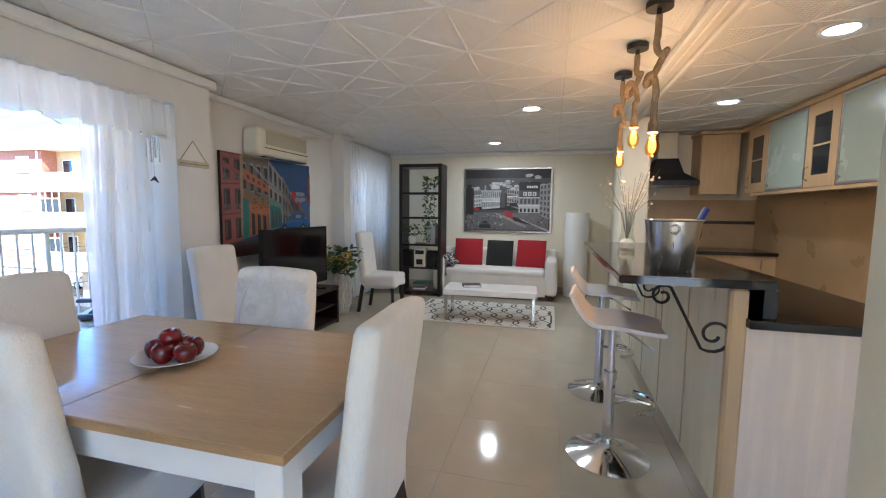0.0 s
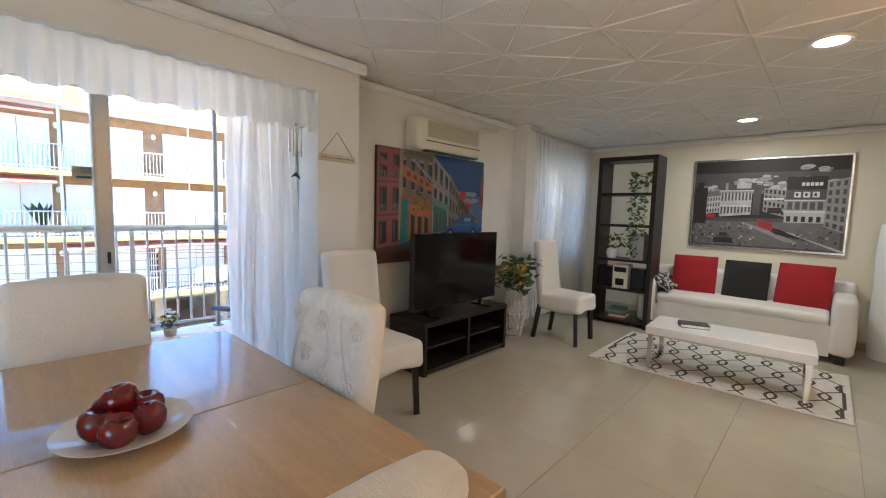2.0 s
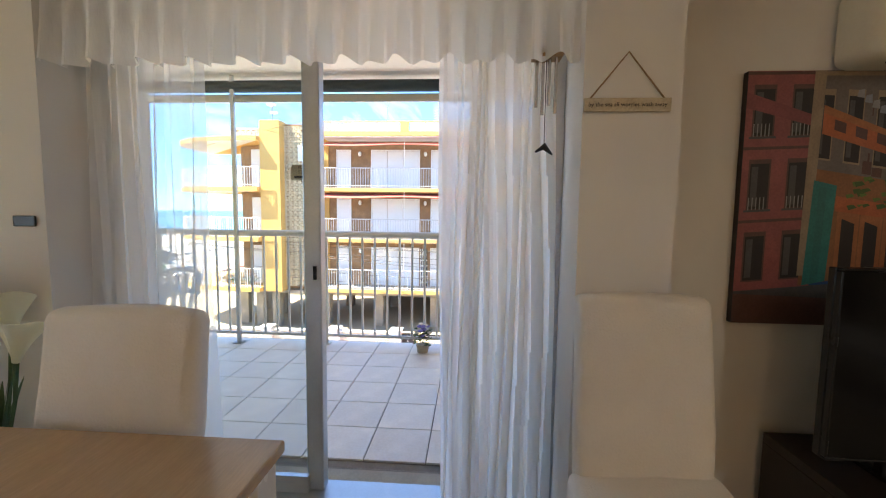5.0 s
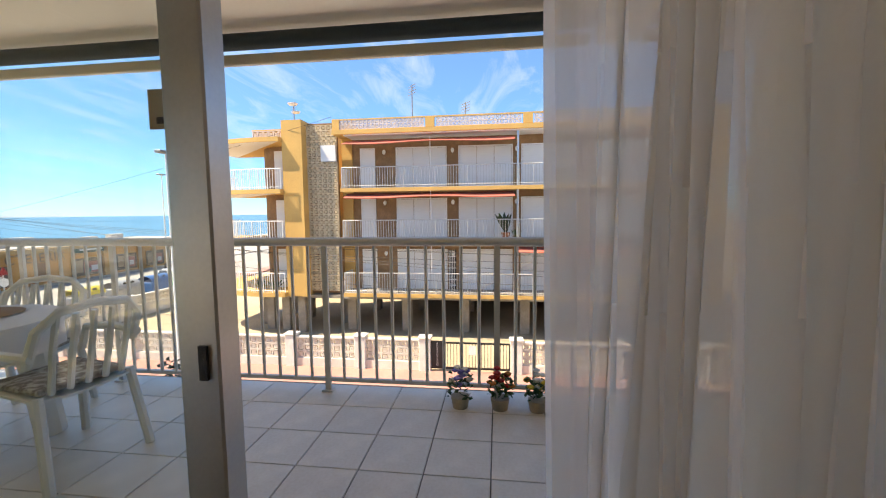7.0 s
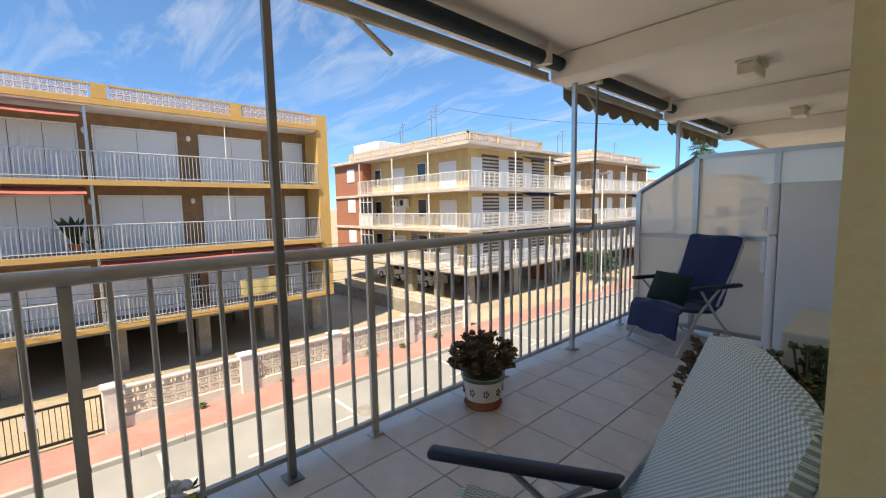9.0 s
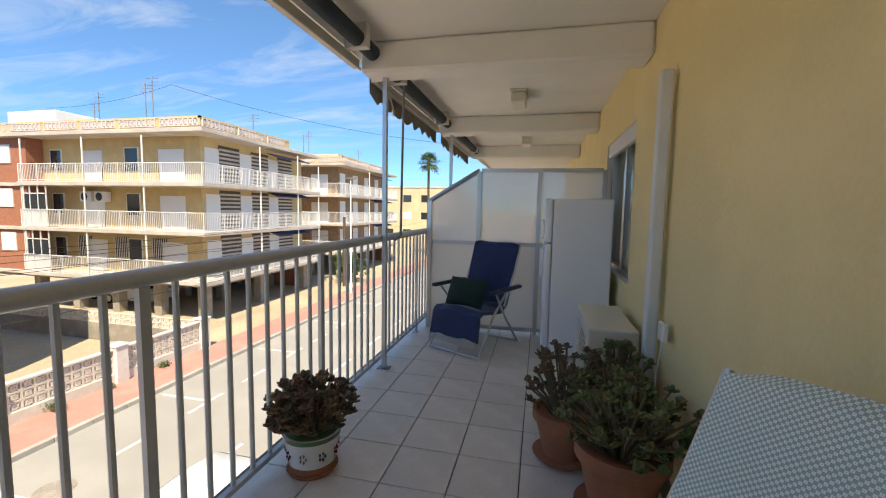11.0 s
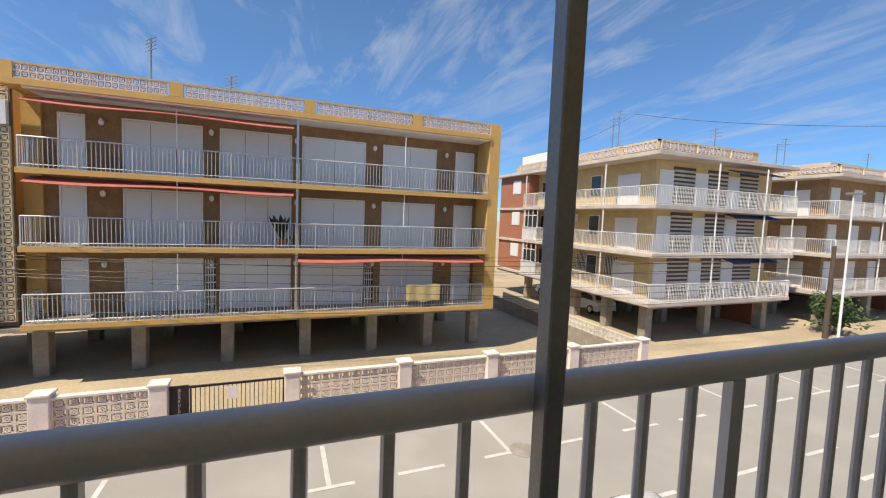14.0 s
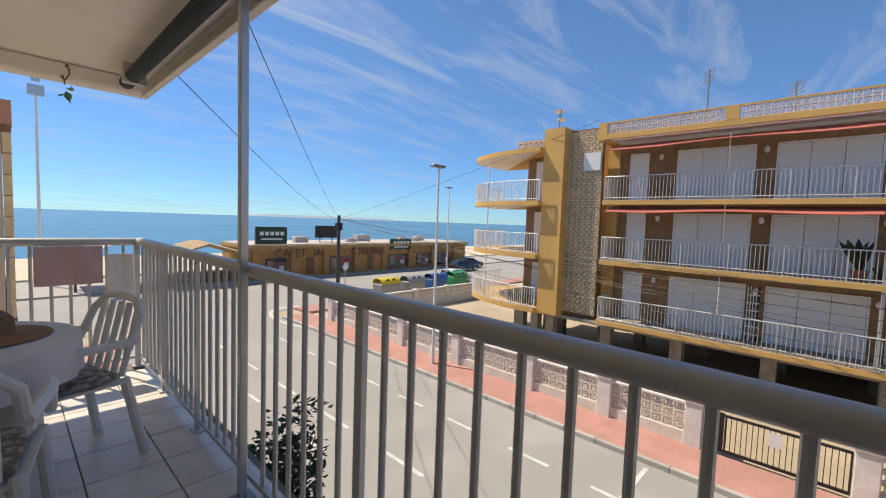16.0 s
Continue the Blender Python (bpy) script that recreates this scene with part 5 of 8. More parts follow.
part("vase", lathe([(0.06, 0), (0.062, 0.05), (0.042, 0.12), (0.05, 0.27), (0.047, 0.27), (0.038, 0.12), (0.056, 0.05), (0, 0.01)], 24), GLASS, fv, smooth=True)
part("pebbles", lathe([(0.05, 0.012), (0.055, 0.05), (0.03, 0.075), (0, 0.08)], 16), CHINA, fv)
bm, bf = bmesh.new(), bmesh.new()
rng = random.Random(4)
for i in range(18):
    a, r, h = rng.uniform(0, 6.28), rng.uniform(0.04, 0.26), rng.uniform(0.38, 0.62)
    tip = (r * math.cos(a), r * math.sin(a), h)
    tube([(0, 0, 0.06), (0.25 * tip[0], 0.25 * tip[1], 0.28), tip], [0.003, 0.002, 0.0015], 4, bm)
    for k in range(4):
        s = rng.uniform(0.55, 1.02)
        c = Vector((tip[0] * s, tip[1] * s, 0.1 + (h - 0.1) * s)) + Vector([rng.uniform(-0.02, 0.02) for _ in range(3)])
        bmesh.ops.create_icosphere(bf, subdivisions=1, radius=rng.uniform(0.005, 0.016 if k < 1 else 0.009), matrix=Matrix.Translation(c))
part("twig_spray", bm, STEM, fv)
part("blossom", bf, PETAL, fv)
jug = thing("white_canister", "white canister on the bar", "canister", (0.92, 3.75, 1.06))
part("body", lathe([(0.05, 0), (0.055, 0.02), (0.055, 0.16), (0.045, 0.18), (0, 0.185)], 20), CHINA, jug, smooth=True)


# ---- pendant lamps on knotted rope ----
def pendant(y, z, seed):
    p = thing("pendant_lamp", "bare filament bulb on a knotted rope pendant", "lamp", (0.6, y, H), group="rope pendants")
    part("ceiling_rose", rods(((0, 0, -0.03), (0, 0, 0.0), 0.06), ((0, 0, -0.07), (0, 0, -0.03), 0.012), n=20), BLACKMETAL, p, smooth=True)
    pts = []
    L = H - z - 0.1
    for k in range(90):
        t = k / 89
        w = math.exp(-((t - 0.5) / 0.16) ** 2)
        loop = 17 * t + seed
        pts.append((0.055 * w * math.sin(loop), 0.05 * w * math.cos(1.35 * loop), -0.06 - t * (L - 0.06) + 0.055 * w * math.sin(1.7 * loop)))
    part("rope", tube(pts, 0.016, 8), ROPE, p, smooth=True)
    part("socket", lathe([(0.012, -L + 0.01), (0.024, -L - 0.02), (0.024, -L - 0.06), (0.0, -L - 0.061)], 14), ROPE, p, smooth=True)
    part("bulb", lathe([(0.014, -L - 0.062), (0.018, -L - 0.08), (0.034, -L - 0.125), (0.03, -L - 0.155), (0.012, -L - 0.175), (0, -L - 0.178)], 18), glass("bulb_glass_%d" % seed, (1, 0.72, 0.35)), p, smooth=True).visible_shadow = False
    part("filament", lathe([(0.006, -L - 0.078), (0.014, -L - 0.095), (0.019, -L - 0.125), (0.014, -L - 0.148), (0.004, -L - 0.158)], 12), BULB, p, smooth=True)
    lamp = bpy.data.lights.new("pendant_light", "POINT")
    lamp.energy, lamp.color, lamp.shadow_soft_size = 1.1, (1.0, 0.52, 0.2), 0.03
    new("pendant_light", lamp).location = (0.6, y, z + 0.02)


pendant(3.23, 1.68, 1)
pendant(3.75, 1.8, 2)
pendant(4.27, 1.73, 3)


def downlight(x, y, watts):
    d = thing("downlight", "round white recessed ceiling light, switched on", "lamp", (x, y, H), group="ceiling downlights")
    part("trim_ring", lathe([(0.075, -0.004), (0.1, -0.012), (0.112, -0.002), (0.112, 0.004), (0.075, 0.004)], 28), WHITE, d, smooth=True)
    part("diffuser", lathe([(0.074, -0.006), (0.0, -0.005)], 24), LAMPGLOW, d)
    lamp = bpy.data.lights.new("downlight_lamp", "AREA")
    lamp.shape, lamp.size, lamp.energy, lamp.color = "DISK", 0.15, watts, (1.0, 0.96, 0.9)
    new("downlight_lamp", lamp).location = (x, y, H - 0.02)


for x, y, w in ((-0.08, 5.18, 1.1), (-0.69, 7.15, 1.1), (1.6, 3.76, 0.35), (1.62, 5.3, 0.35)):
    downlight(x, y, w)

# ---- kitchen cabinets ----
def wall_cabinet(y0, y1, kind):
    c = thing("wall_cabinet", "pale birch kitchen wall cabinet with %s" % ("frosted green glass door" if kind else "small glazed door"), "cabinet", (2.25, 0, 1.56), group="wall cabinets")
    part("body", boxes((0.02, y0 + 0.002, 0, 0.345, y1 - 0.002, 0.7)), BIRCH, c)
    m = 0.02 if kind else 0.1
    d = part("door", boxes((-0.002, y0 + 0.004, 0.004, 0.018, y0 + m, 0.696), (-0.002, y1 - m, 0.004, 0.018, y1 - 0.004, 0.696), (-0.002, y0 + m, 0.004, 0.018, y1 - m, 0.004 + m), (-0.002, y0 + m, 0.696 - m, 0.018, y1 - m, 0.696)), ALU if kind else BIRCH, c)
    part("pane", boxes((0.004, y0 + m, 0.004 + m, 0.01, y1 - m, 0.696 - m)), FROST if kind else DARKGLASS, d)
    if not kind:
        part("shelf_edge", boxes((0.0, y0 + m, 0.34, 0.0035, y1 - m, 0.355)), BIRCH, d, "shelf seen through the glass")
        part("cornice_bead", boxes((-0.012, y0 + 0.004, 0.701, 0.02, y1 - 0.004, 0.715)), BIRCH, c)
    part("handle", tube([(-0.003, y1 - 0.06, 0.06), (-0.03, y1 - 0.06, 0.08), (-0.03, y1 - 0.06, 0.16), (-0.003, y1 - 0.06, 0.18)], 0.006, 6), STEEL, d)


for y0, y1, k in ((3.3, 4.12, 1), (4.12, 4.9, 1), (4.9, 5.33, 0), (5.33, 6.0, 1), (6.0, 6.45, 0)):
    wall_cabinet(y0, y1, k)
c = thing("wall_cabinet", "pale birch corner wall cabinet beside the cooker hood", "cabinet", (1.84, 6.65, 1.56), group="wall cabinets")
part("body", boxes((0, 0.02, 0, 0.405, 0.345, 0.7)), BIRCH, c)
part("door", boxes((0.004, 0, 0.004, 0.4, 0.018, 0.696)), BIRCH, c)
part("cornice", boxes((-0.02, -0.02, 0.705, 0.405, 0.345, 0.74)), BIRCH, c)
solid("cabinet_cornice", boxes((2.23, 3.3, 2.262, 2.6, 6.64, 2.3)), BIRCH, "birch cornice on the wall cabinets", "cornice")
solid("cabinet_light_rail", boxes((2.24, 3.3, 1.53, 2.28, 6.3, 1.558)), BIRCH, "birch pelmet below the wall cabinets", "pelmet")
hd = thing("cooker_hood", "black pyramid cooker hood under a beige flue casing", "hood", (1.5, 6.75, 1.66))
part("rim", boxes((-0.3, -0.26, 0, 0.3, 0.24, 0.06), bevel=0.004), BLACKMETAL, hd)
bm = bmesh.new()
lo = [bm.verts.new(p) for p in ((-0.29, -0.25, 0.061), (0.29, -0.25, 0.061), (0.29, 0.24, 0.061), (-0.29, 0.24, 0.061))]
mi = [bm.verts.new(p) for p in ((-0.17, -0.1, 0.16), (0.17, -0.1, 0.16), (0.17, 0.24, 0.16), (-0.17, 0.24, 0.16))]
hi = [bm.verts.new(p) for p in ((-0.12, -0.02, 0.34), (0.12, -0.02, 0.34), (0.12, 0.24, 0.34), (-0.12, 0.24, 0.34))]
for a, b in ((lo, mi), (mi, hi)):
    for k in range(4):
        bm.faces.new((a[k], a[(k + 1) % 4], b[(k + 1) % 4], b[k]))
bm.faces.new(lo)
bm.faces.new(hi)
part("canopy", bm, BLACKMETAL, hd)
part("chimney", boxes((-0.11, -0.01, 0.341, 0.11, 0.24, 0.655), bevel=0.004), CREAM, hd, "beige flue casing")
part("light_strip", boxes((-0.2, -0.2, -0.006, 0.2, -0.15, 0.0)), STEEL, hd)
ku = thing("base_cabinet", "birch base cabinet under the end worktop", "cabinet", (1.22, 6.4, 0))
part("body", boxes((0, 0.02, 0.1, 1.37, 0.59, 0.86)), BIRCH, ku)
for i in range(3):
    d = part("door", boxes((0.005 + i * 0.456, 0, 0.11, 0.451 + i * 0.456, 0.018, 0.85)), BIRCH, ku)
    part("handle", rods(((0.3 + i * 0.456, -0.02, 0.7), (0.3 + i * 0.456, -0.02, 0.82), 0.006)), STEEL, d)
solid("end_worktop", boxes((1.21, 6.36, 0.861, 2.6, 7.0, 0.9), bevel=0.004), GRANITE, "polished black granite worktop", "worktop")
tp = thing("tap", "curved chrome kitchen tap at the sink", "tap", (1.85, 6.9, 0.9))
part("spout", tube([(0, 0, 0), (0, 0, 0.2), (0.03, -0.05, 0.27), (0.05, -0.12, 0.26), (0.06, -0.16, 0.2)], 0.013, 8), CHROME, tp, smooth=True)
part("base", rods(((0, 0, 0), (0, 0, 0.05), 0.025), n=14), CHROME, tp)
structure("backsplash", boxes((1.21, 6.985, 0.901, 2.59, 6.998, 1.5), (2.585, 3.2, 0.0, 2.598, 6.98, 1.55)), shade("beige_wall_tile", (0.46, 0.32, 0.17), 0.3, vary=0.12, scale=3), "beige kitchen wall tiles", "tiles")
structure("tile_border", boxes((1.21, 6.98, 1.2, 2.584, 6.984, 1.24)), P["dark"], "dark patterned tile border", "tiles")
dr = thing("display_door", "brown wooden glazed door in the side wall", "door", (1.06, 6.95, 0))
tagged(dr, kind="structure")
part("frame", boxes((-0.03, -0.45, 0, -0.001, -0.36, 2.05), (-0.03, 0.36, 0, -0.001, 0.45, 2.05), (-0.03, -0.36, 1.96, -0.001, 0.36, 2.05), (-0.025, -0.36, 0, -0.001, 0.36, 0.6)), COPPER, dr)
part("pane", boxes((-0.012, -0.36, 0.6, -0.001, 0.36, 1.96)), FROST, dr)

# ---- things on the balcony ----
NAVY = shade("navy_towelling", (0.014, 0.035, 0.12), 0.95, vary=0.25, scale=9, bump=0.8, fine=160, sheen=0.3)
NAVYPLASTIC = shade("navy_plastic", (0.01, 0.014, 0.035), 0.35, vary=0.1, scale=7)
BOTTLEGREEN = shade("dark_green_cushion", (0.008, 0.03, 0.022), 0.95, vary=0.2, scale=9, bump=0.6)
FRIDGE = shade("white_enamel", (0.84, 0.85, 0.87), 0.3, vary=0.03, scale=3, bump=0.06, fine=200)
TERRACOTTA = shade("terracotta", (0.42, 0.16, 0.08), 0.85, vary=0.2, scale=9)
SUCCULENT = shade("reddish_succulent", (0.22, 0.1, 0.065), 0.5, vary=0.4, second=(0.1, 0.08, 0.03), scale=14, ramp=(0.4, 0.65))
JADE = shade("jade_leaf", (0.13, 0.17, 0.05), 0.5, vary=0.3, second=(0.14, 0.07, 0.03), scale=10, ramp=(0.35, 0.6))
ROLL = shade("grey_blue_awning_roll", (0.03, 0.05, 0.065), 0.8, vary=0.2, scale=4)
AWNBAR = shade("cream_awning_bar", (0.72, 0.69, 0.62), 0.5, vary=0.1, scale=3)
SCALLOP = shade("dusty_scalloped_cloth", (0.32, 0.28, 0.22), 0.9, vary=0.2, scale=4)
RIBGLASS = cloth("ribbed_frosted_glass", (0.94, 0.95, 0.94), 0.3, 60)
GREYPANEL = cloth("grey_ribbed_panel", (0.88, 0.87, 0.85), 0.16, 60)
PLASTICWHITE = shade("white_garden_plastic", (0.75, 0.75, 0.73), 0.4, vary=0.05, scale=4)
TABLECLOTH = shade("white_tablecloth", (0.75, 0.75, 0.77), 0.9, vary=0.06, scale=6, bump=0.4)
STRAW = shade("straw", (0.36, 0.2, 0.09), 0.9, vary=0.25, scale=30, bump=0.8)
PINKTOWEL = shade("pink_towel", (0.6, 0.42, 0.42), 0.95, vary=0.1, scale=9, bump=0.6)


def diamond_cloth(name, a, b):
    """White cloth with rows of small green diamonds."""
    m = shade(name, a, 0.95, vary=0.05, bump=0.5, sheen=0.2)
    n, k = m.node_tree.nodes, m.node_tree.links
    p = n["Principled BSDF"]
    co, mp, vo, rp, mx = n.new("ShaderNodeTexCoord"), n.new("ShaderNodeMapping"), n.new("ShaderNodeTexVoronoi"), n.new("ShaderNodeValToRGB"), n.new("ShaderNodeMix")
    m2 = n.new("ShaderNodeMapping")
    mp.inputs["Rotation"].default_value = (radians(-113), 0.0, 0.0)
    m2.inputs["Rotation"].default_value = (0.0, 0.0, radians(45))
    m2.inputs["Scale"].default_value = (21, 21, 21)
    vo.voronoi_dimensions = "2D"
    vo.distance, vo.inputs["Randomness"].default_value = "MANHATTAN", 0.0
    rp.color_ramp.elements[0].position, rp.color_ramp.elements[1].position = 0.1, 0.16
    rp.color_ramp.elements[0].color = (0.3, 0.3, 0.3, 1)
    rp.color_ramp.elements.new(0.42).color = (1, 1, 1, 1)
    rp.color_ramp.elements.new(0.48).color = (0, 0, 0, 1)
    mx.data_type = "RGBA"
    mx.inputs[6].default_value, mx.inputs[7].default_value = (*a, 1), (*b, 1)
    k.new(co.outputs["Object"], mp.inputs["Vector"])
    k.new(mp.outputs["Vector"], m2.inputs["Vector"])
    k.new(m2.outputs["Vector"], vo.inputs["Vector"])
    k.new(vo.outputs["Distance"], rp.inputs["Fac"])
    k.new(rp.outputs["Color"], mx.inputs[0])
    k.new(mx.outputs[2], p.inputs["Base Color"])
    return m


GREENCOVER = diamond_cloth("green_diamond_cover", (0.36, 0.46, 0.43), (0.82, 0.86, 0.82))


def lounger(at, rz, cover, label, frame_mat, towel=False, back=-0.3, front=0.24, za=0.57):
    """A folding garden armchair, facing +y."""
    l = thing("garden_recliner", label, "chair", at, rz, group="folding recliners")
    def prof(v):
        pts = ((0.36, 0.16), (0.32, 0.38), (0.27, 0.43), (-0.1, 0.38), (-0.17, 0.42), (-0.28, 0.72), (-0.37, 0.98), (-0.4, 1.0), (-0.41, 0.9))
        f = v * (len(pts) - 1)
        i = min(int(f), len(pts) - 2)
        s = f - i
        return (pts[i][0] * (1 - s) + pts[i + 1][0] * s, pts[i][1] * (1 - s) + pts[i + 1][1] * s)
    if towel:
        f = lambda u, v: ((u - 0.5) * (0.52 + 0.06 * max(0, 0.3 - v)), prof(v)[0], prof(v)[1] + 0.008 * math.sin(9 * u + 14 * v) - 0.012 * (2 * u - 1) ** 4 + 0.012 * noise.noise((6 * u, 9 * v, 4.0)))
    else:
        g = lambda v: min(1.0, max(0.0, (v - 0.45) / 0.25))
        f = lambda u, v: ((u - 0.5) * (0.56 - 0.08 * g(v)) * (1 - 0.1 * max(0, v - 0.8) * 4 * (2 * u - 1) ** 2), prof(0.14 + v * 0.86)[0], prof(0.14 + v * 0.86)[1] - 0.07 * (2 * u - 1) ** 4 * max(0, v - 0.7) * 3.3 + 0.012 * math.sin(math.pi * u) * g(v) + 0.007 * noise.noise((5 * u, 8 * v, 2.0)))
    part("cover", sheet(f, 16, 48, 0.03), cover, l, smooth=True)
    for s in (-1, 1):
        part("armrest", soft(min(s * 0.3, s * 0.36), back, za, max(s * 0.3, s * 0.36), front, za + 0.035, 0.016, 2, 0.001), NAVYPLASTIC, l, smooth=True)
        part("leg", tube([(s * 0.28, 0.34, 0.012), (s * 0.28, 0.1, 0.35), (s * 0.31, -0.1, za + 0.005)], 0.011, 8), frame_mat, l, smooth=True)
        part("leg", tube([(s * 0.29, -0.36, 0.012), (s * 0.29, -0.1, 0.3), (s * 0.32, 0.14, za + 0.005)], 0.011, 8), frame_mat, l, smooth=True)
        part("back_tube", tube([(s * 0.265, -0.12, 0.4), (s * 0.265, -0.3, 0.72), (s * 0.26, -0.41, 0.97)], 0.011, 8), frame_mat, l, smooth=True)
    part("cross_tube", rods(((-0.28, 0.34, 0.014), (0.28, 0.34, 0.014), 0.011), n=8), frame_mat, l)
    part("cross_tube", rods(((-0.29, -0.36, 0.014), (0.29, -0.36, 0.014), 0.011), n=8), frame_mat, l)
    if towel:
        bm = bmesh.new()
        for i in range(46):
            x = -0.26 + i * 0.0115
            rod(bm, (x, 0.365, 0.16), (x + 0.004, 0.372, 0.1), 0.003, 4)
        tagged(part("fringe", bm, P["cloud"], l, "pale towel fringe"), kind="stuff")
    return l


lounger((-3.475, 3.68, 0), 120, GREENCOVER, "garden recliner with a green patterned cover and navy arms", ALU, back=-0.2, front=0.42, za=0.465)
lounger((-4.28, 7.06, 0), 155, NAVY, "reclined garden chair draped with a navy towel", ALU, True)
cu = cushion((-4.35, 6.97, 0.535), 0.4, BOTTLEGREEN, "dark green cushion on the navy recliner", 24, -25)
cu.scale = (1.05, 1.3, 0.7)
cu2 = cushion((-3.46, 3.66, 0.5), 0.36, BOTTLEGREEN, "dark green cushion on the patterned recliner", -62, 120)

fr = thing("refrigerator", "white two-door refrigerator standing on the balcony", "refrigerator", (-3.33, 7.14, 0))
part("body", boxes((-0.24, -0.27, 0.03, 0.26, 0.27, 1.44), bevel=0.012, seg=2), FRIDGE, fr)
part("freezer_door", boxes((-0.31, -0.27, 1.05, -0.245, 0.27, 1.44), bevel=0.02, seg=3), FRIDGE, fr, smooth=True)
part("main_door", boxes((-0.31, -0.27, 0.06, -0.245, 0.27, 1.04), bevel=0.02, seg=3), FRIDGE, fr, smooth=True)
for z0, z1 in ((1.08, 1.26), (0.74, 1.0)):
    part("handle", boxes((-0.345, -0.25, z0, -0.31, -0.21, z1), bevel=0.008), FRIDGE, fr)
for x in (-0.2, 0.2):
    for y in (-0.22, 0.22):
        part("foot", rods(((x, y, 0), (x, y, 0.03), 0.02)), BLACKPLASTIC, fr)

cd = thing("air_condenser", "cream outdoor air conditioning unit on the floor", "air conditioner", (-3.215, 6.12, 0))
part("housing", boxes((-0.15, -0.37, 0.04, 0.15, 0.37, 0.6), bevel=0.012, seg=2), ACPLASTIC, cd)
part("fan_well", rods(((-0.154, -0.08, 0.31), (-0.151, -0.08, 0.31), 0.21), n=28), BLACKPLASTIC, cd)
slat = mesh(boxes((-0.006, -0.24, -0.004, 0.0, 0.24, 0.004)), "grille_slat", ACPLASTIC)
for i in range(14):
    piece("grille_slat", slat, cd, (-0.156, -0.08, 0.1 + i * 0.033))
for y in (-0.3, 0.3):
    part("foot", boxes((-0.14, y - 0.03, 0, 0.14, y + 0.03, 0.04)), BLACKPLASTIC, cd)
solid("pipe_duct", boxes((-3.09, 5.52, 0.3, -3.032, 5.6, 2.08), bevel=0.006), PLASTICWHITE, "white plastic pipe duct running up the facade", "duct")
sk = thing("power_socket", "white outdoor socket with a hanging cable", "socket", (XO - 0.03, 5.35, 0.72))
part("box", boxes((-0.035, -0.04, -0.05, -0.001, 0.04, 0.05), bevel=0.008), PLASTICWHITE, sk)
part("cable", tube([(-0.02, 0, -0.05), (-0.03, 0.02, -0.2), (-0.03, 0.06, -0.42)], 0.005, 6), PLASTICWHITE, sk)

# privacy screen towards the neighbours
SY = 7.56
ps = thing("privacy_screen", "aluminium-framed frosted glass screen with a sloped corner", "screen", (0, SY, 0))
tagged(ps, kind="structure")
for x, h in ((-4.88, 1.43), (-4.33, 1.74), (-3.7, 1.75), (-3.06, 1.75)):
    part("upright", boxes((x - 0.022, -0.022, 0.0, x + 0.022, 0.022, h)), ALU, ps)
part("top_rail", boxes((-4.31, -0.02, 1.73, -3.08, 0.02, 1.77)), ALU, ps)
bm = rods(((-4.88, 0, 1.42), (-4.33, 0, 1.75), 0.026), n=4)
part("sloped_rail", bm, ALU, ps)
part("middle_rail", boxes((-4.86, -0.021, 0.95, -3.08, 0.021, 0.99)), ALU, ps)
part("bottom_rail", boxes((-4.86, -0.021, 0.03, -3.08, 0.021, 0.07)), ALU, ps)
for a, b in ((-4.858, -4.352), (-4.308, -3.722), (-3.678, -3.082)):
    part("panel", boxes((a, -0.006, 0.07, b, 0.006, 0.95)), GREYPANEL, ps, "grey ribbed lower panel")
    if a < -4.8:
        bm = bmesh.new()
        f = bm.faces.new([bm.verts.new((x, -0.004, z)) for x, z in ((a, 0.99), (b, 0.99), (b, 1.72), (a, 1.41))])
        ex = bmesh.ops.extrude_face_region(bm, geom=[f])
        bmesh.ops.translate(bm, vec=(0, 0.008, 0), verts=[v for v in ex["geom"] if isinstance(v, bmesh.types.BMVert)])
        part("pane", bm, RIBGLASS, ps)
    else:
        part("pane", boxes((a, -0.004, 0.99, b, 0.004, 1.73)), RIBGLASS, ps)


# ---- pot plants ----
def rosettes(n, spread, z0, z1, size, seed, material, parent, per=9):
    """A bush of fleshy leaf rosettes on short stems."""
    rng = random.Random(seed)
    bs_, bl = bmesh.new(), bmesh.new()
    for i in range(n):
        a, r = rng.uniform(0, 6.28), spread * math.sqrt(rng.random())
        h = z0 + (z1 - z0) * rng.uniform(0.25, 1) * (1 - 0.35 * (r / spread) ** 2)
        c = Vector((r * math.cos(a), r * math.sin(a), h))
        tube([(c.x * 0.15, c.y * 0.15, z0 * 0.8), (c.x * 0.6, c.y * 0.6, (z0 + h) / 2), c], 0.006, 4, bs_)
        for k in range(per):
            b, t = k * 2.4 + rng.random(), 0.35 + 1.3 * (k / per)
            d = Vector((math.cos(b) * math.sin(t), math.sin(b) * math.sin(t), math.cos(t)))
            s = size * rng.uniform(0.7, 1.15)
            m = Matrix.Translation(c + d * s * 0.9) @ d.to_track_quat("Y", "Z").to_matrix().to_4x4() @ Matrix.Diagonal((0.85, 1.0, 0.32, 1))
            bmesh.ops.create_icosphere(bl, subdivisions=1, radius=s, matrix=m)
    part("branching", bs_, STEM, parent)
    tagged(part("leaves", bl, material, parent, smooth=True), kind="stuff")


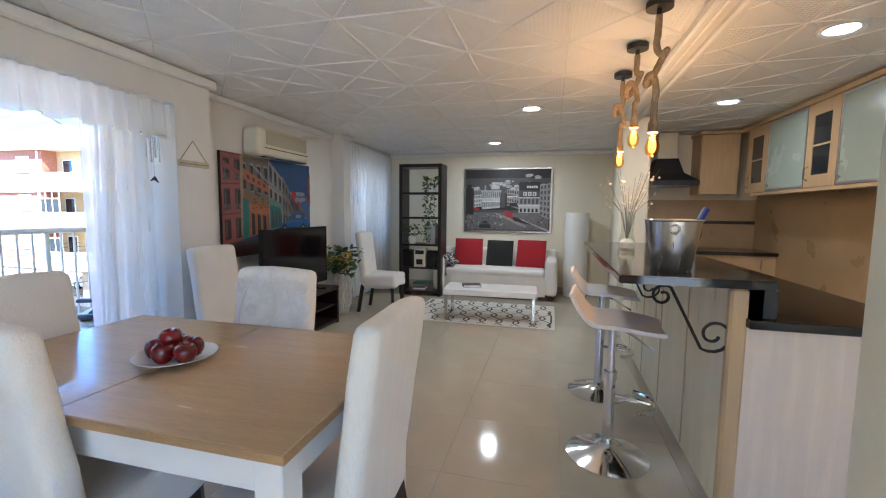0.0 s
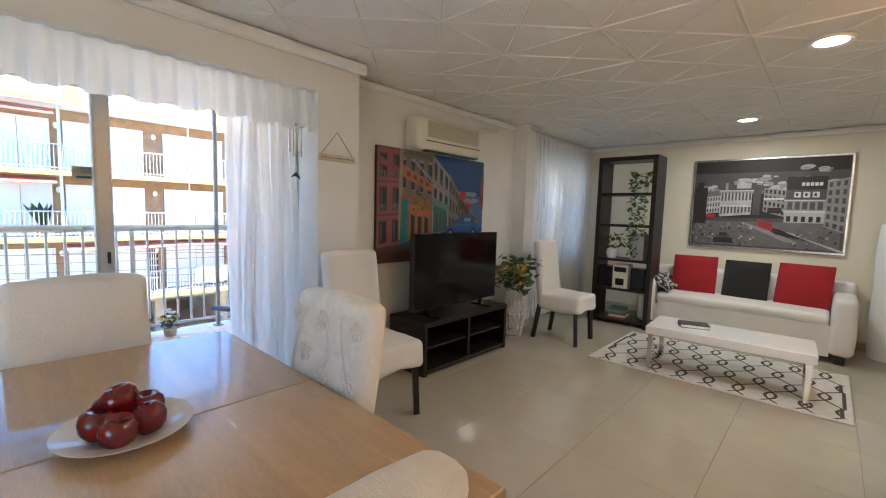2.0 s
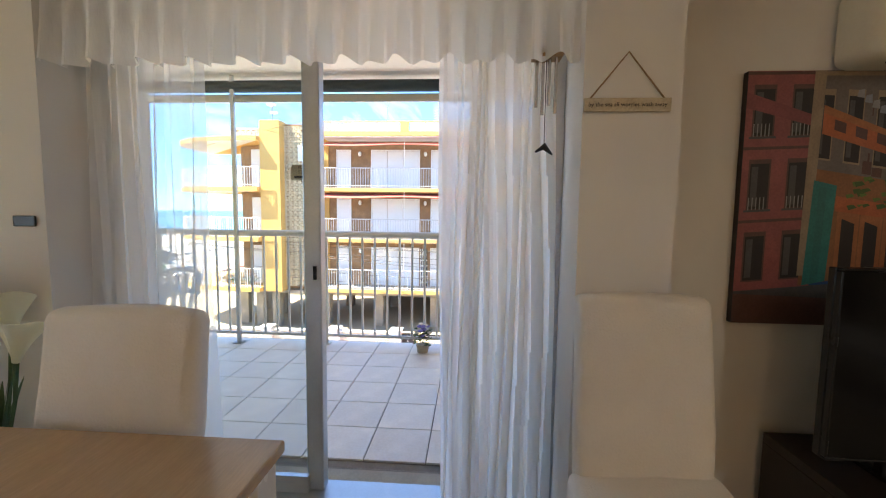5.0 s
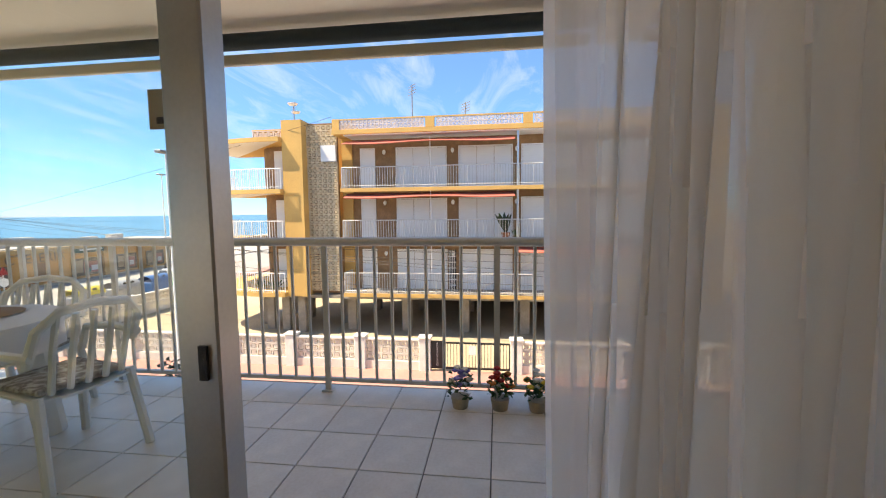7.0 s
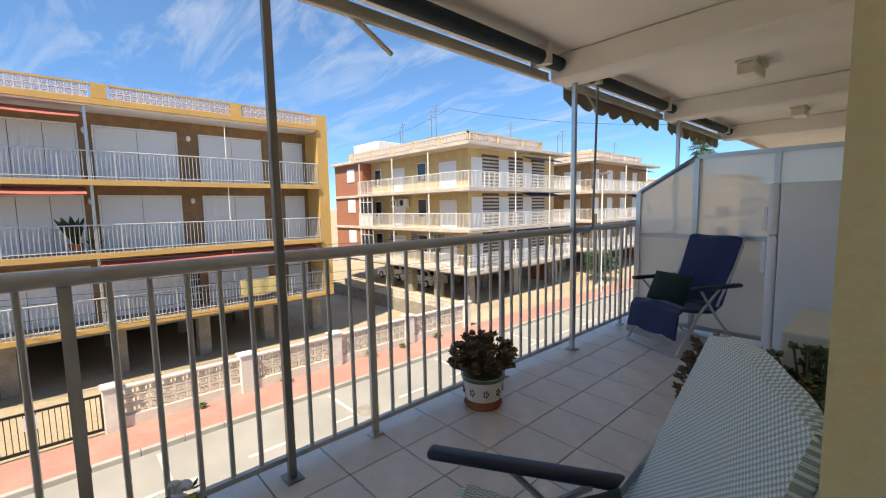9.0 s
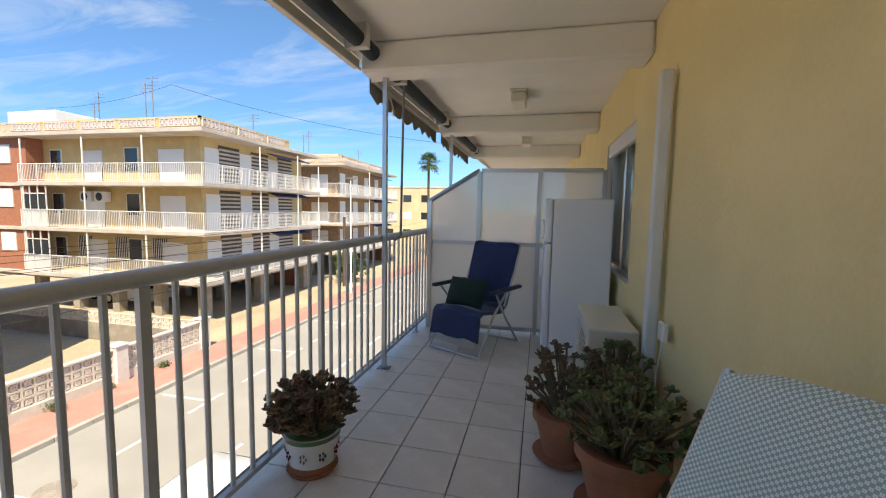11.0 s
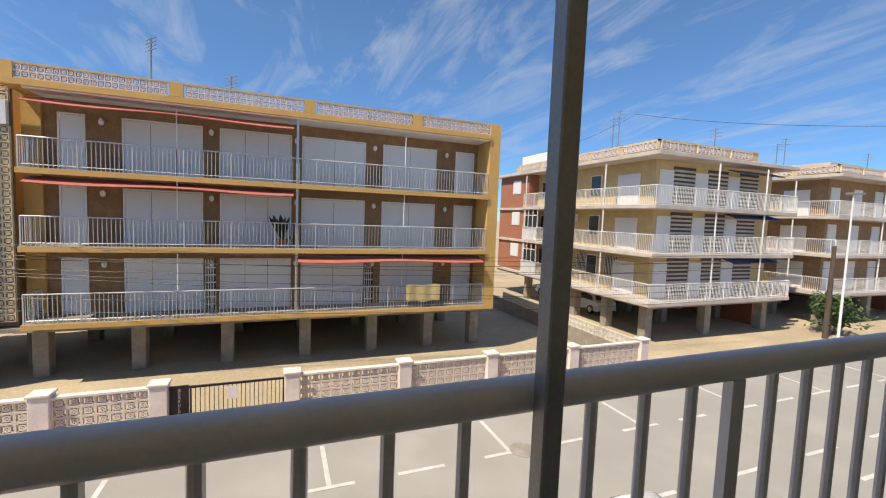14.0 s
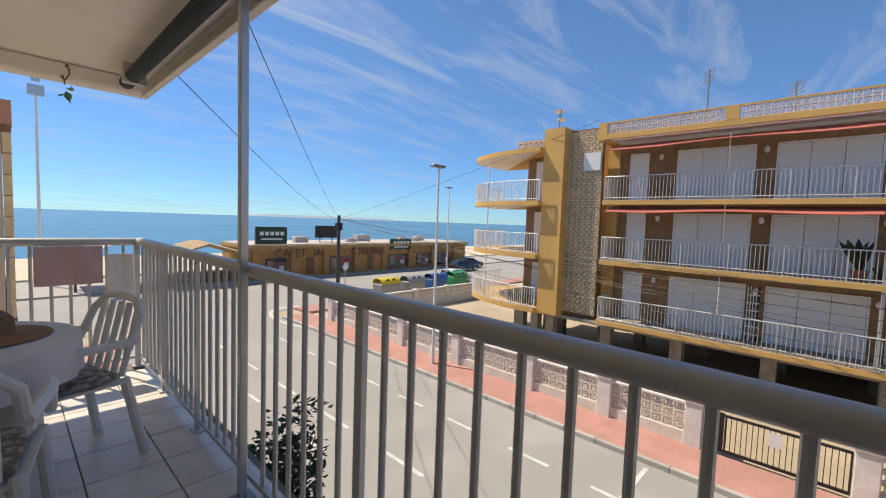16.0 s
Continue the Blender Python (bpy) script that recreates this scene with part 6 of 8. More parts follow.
jar = thing("painted_plant_pot", "white and red painted ceramic pot with a reddish succulent", "plant pot", (-4.77, 4.88, 0))
jar.scale = (0.88, 0.88, 0.85)
part("saucer", lathe([(0.13, 0), (0.145, 0.025), (0.13, 0.025)], 24), TERRACOTTA, jar, smooth=True)
part("pot", lathe([(0.1, 0.012), (0.125, 0.03), (0.155, 0.2), (0.165, 0.25), (0.15, 0.25), (0.14, 0.22), (0, 0.22)], 32), CHINA, jar, smooth=True)
part("base_band", lathe([(0.1262, 0.02), (0.1315, 0.065)], 32), TERRACOTTA, jar, smooth=True)
part("rim_band", lathe([(0.161, 0.222), (0.1668, 0.248)], 32), shade("green_glaze", (0.12, 0.2, 0.08), 0.3), jar, smooth=True)
for i in range(9):
    a = i * 0.7
    bm = bmesh.new()
    for k in range(5):
        q = k * 1.257
        bmesh.ops.create_icosphere(bm, subdivisions=1, radius=0.012, matrix=Matrix.Translation((0.149 * math.cos(a + 0.11 * math.cos(q)), 0.149 * math.sin(a + 0.11 * math.cos(q)), 0.14 + 0.02 * math.sin(q))) @ Matrix.Diagonal((0.5, 0.5, 1, 1)))
    part("painted_flower", bm, (REDCLOTH, P["ochre"], P["dark"])[i % 3], jar)
rosettes(165, 0.24, 0.25, 0.56, 0.024, 21, SUCCULENT, jar, 7)


def clay_pot(at, s, seed, material, n, label, spread=0.24, top=0.6):
    p = thing("clay_plant_pot", label, "plant pot", at, group="terracotta pots")
    part("saucer", lathe([(0.13 * s, 0), (0.16 * s, 0.03), (0.145 * s, 0.03)], 24), TERRACOTTA, p, smooth=True)
    part("pot", lathe([(0.1 * s, 0.015), (0.15 * s, 0.22 * s), (0.165 * s, 0.22 * s), (0.165 * s, 0.27 * s), (0.145 * s, 0.27 * s), (0.14 * s, 0.24 * s), (0, 0.24 * s)], 28), TERRACOTTA, p, smooth=True)
    rosettes(n, spread, 0.26 * s, top, 0.02, seed, material, p, 7)
    return p


clay_pot((-3.52, 5.3, 0), 1.0, 31, SUCCULENT, 70, "terracotta pot with a reddish jade succulent", 0.2, 0.66)
clay_pot((-3.3, 4.92, 0), 1.2, 32, JADE, 120, "large terracotta pot with a spreading jade plant", 0.3, 0.62)
clay_pot((-3.22, 5.55, 0), 1.0, 33, JADE, 60, "terracotta pot with a green jade plant by the wall", 0.2, 0.6)
BEIGEPOT = shade("beige_clay_pot", (0.45, 0.38, 0.29), 0.85, vary=0.15, scale=9)
for i, (y, m1, m2) in enumerate(((-0.22, shade("violet_petal", (0.25, 0.2, 0.5), 0.8), PETAL), (0.04, shade("scarlet_petal", (0.5, 0.03, 0.02), 0.8), shade("orange_petal", (0.6, 0.2, 0.03), 0.8)), (0.28, shade("pure_white_petal", (0.8, 0.8, 0.78), 0.8), shade("yellow_petal", (0.7, 0.5, 0.04), 0.8)))):
    f = thing("flower_bunch", ("violet and white", "red and orange", "white and yellow")[i] + " artificial flowers in a low beige pot", "flowers", (-4.8, 2.87 + y, 0.0), group="flower bunches")
    part("pot", lathe([(0.05, 0.0), (0.062, 0.075), (0.055, 0.075), (0.0, 0.07)], 16), BEIGEPOT, f, smooth=True)
    part("leaves", leaf_mass(75, 0.026, ((-0.075, 0.075), (-0.08, 0.08), (0.08, 0.21)), 40 + i), LEAF, f)
    rng = random.Random(50 + i)
    for j, m in enumerate((m1, m2)):
        bm = bmesh.new()
        for k in range(8 if j == 0 else 6):
            a, r = rng.uniform(0, 6.28), rng.uniform(0.01, 0.085)
            c = Vector((r * math.cos(a), r * math.sin(a), 0.14 + 0.13 * rng.random() * (1.2 - r * 8)))
            for q in range(6):
                d = Vector((math.cos(q * 1.05), math.sin(q * 1.05), 0.25 * (q % 2)))
                bmesh.ops.create_icosphere(bm, subdivisions=1, radius=0.015, matrix=Matrix.Translation(c + d * 0.011) @ Matrix.Diagonal((1, 1, 0.7, 1)))
        tagged(part("blossom", bm, m, f, smooth=True), kind="stuff")

# ---- awnings along the outer edge ----
def awning(y0, y1, scallop=False):
    a = thing("rolled_awning", "rolled-up grey-blue awning with cream front bar" if not scallop else "rolled awning with a dusty scalloped valance", "awning", (-4.98, 0, 0), group="awnings")
    part("roll", rods(((0.05, y0, 2.46), (0.05, y1, 2.46), 0.055), n=16), ROLL, a, smooth=True)
    part("front_bar", boxes((-0.1, y0, 2.35, -0.055, y1, 2.42), (-0.055, y0, 2.34, -0.04, y1, 2.36), bevel=0.004), AWNBAR, a)
    for y in (y0 + 0.25, y1 - 0.25):
        part("bracket", boxes((-0.04, y - 0.03, 2.4, 0.12, y + 0.03, 2.56)), AWNBAR, a)
        if y < (y0 + y1) / 2 and y0 > 0:
            part("folded_arm", tube([(-0.06, y, 2.4), (-0.1, y + 0.2, 2.33), (-0.14, y + 0.42, 2.24)], 0.016, 8), AWNBAR, a, smooth=True)
    if scallop:
        part("valance", sheet(lambda u, v: (-0.11 + 0.012 * math.sin(40 * u), y0 + (y1 - y0) * u, 2.4 - v * (0.13 + 0.06 * abs(math.sin(u * (y1 - y0) * 11)))), 90, 3, 0.004), SCALLOP, a)
    return a


awning(-1.85, 3.48)
awning(3.8, 6.04)
awning(6.36, 8.58, True)
awning(8.9, 11.15, True)
solid("awning_crank", rods(((-4.86, 6.55, 2.36), (-4.86, 6.5, 1.1), 0.011), ((-4.86, 6.5, 1.1), (-4.9, 6.45, 1.05), 0.011), n=8), DARKPOST, "thin steel awning crank rod", "crank")
solid("front_edge", boxes((-5.16, -2.22, 2.5, -5.122, 16, 2.82)), SOFFIT, "painted edge of the slab above", "slab edge", kind="structure")
for y in (7.65, 10.4):
    cl = thing("soffit_light", "boxy cream ceiling light under the soffit", "lamp", (-3.95, y, 2.56), group="soffit lights")
    part("base", boxes((-0.085, -0.2, -0.025, 0.085, 0.2, 0.0), bevel=0.004), AWNBAR, cl)
    part("diffuser", boxes((-0.075, -0.185, -0.125, 0.075, 0.185, -0.026), bevel=0.018, seg=2), ACPLASTIC, cl)

# ---- garden table and chairs at the south end ----
gt = thing("garden_table", "white plastic garden table under a white cloth", "table", (-3.95, 0.0, 0))
part("tabletop", lathe([(0.0, 0.69), (0.46, 0.69), (0.47, 0.7), (0.46, 0.715), (0.0, 0.715)], 32), PLASTICWHITE, gt)
part("tablecloth", sheet(lambda u, v: ((0.47 * min(1, v * 1.4) + 0.03 * max(0, v - 0.714) * math.sin(17 * 2 * math.pi * u)) * math.cos(2 * math.pi * u), (0.47 * min(1, v * 1.4) + 0.03 * max(0, v - 0.714) * math.sin(17 * 2 * math.pi * u)) * math.sin(2 * math.pi * u), 0.722 - 0.62 * max(0, v - 0.714)), 96, 14), TABLECLOTH, gt, smooth=True)
for a in range(4):
    q = a * math.pi / 2 + 0.8
    part("leg", rods(((0.3 * math.cos(q), 0.3 * math.sin(q), 0.69), (0.37 * math.cos(q), 0.37 * math.sin(q), 0.0), 0.075, ), n=8), PLASTICWHITE, gt, smooth=True)
ht = thing("straw_hat", "brown straw sun hat lying on the table", "hat", (-4.08, -0.05, 0.724))
part("brim", lathe([(0.24, 0.006), (0.12, 0.014), (0.11, 0.02)], 28), STRAW, ht, smooth=True)
part("crown", lathe([(0.11, 0.014), (0.1, 0.09), (0.07, 0.12), (0.0, 0.125)], 24), STRAW, ht, smooth=True)


def plastic_chair(at, rz):
    c = thing("garden_chair", "white plastic garden armchair with slatted back", "chair", at, rz, group="plastic garden chairs")
    part("seat", sheet(lambda u, v: ((u - 0.5) * 0.46, (v - 0.5) * 0.44, 0.43 - 0.02 * math.sin(math.pi * u) + 0.012 * v), 8, 8, 0.012), PLASTICWHITE, c, smooth=True)
    part("seat_pad", soft(-0.2, -0.19, 0.435, 0.2, 0.2, 0.465, 0.012, 2, 0.003), shade("floral_pad", (0.5, 0.47, 0.42), 0.9, vary=0.3, second=(0.2, 0.16, 0.13), scale=24, ramp=(0.45, 0.6)) if "floral_pad" not in bpy.data.materials else bpy.data.materials["floral_pad"], c, smooth=True)
    for i in range(5):
        x = -0.16 + i * 0.08
        part("back_slat", tube([(x, -0.21, 0.44), (x * 1.05, -0.26, 0.65), (x * 1.02, -0.3, 0.82)], 0.016, 6), PLASTICWHITE, c, smooth=True)
    part("back_rail", tube([(-0.24, -0.2, 0.6), (-0.23, -0.27, 0.76), (-0.15, -0.3, 0.84), (0, -0.31, 0.86), (0.15, -0.3, 0.84), (0.23, -0.27, 0.76), (0.24, -0.2, 0.6)], 0.022, 8), PLASTICWHITE, c, smooth=True)
    for s in (-1, 1):
        part("armrest", tube([(s * 0.24, -0.24, 0.64), (s * 0.27, 0.0, 0.65), (s * 0.25, 0.18, 0.63), (s * 0.24, 0.22, 0.5)], 0.022, 8), PLASTICWHITE, c, smooth=True)
        for y, d in ((0.2, 0.04), (-0.2, -0.08)):
            part("leg", rods(((s * 0.21, y, 0.44), (s * 0.24, y + d, 0.0), 0.024), n=8), PLASTICWHITE, c)
    return c


plastic_chair((-4.33, -0.08, 0), -72)
plastic_chair((-4.0, 0.62, 0), 170)
hg = solid("hanging_towel", sheet(lambda u, v: (-4.3 - 0.4 * u, -1.5 + 0.012 * math.sin(12 * u), 1.05 - 0.3 * v), 20, 6, 0.006), PINKTOWEL, "pale pink towel drying on the rail", "towel", smooth=True)
hg = solid("hanging_cloth", sheet(lambda u, v: (-4.72 - 0.18 * u, -1.5 + 0.01 * math.sin(9 * u), 0.98 - 0.36 * v), 10, 6, 0.006), TABLECLOTH, "beige cloth drying on the rail", "towel", smooth=True)
hg = thing("hanging_mobile", "hanging wire mobile with green ornaments", "mobile", (-4.5, -1.45, 2.4))
part("wire", tube([(0.02 * math.sin(k * 1.6), 0.28 - 0.09 * k, -0.06 - 0.04 * math.cos(k * 1.6)) for k in range(8)], 0.005, 5), BLACKMETAL, hg)
part("ornament", leaf_mass(5, 0.05, ((-0.04, 0.04), (-0.2, 0.1), (-0.22, -0.12)), 71), shade("green_ornament", (0.05, 0.3, 0.12), 0.4), hg)

# ---- outdoors: ground, road, sea ----
G = -5.0
SEA = shade("sea_water", (0.03, 0.14, 0.2), 0.22, vary=0.25, scale=0.03, bump=1.0, fine=0.9, spec=0.6, stretch=(0.35, 1, 1))
RED = shade("red_awning_cloth", (0.5, 0.14, 0.1), 0.85, vary=0.15, scale=3)
PALEYELLOW = shade("pale_yellow_brick", (0.62, 0.47, 0.24), 0.85, vary=0.12, scale=2, bump=0.5, fine=16)
BRICK = shade("red_brick", (0.42, 0.17, 0.1), 0.85, vary=0.2, scale=4, bump=0.6, fine=14, stretch=(1, 1, 3))
STAINED = shade("stained_white_slab", (0.6, 0.54, 0.48), 0.85, vary=0.2, scale=0.9, bump=0.3)
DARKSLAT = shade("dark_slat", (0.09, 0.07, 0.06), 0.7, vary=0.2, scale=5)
WOODPOLE = shade("weathered_pole", (0.12, 0.09, 0.07), 0.9, vary=0.25, scale=4)
structure("ground", boxes((-4000, -46, G - 1.5, 4000, 4500, G - 0.02)), SANDY, "sandy ground that reaches the horizon", "ground")
structure("beach", sheet(lambda u, v: (-900 + 1800 * u, -46 - 40 * v, G - 0.02 - 1.6 * v), 6, 6, 0.3), BEACH, "pale beach sand sloping to the sea", "beach")
structure("sea", boxes((-4500, -4600, G - 3, 4500, -76, G - 1.25)), SEA, "blue-green sea with small glinting waves", "water")
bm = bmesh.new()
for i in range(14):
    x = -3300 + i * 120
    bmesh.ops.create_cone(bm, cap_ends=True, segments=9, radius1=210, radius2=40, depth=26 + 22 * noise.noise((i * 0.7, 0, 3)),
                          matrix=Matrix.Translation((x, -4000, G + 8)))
# distance haze is mixed into the hills' blue-grey base colour
structure("backdrop_headland", bm, shade("haze_tinted_hill", (0.3, 0.38, 0.45), 1.0), "hazy far headland across the bay", "backdrop")
road = structure("road", boxes((-15.95, -37, G - 0.02, -7.6, 300, G), (-120, -37, G - 0.02, -15.95, -24, G), (-7.6, -37, G - 0.02, 60, -24, G)), ASPHALT,
                 "sun-bleached grey asphalt road with parking bays", "road")
pave = structure("pavement", boxes((-17.75, -22, G - 0.02, -16.1, 120, G + 0.13), (-7.5, -22, G - 0.02, -5.0, 120, G + 0.13), (-60, -24, G - 0.02, -17.75, -22.2, G + 0.13)), REDPAVE, "red paved footpath", "pavement")
structure("promenade", boxes((-90, -46, G - 0.02, 40, -37.15, G + 0.12)), KERB, "grey promenade paving", "pavement")
kerb_me = mesh(boxes((-0.075, 0.005, -0.02, 0.075, 0.995, 0.15), bevel=0.015), "kerb_stone", KERB)
for i in range(62):
    piece("kerb_stone", kerb_me, pave, (-16.025, -22 + i, G))
bm = bmesh.new()
for x, y0, step, ln in ((-13.9, -18, 2.4, 1.25), (-11.2, -19, 3.3, 1.5), (-10.0, -12, 4.2, 0.9)):
    y = y0
    while y < 60:
        box(bm, x - 0.06, y, G + 0.002, x + 0.06, y + ln, G + 0.006)
        y += step
y = -0.5
while y < 50:
    box(bm, -15.75, y - 0.06, G + 0.002, -13.97, y + 0.06, G + 0.007)
    box(bm, -13.96, y - 0.5, G + 0.002, -13.84, y + 0.6, G + 0.0075)
    y += 4.85
for a in range(24):
    u, w = 2 * math.pi * a / 24, 2 * math.pi * (a + 1) / 24
    vs = [bm.verts.new((-17.5 + r * math.cos(q), -21.5 + r * 1.7 * math.sin(q), G + 0.005)) for q in (u, w) for r in (1.9, 2.1)]
    bm.faces.new((vs[0], vs[1], vs[3], vs[2]))
solid("road_marking", bm, MARK, "worn white road paint lines and parking bay corners", "road marking", kind="structure")
solid("manhole_cover", lathe([(0.38, 0), (0.38, 0.006), (0.3, 0.01)], 20), CONCRETE, "round iron manhole cover in the road", "manhole cover", at=(-13.9, 9.6, G + 0.002))

# ---- pierced blocks ----
def lattice_mesh(name, w, h, d, material):
    """One pierced ornamental block, w wide (y), h high, d deep (x), with a ring and a cross."""
    bm = bmesh.new()
    t = w * 0.08
    for c in ((-w / 2, -h / 2, w / 2, -h / 2 + t), (-w / 2, h / 2 - t, w / 2, h / 2), (-w / 2, -h / 2 + t, -w / 2 + t, h / 2 - t), (w / 2 - t, -h / 2 + t, w / 2, h / 2 - t)):
        box(bm, -d / 2, c[0], c[1], d / 2, c[2], c[3])
    for s in (1, -1):
        m = Matrix.Rotation(s * math.atan2(h, w), 4, "X")
        g = bmesh.ops.create_cube(bm, size=1, matrix=m @ Matrix.Diagonal((d * 0.8, math.hypot(w, h) * 0.94, t * 1.1, 1)))
    ri, ro = w * 0.16, w * 0.27
    rg = [[bm.verts.new((x, r * math.cos(a * math.pi / 4), r * math.sin(a * math.pi / 4))) for a in range(8)] for x, r in ((-d * 0.45, ri), (-d * 0.45, ro), (d * 0.45, ro), (d * 0.45, ri))]
    for i in range(4):
        for a in range(8):
            bm.faces.new((rg[i][a], rg[i][(a + 1) % 8], rg[(i + 1) % 4][(a + 1) % 8], rg[(i + 1) % 4][a]))
    return mesh(bm, name, material)


PALEBLOCK = shade("weathered_white_block", (0.76, 0.7, 0.61), 0.9, vary=0.15, scale=2, bump=0.3)
LAT_WALL = lattice_mesh("lattice_block", 0.3, 0.25, 0.1, PALEBLOCK)
LAT_ROOF = lattice_mesh("lattice_block", 0.3, 0.3, 0.1, PINKBLOCK)
LAT_PARAPET = lattice_mesh("lattice_block", 0.2, 0.22, 0.1, PINKBLOCK)
LAT_STAIR = lattice_mesh("lattice_block", 0.264, 0.264, 0.12, BEIGEBLOCK)
LAT_SCREEN = lattice_mesh("lattice_block", 0.37, 0.37, 0.14, BEIGEBLOCK)

WHITEWASH = shade("stained_whitewash", (0.78, 0.74, 0.68), 0.9, vary=0.16, scale=2.5, bump=0.4, fine=24)

# ---- garden wall along the far pavement ----
gw = thing("garden_wall", "low pale wall with pierced ornamental blocks and white pillars", "wall", (-17.85, 0, G))
WP = [-19.3, -16.2, -12.8, -9.1, -5.4, -2.5, 0.1, 3.62, 7.25, 10.6, 14.3, 18.05]
for p in WP:
    part("pillar", boxes((-0.2, p - 0.22, 0, 0.2, p + 0.22, 1.4), (-0.24, p - 0.26, 1.4, 0.24, p + 0.26, 1.47), bevel=0.015), WHITEWASH, gw)
for a, b in zip(WP, WP[1:]):
    if a == 0.1:
        continue
    part("plinth", boxes((-0.1, a + 0.22, 0, 0.1, b - 0.22, 0.46)), PALEBLOCK, gw)
    part("coping", boxes((-0.1, a + 0.22, 1.285, 0.1, b - 0.22, 1.34)), WHITEWASH, gw)
    n = int((b - a - 0.44) / 0.3)
    w = (b - a - 0.44) / n
    for i in range(n):
        for r in range(3):
            piece("lattice_block", LAT_WALL, gw, (0, a + 0.22 + (i + 0.5) * w, 0.597 + 0.275 * r), 0, (1, w / 0.3, 1.08))
gate = thing("driveway_gate", "black iron driveway gate with a dark name board", "gate", (-17.85, 0.28, G + 0.12))
gate.scale = (1, 0.9, 1.2)
part("gate_frame", boxes((-0.03, 0.03, 0.06, 0.03, 3.45, 0.12), (-0.03, 0.03, 0.9, 0.03, 3.45, 0.95), (-0.03, 0.62, 0.12, 0.03, 0.67, 0.9), (-0.03, 3.4, 0.12, 0.03, 3.45, 0.9)), BLACKMETAL, gate)
gb = mesh(boxes((-0.01, -0.01, 0.12, 0.01, 0.01, 0.9)), "gate_bar", BLACKMETAL)
for i in range(20):
    piece("gate_bar", gb, gate, (0, 0.78 + i * 0.133, 0))
part("name_board", boxes((-0.02, 0.06, 0.1, 0.02, 0.6, 0.98)), BLACKMETAL, gate, "dark board with white stacked letters")
part("notice", boxes((0.032, 1.7, 0.55, 0.04, 2.0, 0.85)), WHITE, gate, "small white no-parking notice")


def writing(text, size, material, parent, at, rot, name="lettering", spacing=1.0):
    cu = bpy.data.curves.new(name, "FONT")
    cu.body, cu.size, cu.align_x, cu.align_y, cu.extrude, cu.space_character = text, size, "CENTER", "CENTER", 0.004, spacing
    cu.materials.append(material)
    ob = new(name, cu)
    ob.parent, ob.location, ob.rotation_euler = parent, at, [radians(a) for a in rot]
    return ob


for i, ch in enumerate("ACAPULCO"):
    writing(ch, 0.12, WHITE, gate, (0.026, 0.33, 0.9 - i * 0.1), (90, 0, 90))
part("side_wall", boxes((-14, -19.4, 0, -0.2, -19.2, 0.7), (-14, -19.4, 1.25, -0.2, -19.2, 1.34)), WHITEWASH, gw)
for x in (-3.4, -6.8, -10.2, -13.6):
    part("pillar", boxes((x - 0.2, -19.46, 0, x + 0.2, -19.14, 1.4), bevel=0.015), WHITEWASH, gw)
for i in range(45):
    for r in range(2):
        piece("lattice_block", LAT_WALL, gw, (-0.4 - i * 0.3, -19.3, 0.85 + 0.26 * r), 90)
part("side_wall", boxes((-26, 17.95, 0, -0.2, 18.15, 0.8)), CONCRETE, gw)
for i in range(40):
    piece("lattice_block", LAT_WALL, gw, (-0.4 - i * 0.3, 18.05, 0.93), 90)
    piece("lattice_block", LAT_WALL, gw, (-0.4 - i * 0.3, 18.05, 1.18), 90)


def fence_rail(parent, pts, z, material, h=1.0, step=0.13):
    """A balcony fence along pts (x, y): top rail, bottom rail and thin bars."""
    P = [Vector((x, y, z)) for x, y in pts]
    part("top_rail", tube([p + Vector((0, 0, h)) for p in P], 0.025, 6), material, parent)
    bm = tube([p + Vector((0, 0, 0.1)) for p in P], 0.015, 4)
    for a, b in zip(P, P[1:]):
        n = max(1, round((b - a).length / step))
        for i in range(n):
            q = a + (b - a) * (i / n)
            r = 0.02 if i % 12 == 0 else 0.009
            box(bm, q.x - r, q.y - r, z, q.x + r, q.y + r, z + h)
    tagged(part("fence_infill", bm, material, parent), kind="stuff")


# ---- the ochre apartment house across the road ----
F, W = -22.2, -23.5
LV = [-2.72, -0.08, 2.52]
ROOF = 5.12
ah = thing("apartment_house", "ochre three-storey apartment house on concrete piers with long balconies", "house", (0, 0, 0))
part("wall", boxes((W - 8, -4.619, -2.95, W, 12.399, ROOF)), BROWNWALL, ah, "brown brick facade behind the balconies")
part("side_wall", boxes((W - 8, -5.16, -2.95, W + 0.12, -4.62, ROOF + 0.74)), OCHRE, ah)
part("side_wall", boxes((W - 8, 12.4, -2.95, F + 0.02, 12.94, ROOF + 0.74)), OCHRE, ah)
part("roof_slab", boxes((W - 8, -4.619, ROOF, W + 0.121, 12.399, ROOF + 0.2), (W + 0.122, -5.16, ROOF, F + 0.1, 12.399, ROOF + 0.2)), OCHRE, ah)
part("roof_soffit", boxes((W + 0.002, -4.6, ROOF - 0.06, F - 0.02, 12.38, ROOF - 0.002)), WHITE, ah)
par = part("parapet", boxes((F - 0.12, -4.8, ROOF + 0.2, F, 12.4, ROOF + 0.24), (F - 0.12, -4.8, ROOF + 0.68, F, 12.4, ROOF + 0.74), (F - 0.12, -5.16, ROOF + 0.2, F + 0.02, -4.801, ROOF + 0.74),
           *[(F - 0.12, y - 0.22, ROOF + 0.24, F + 0.02, y + 0.22, ROOF + 0.68) for y in (-0.3, 4.3, 8.8)]), OCHRE, ah)
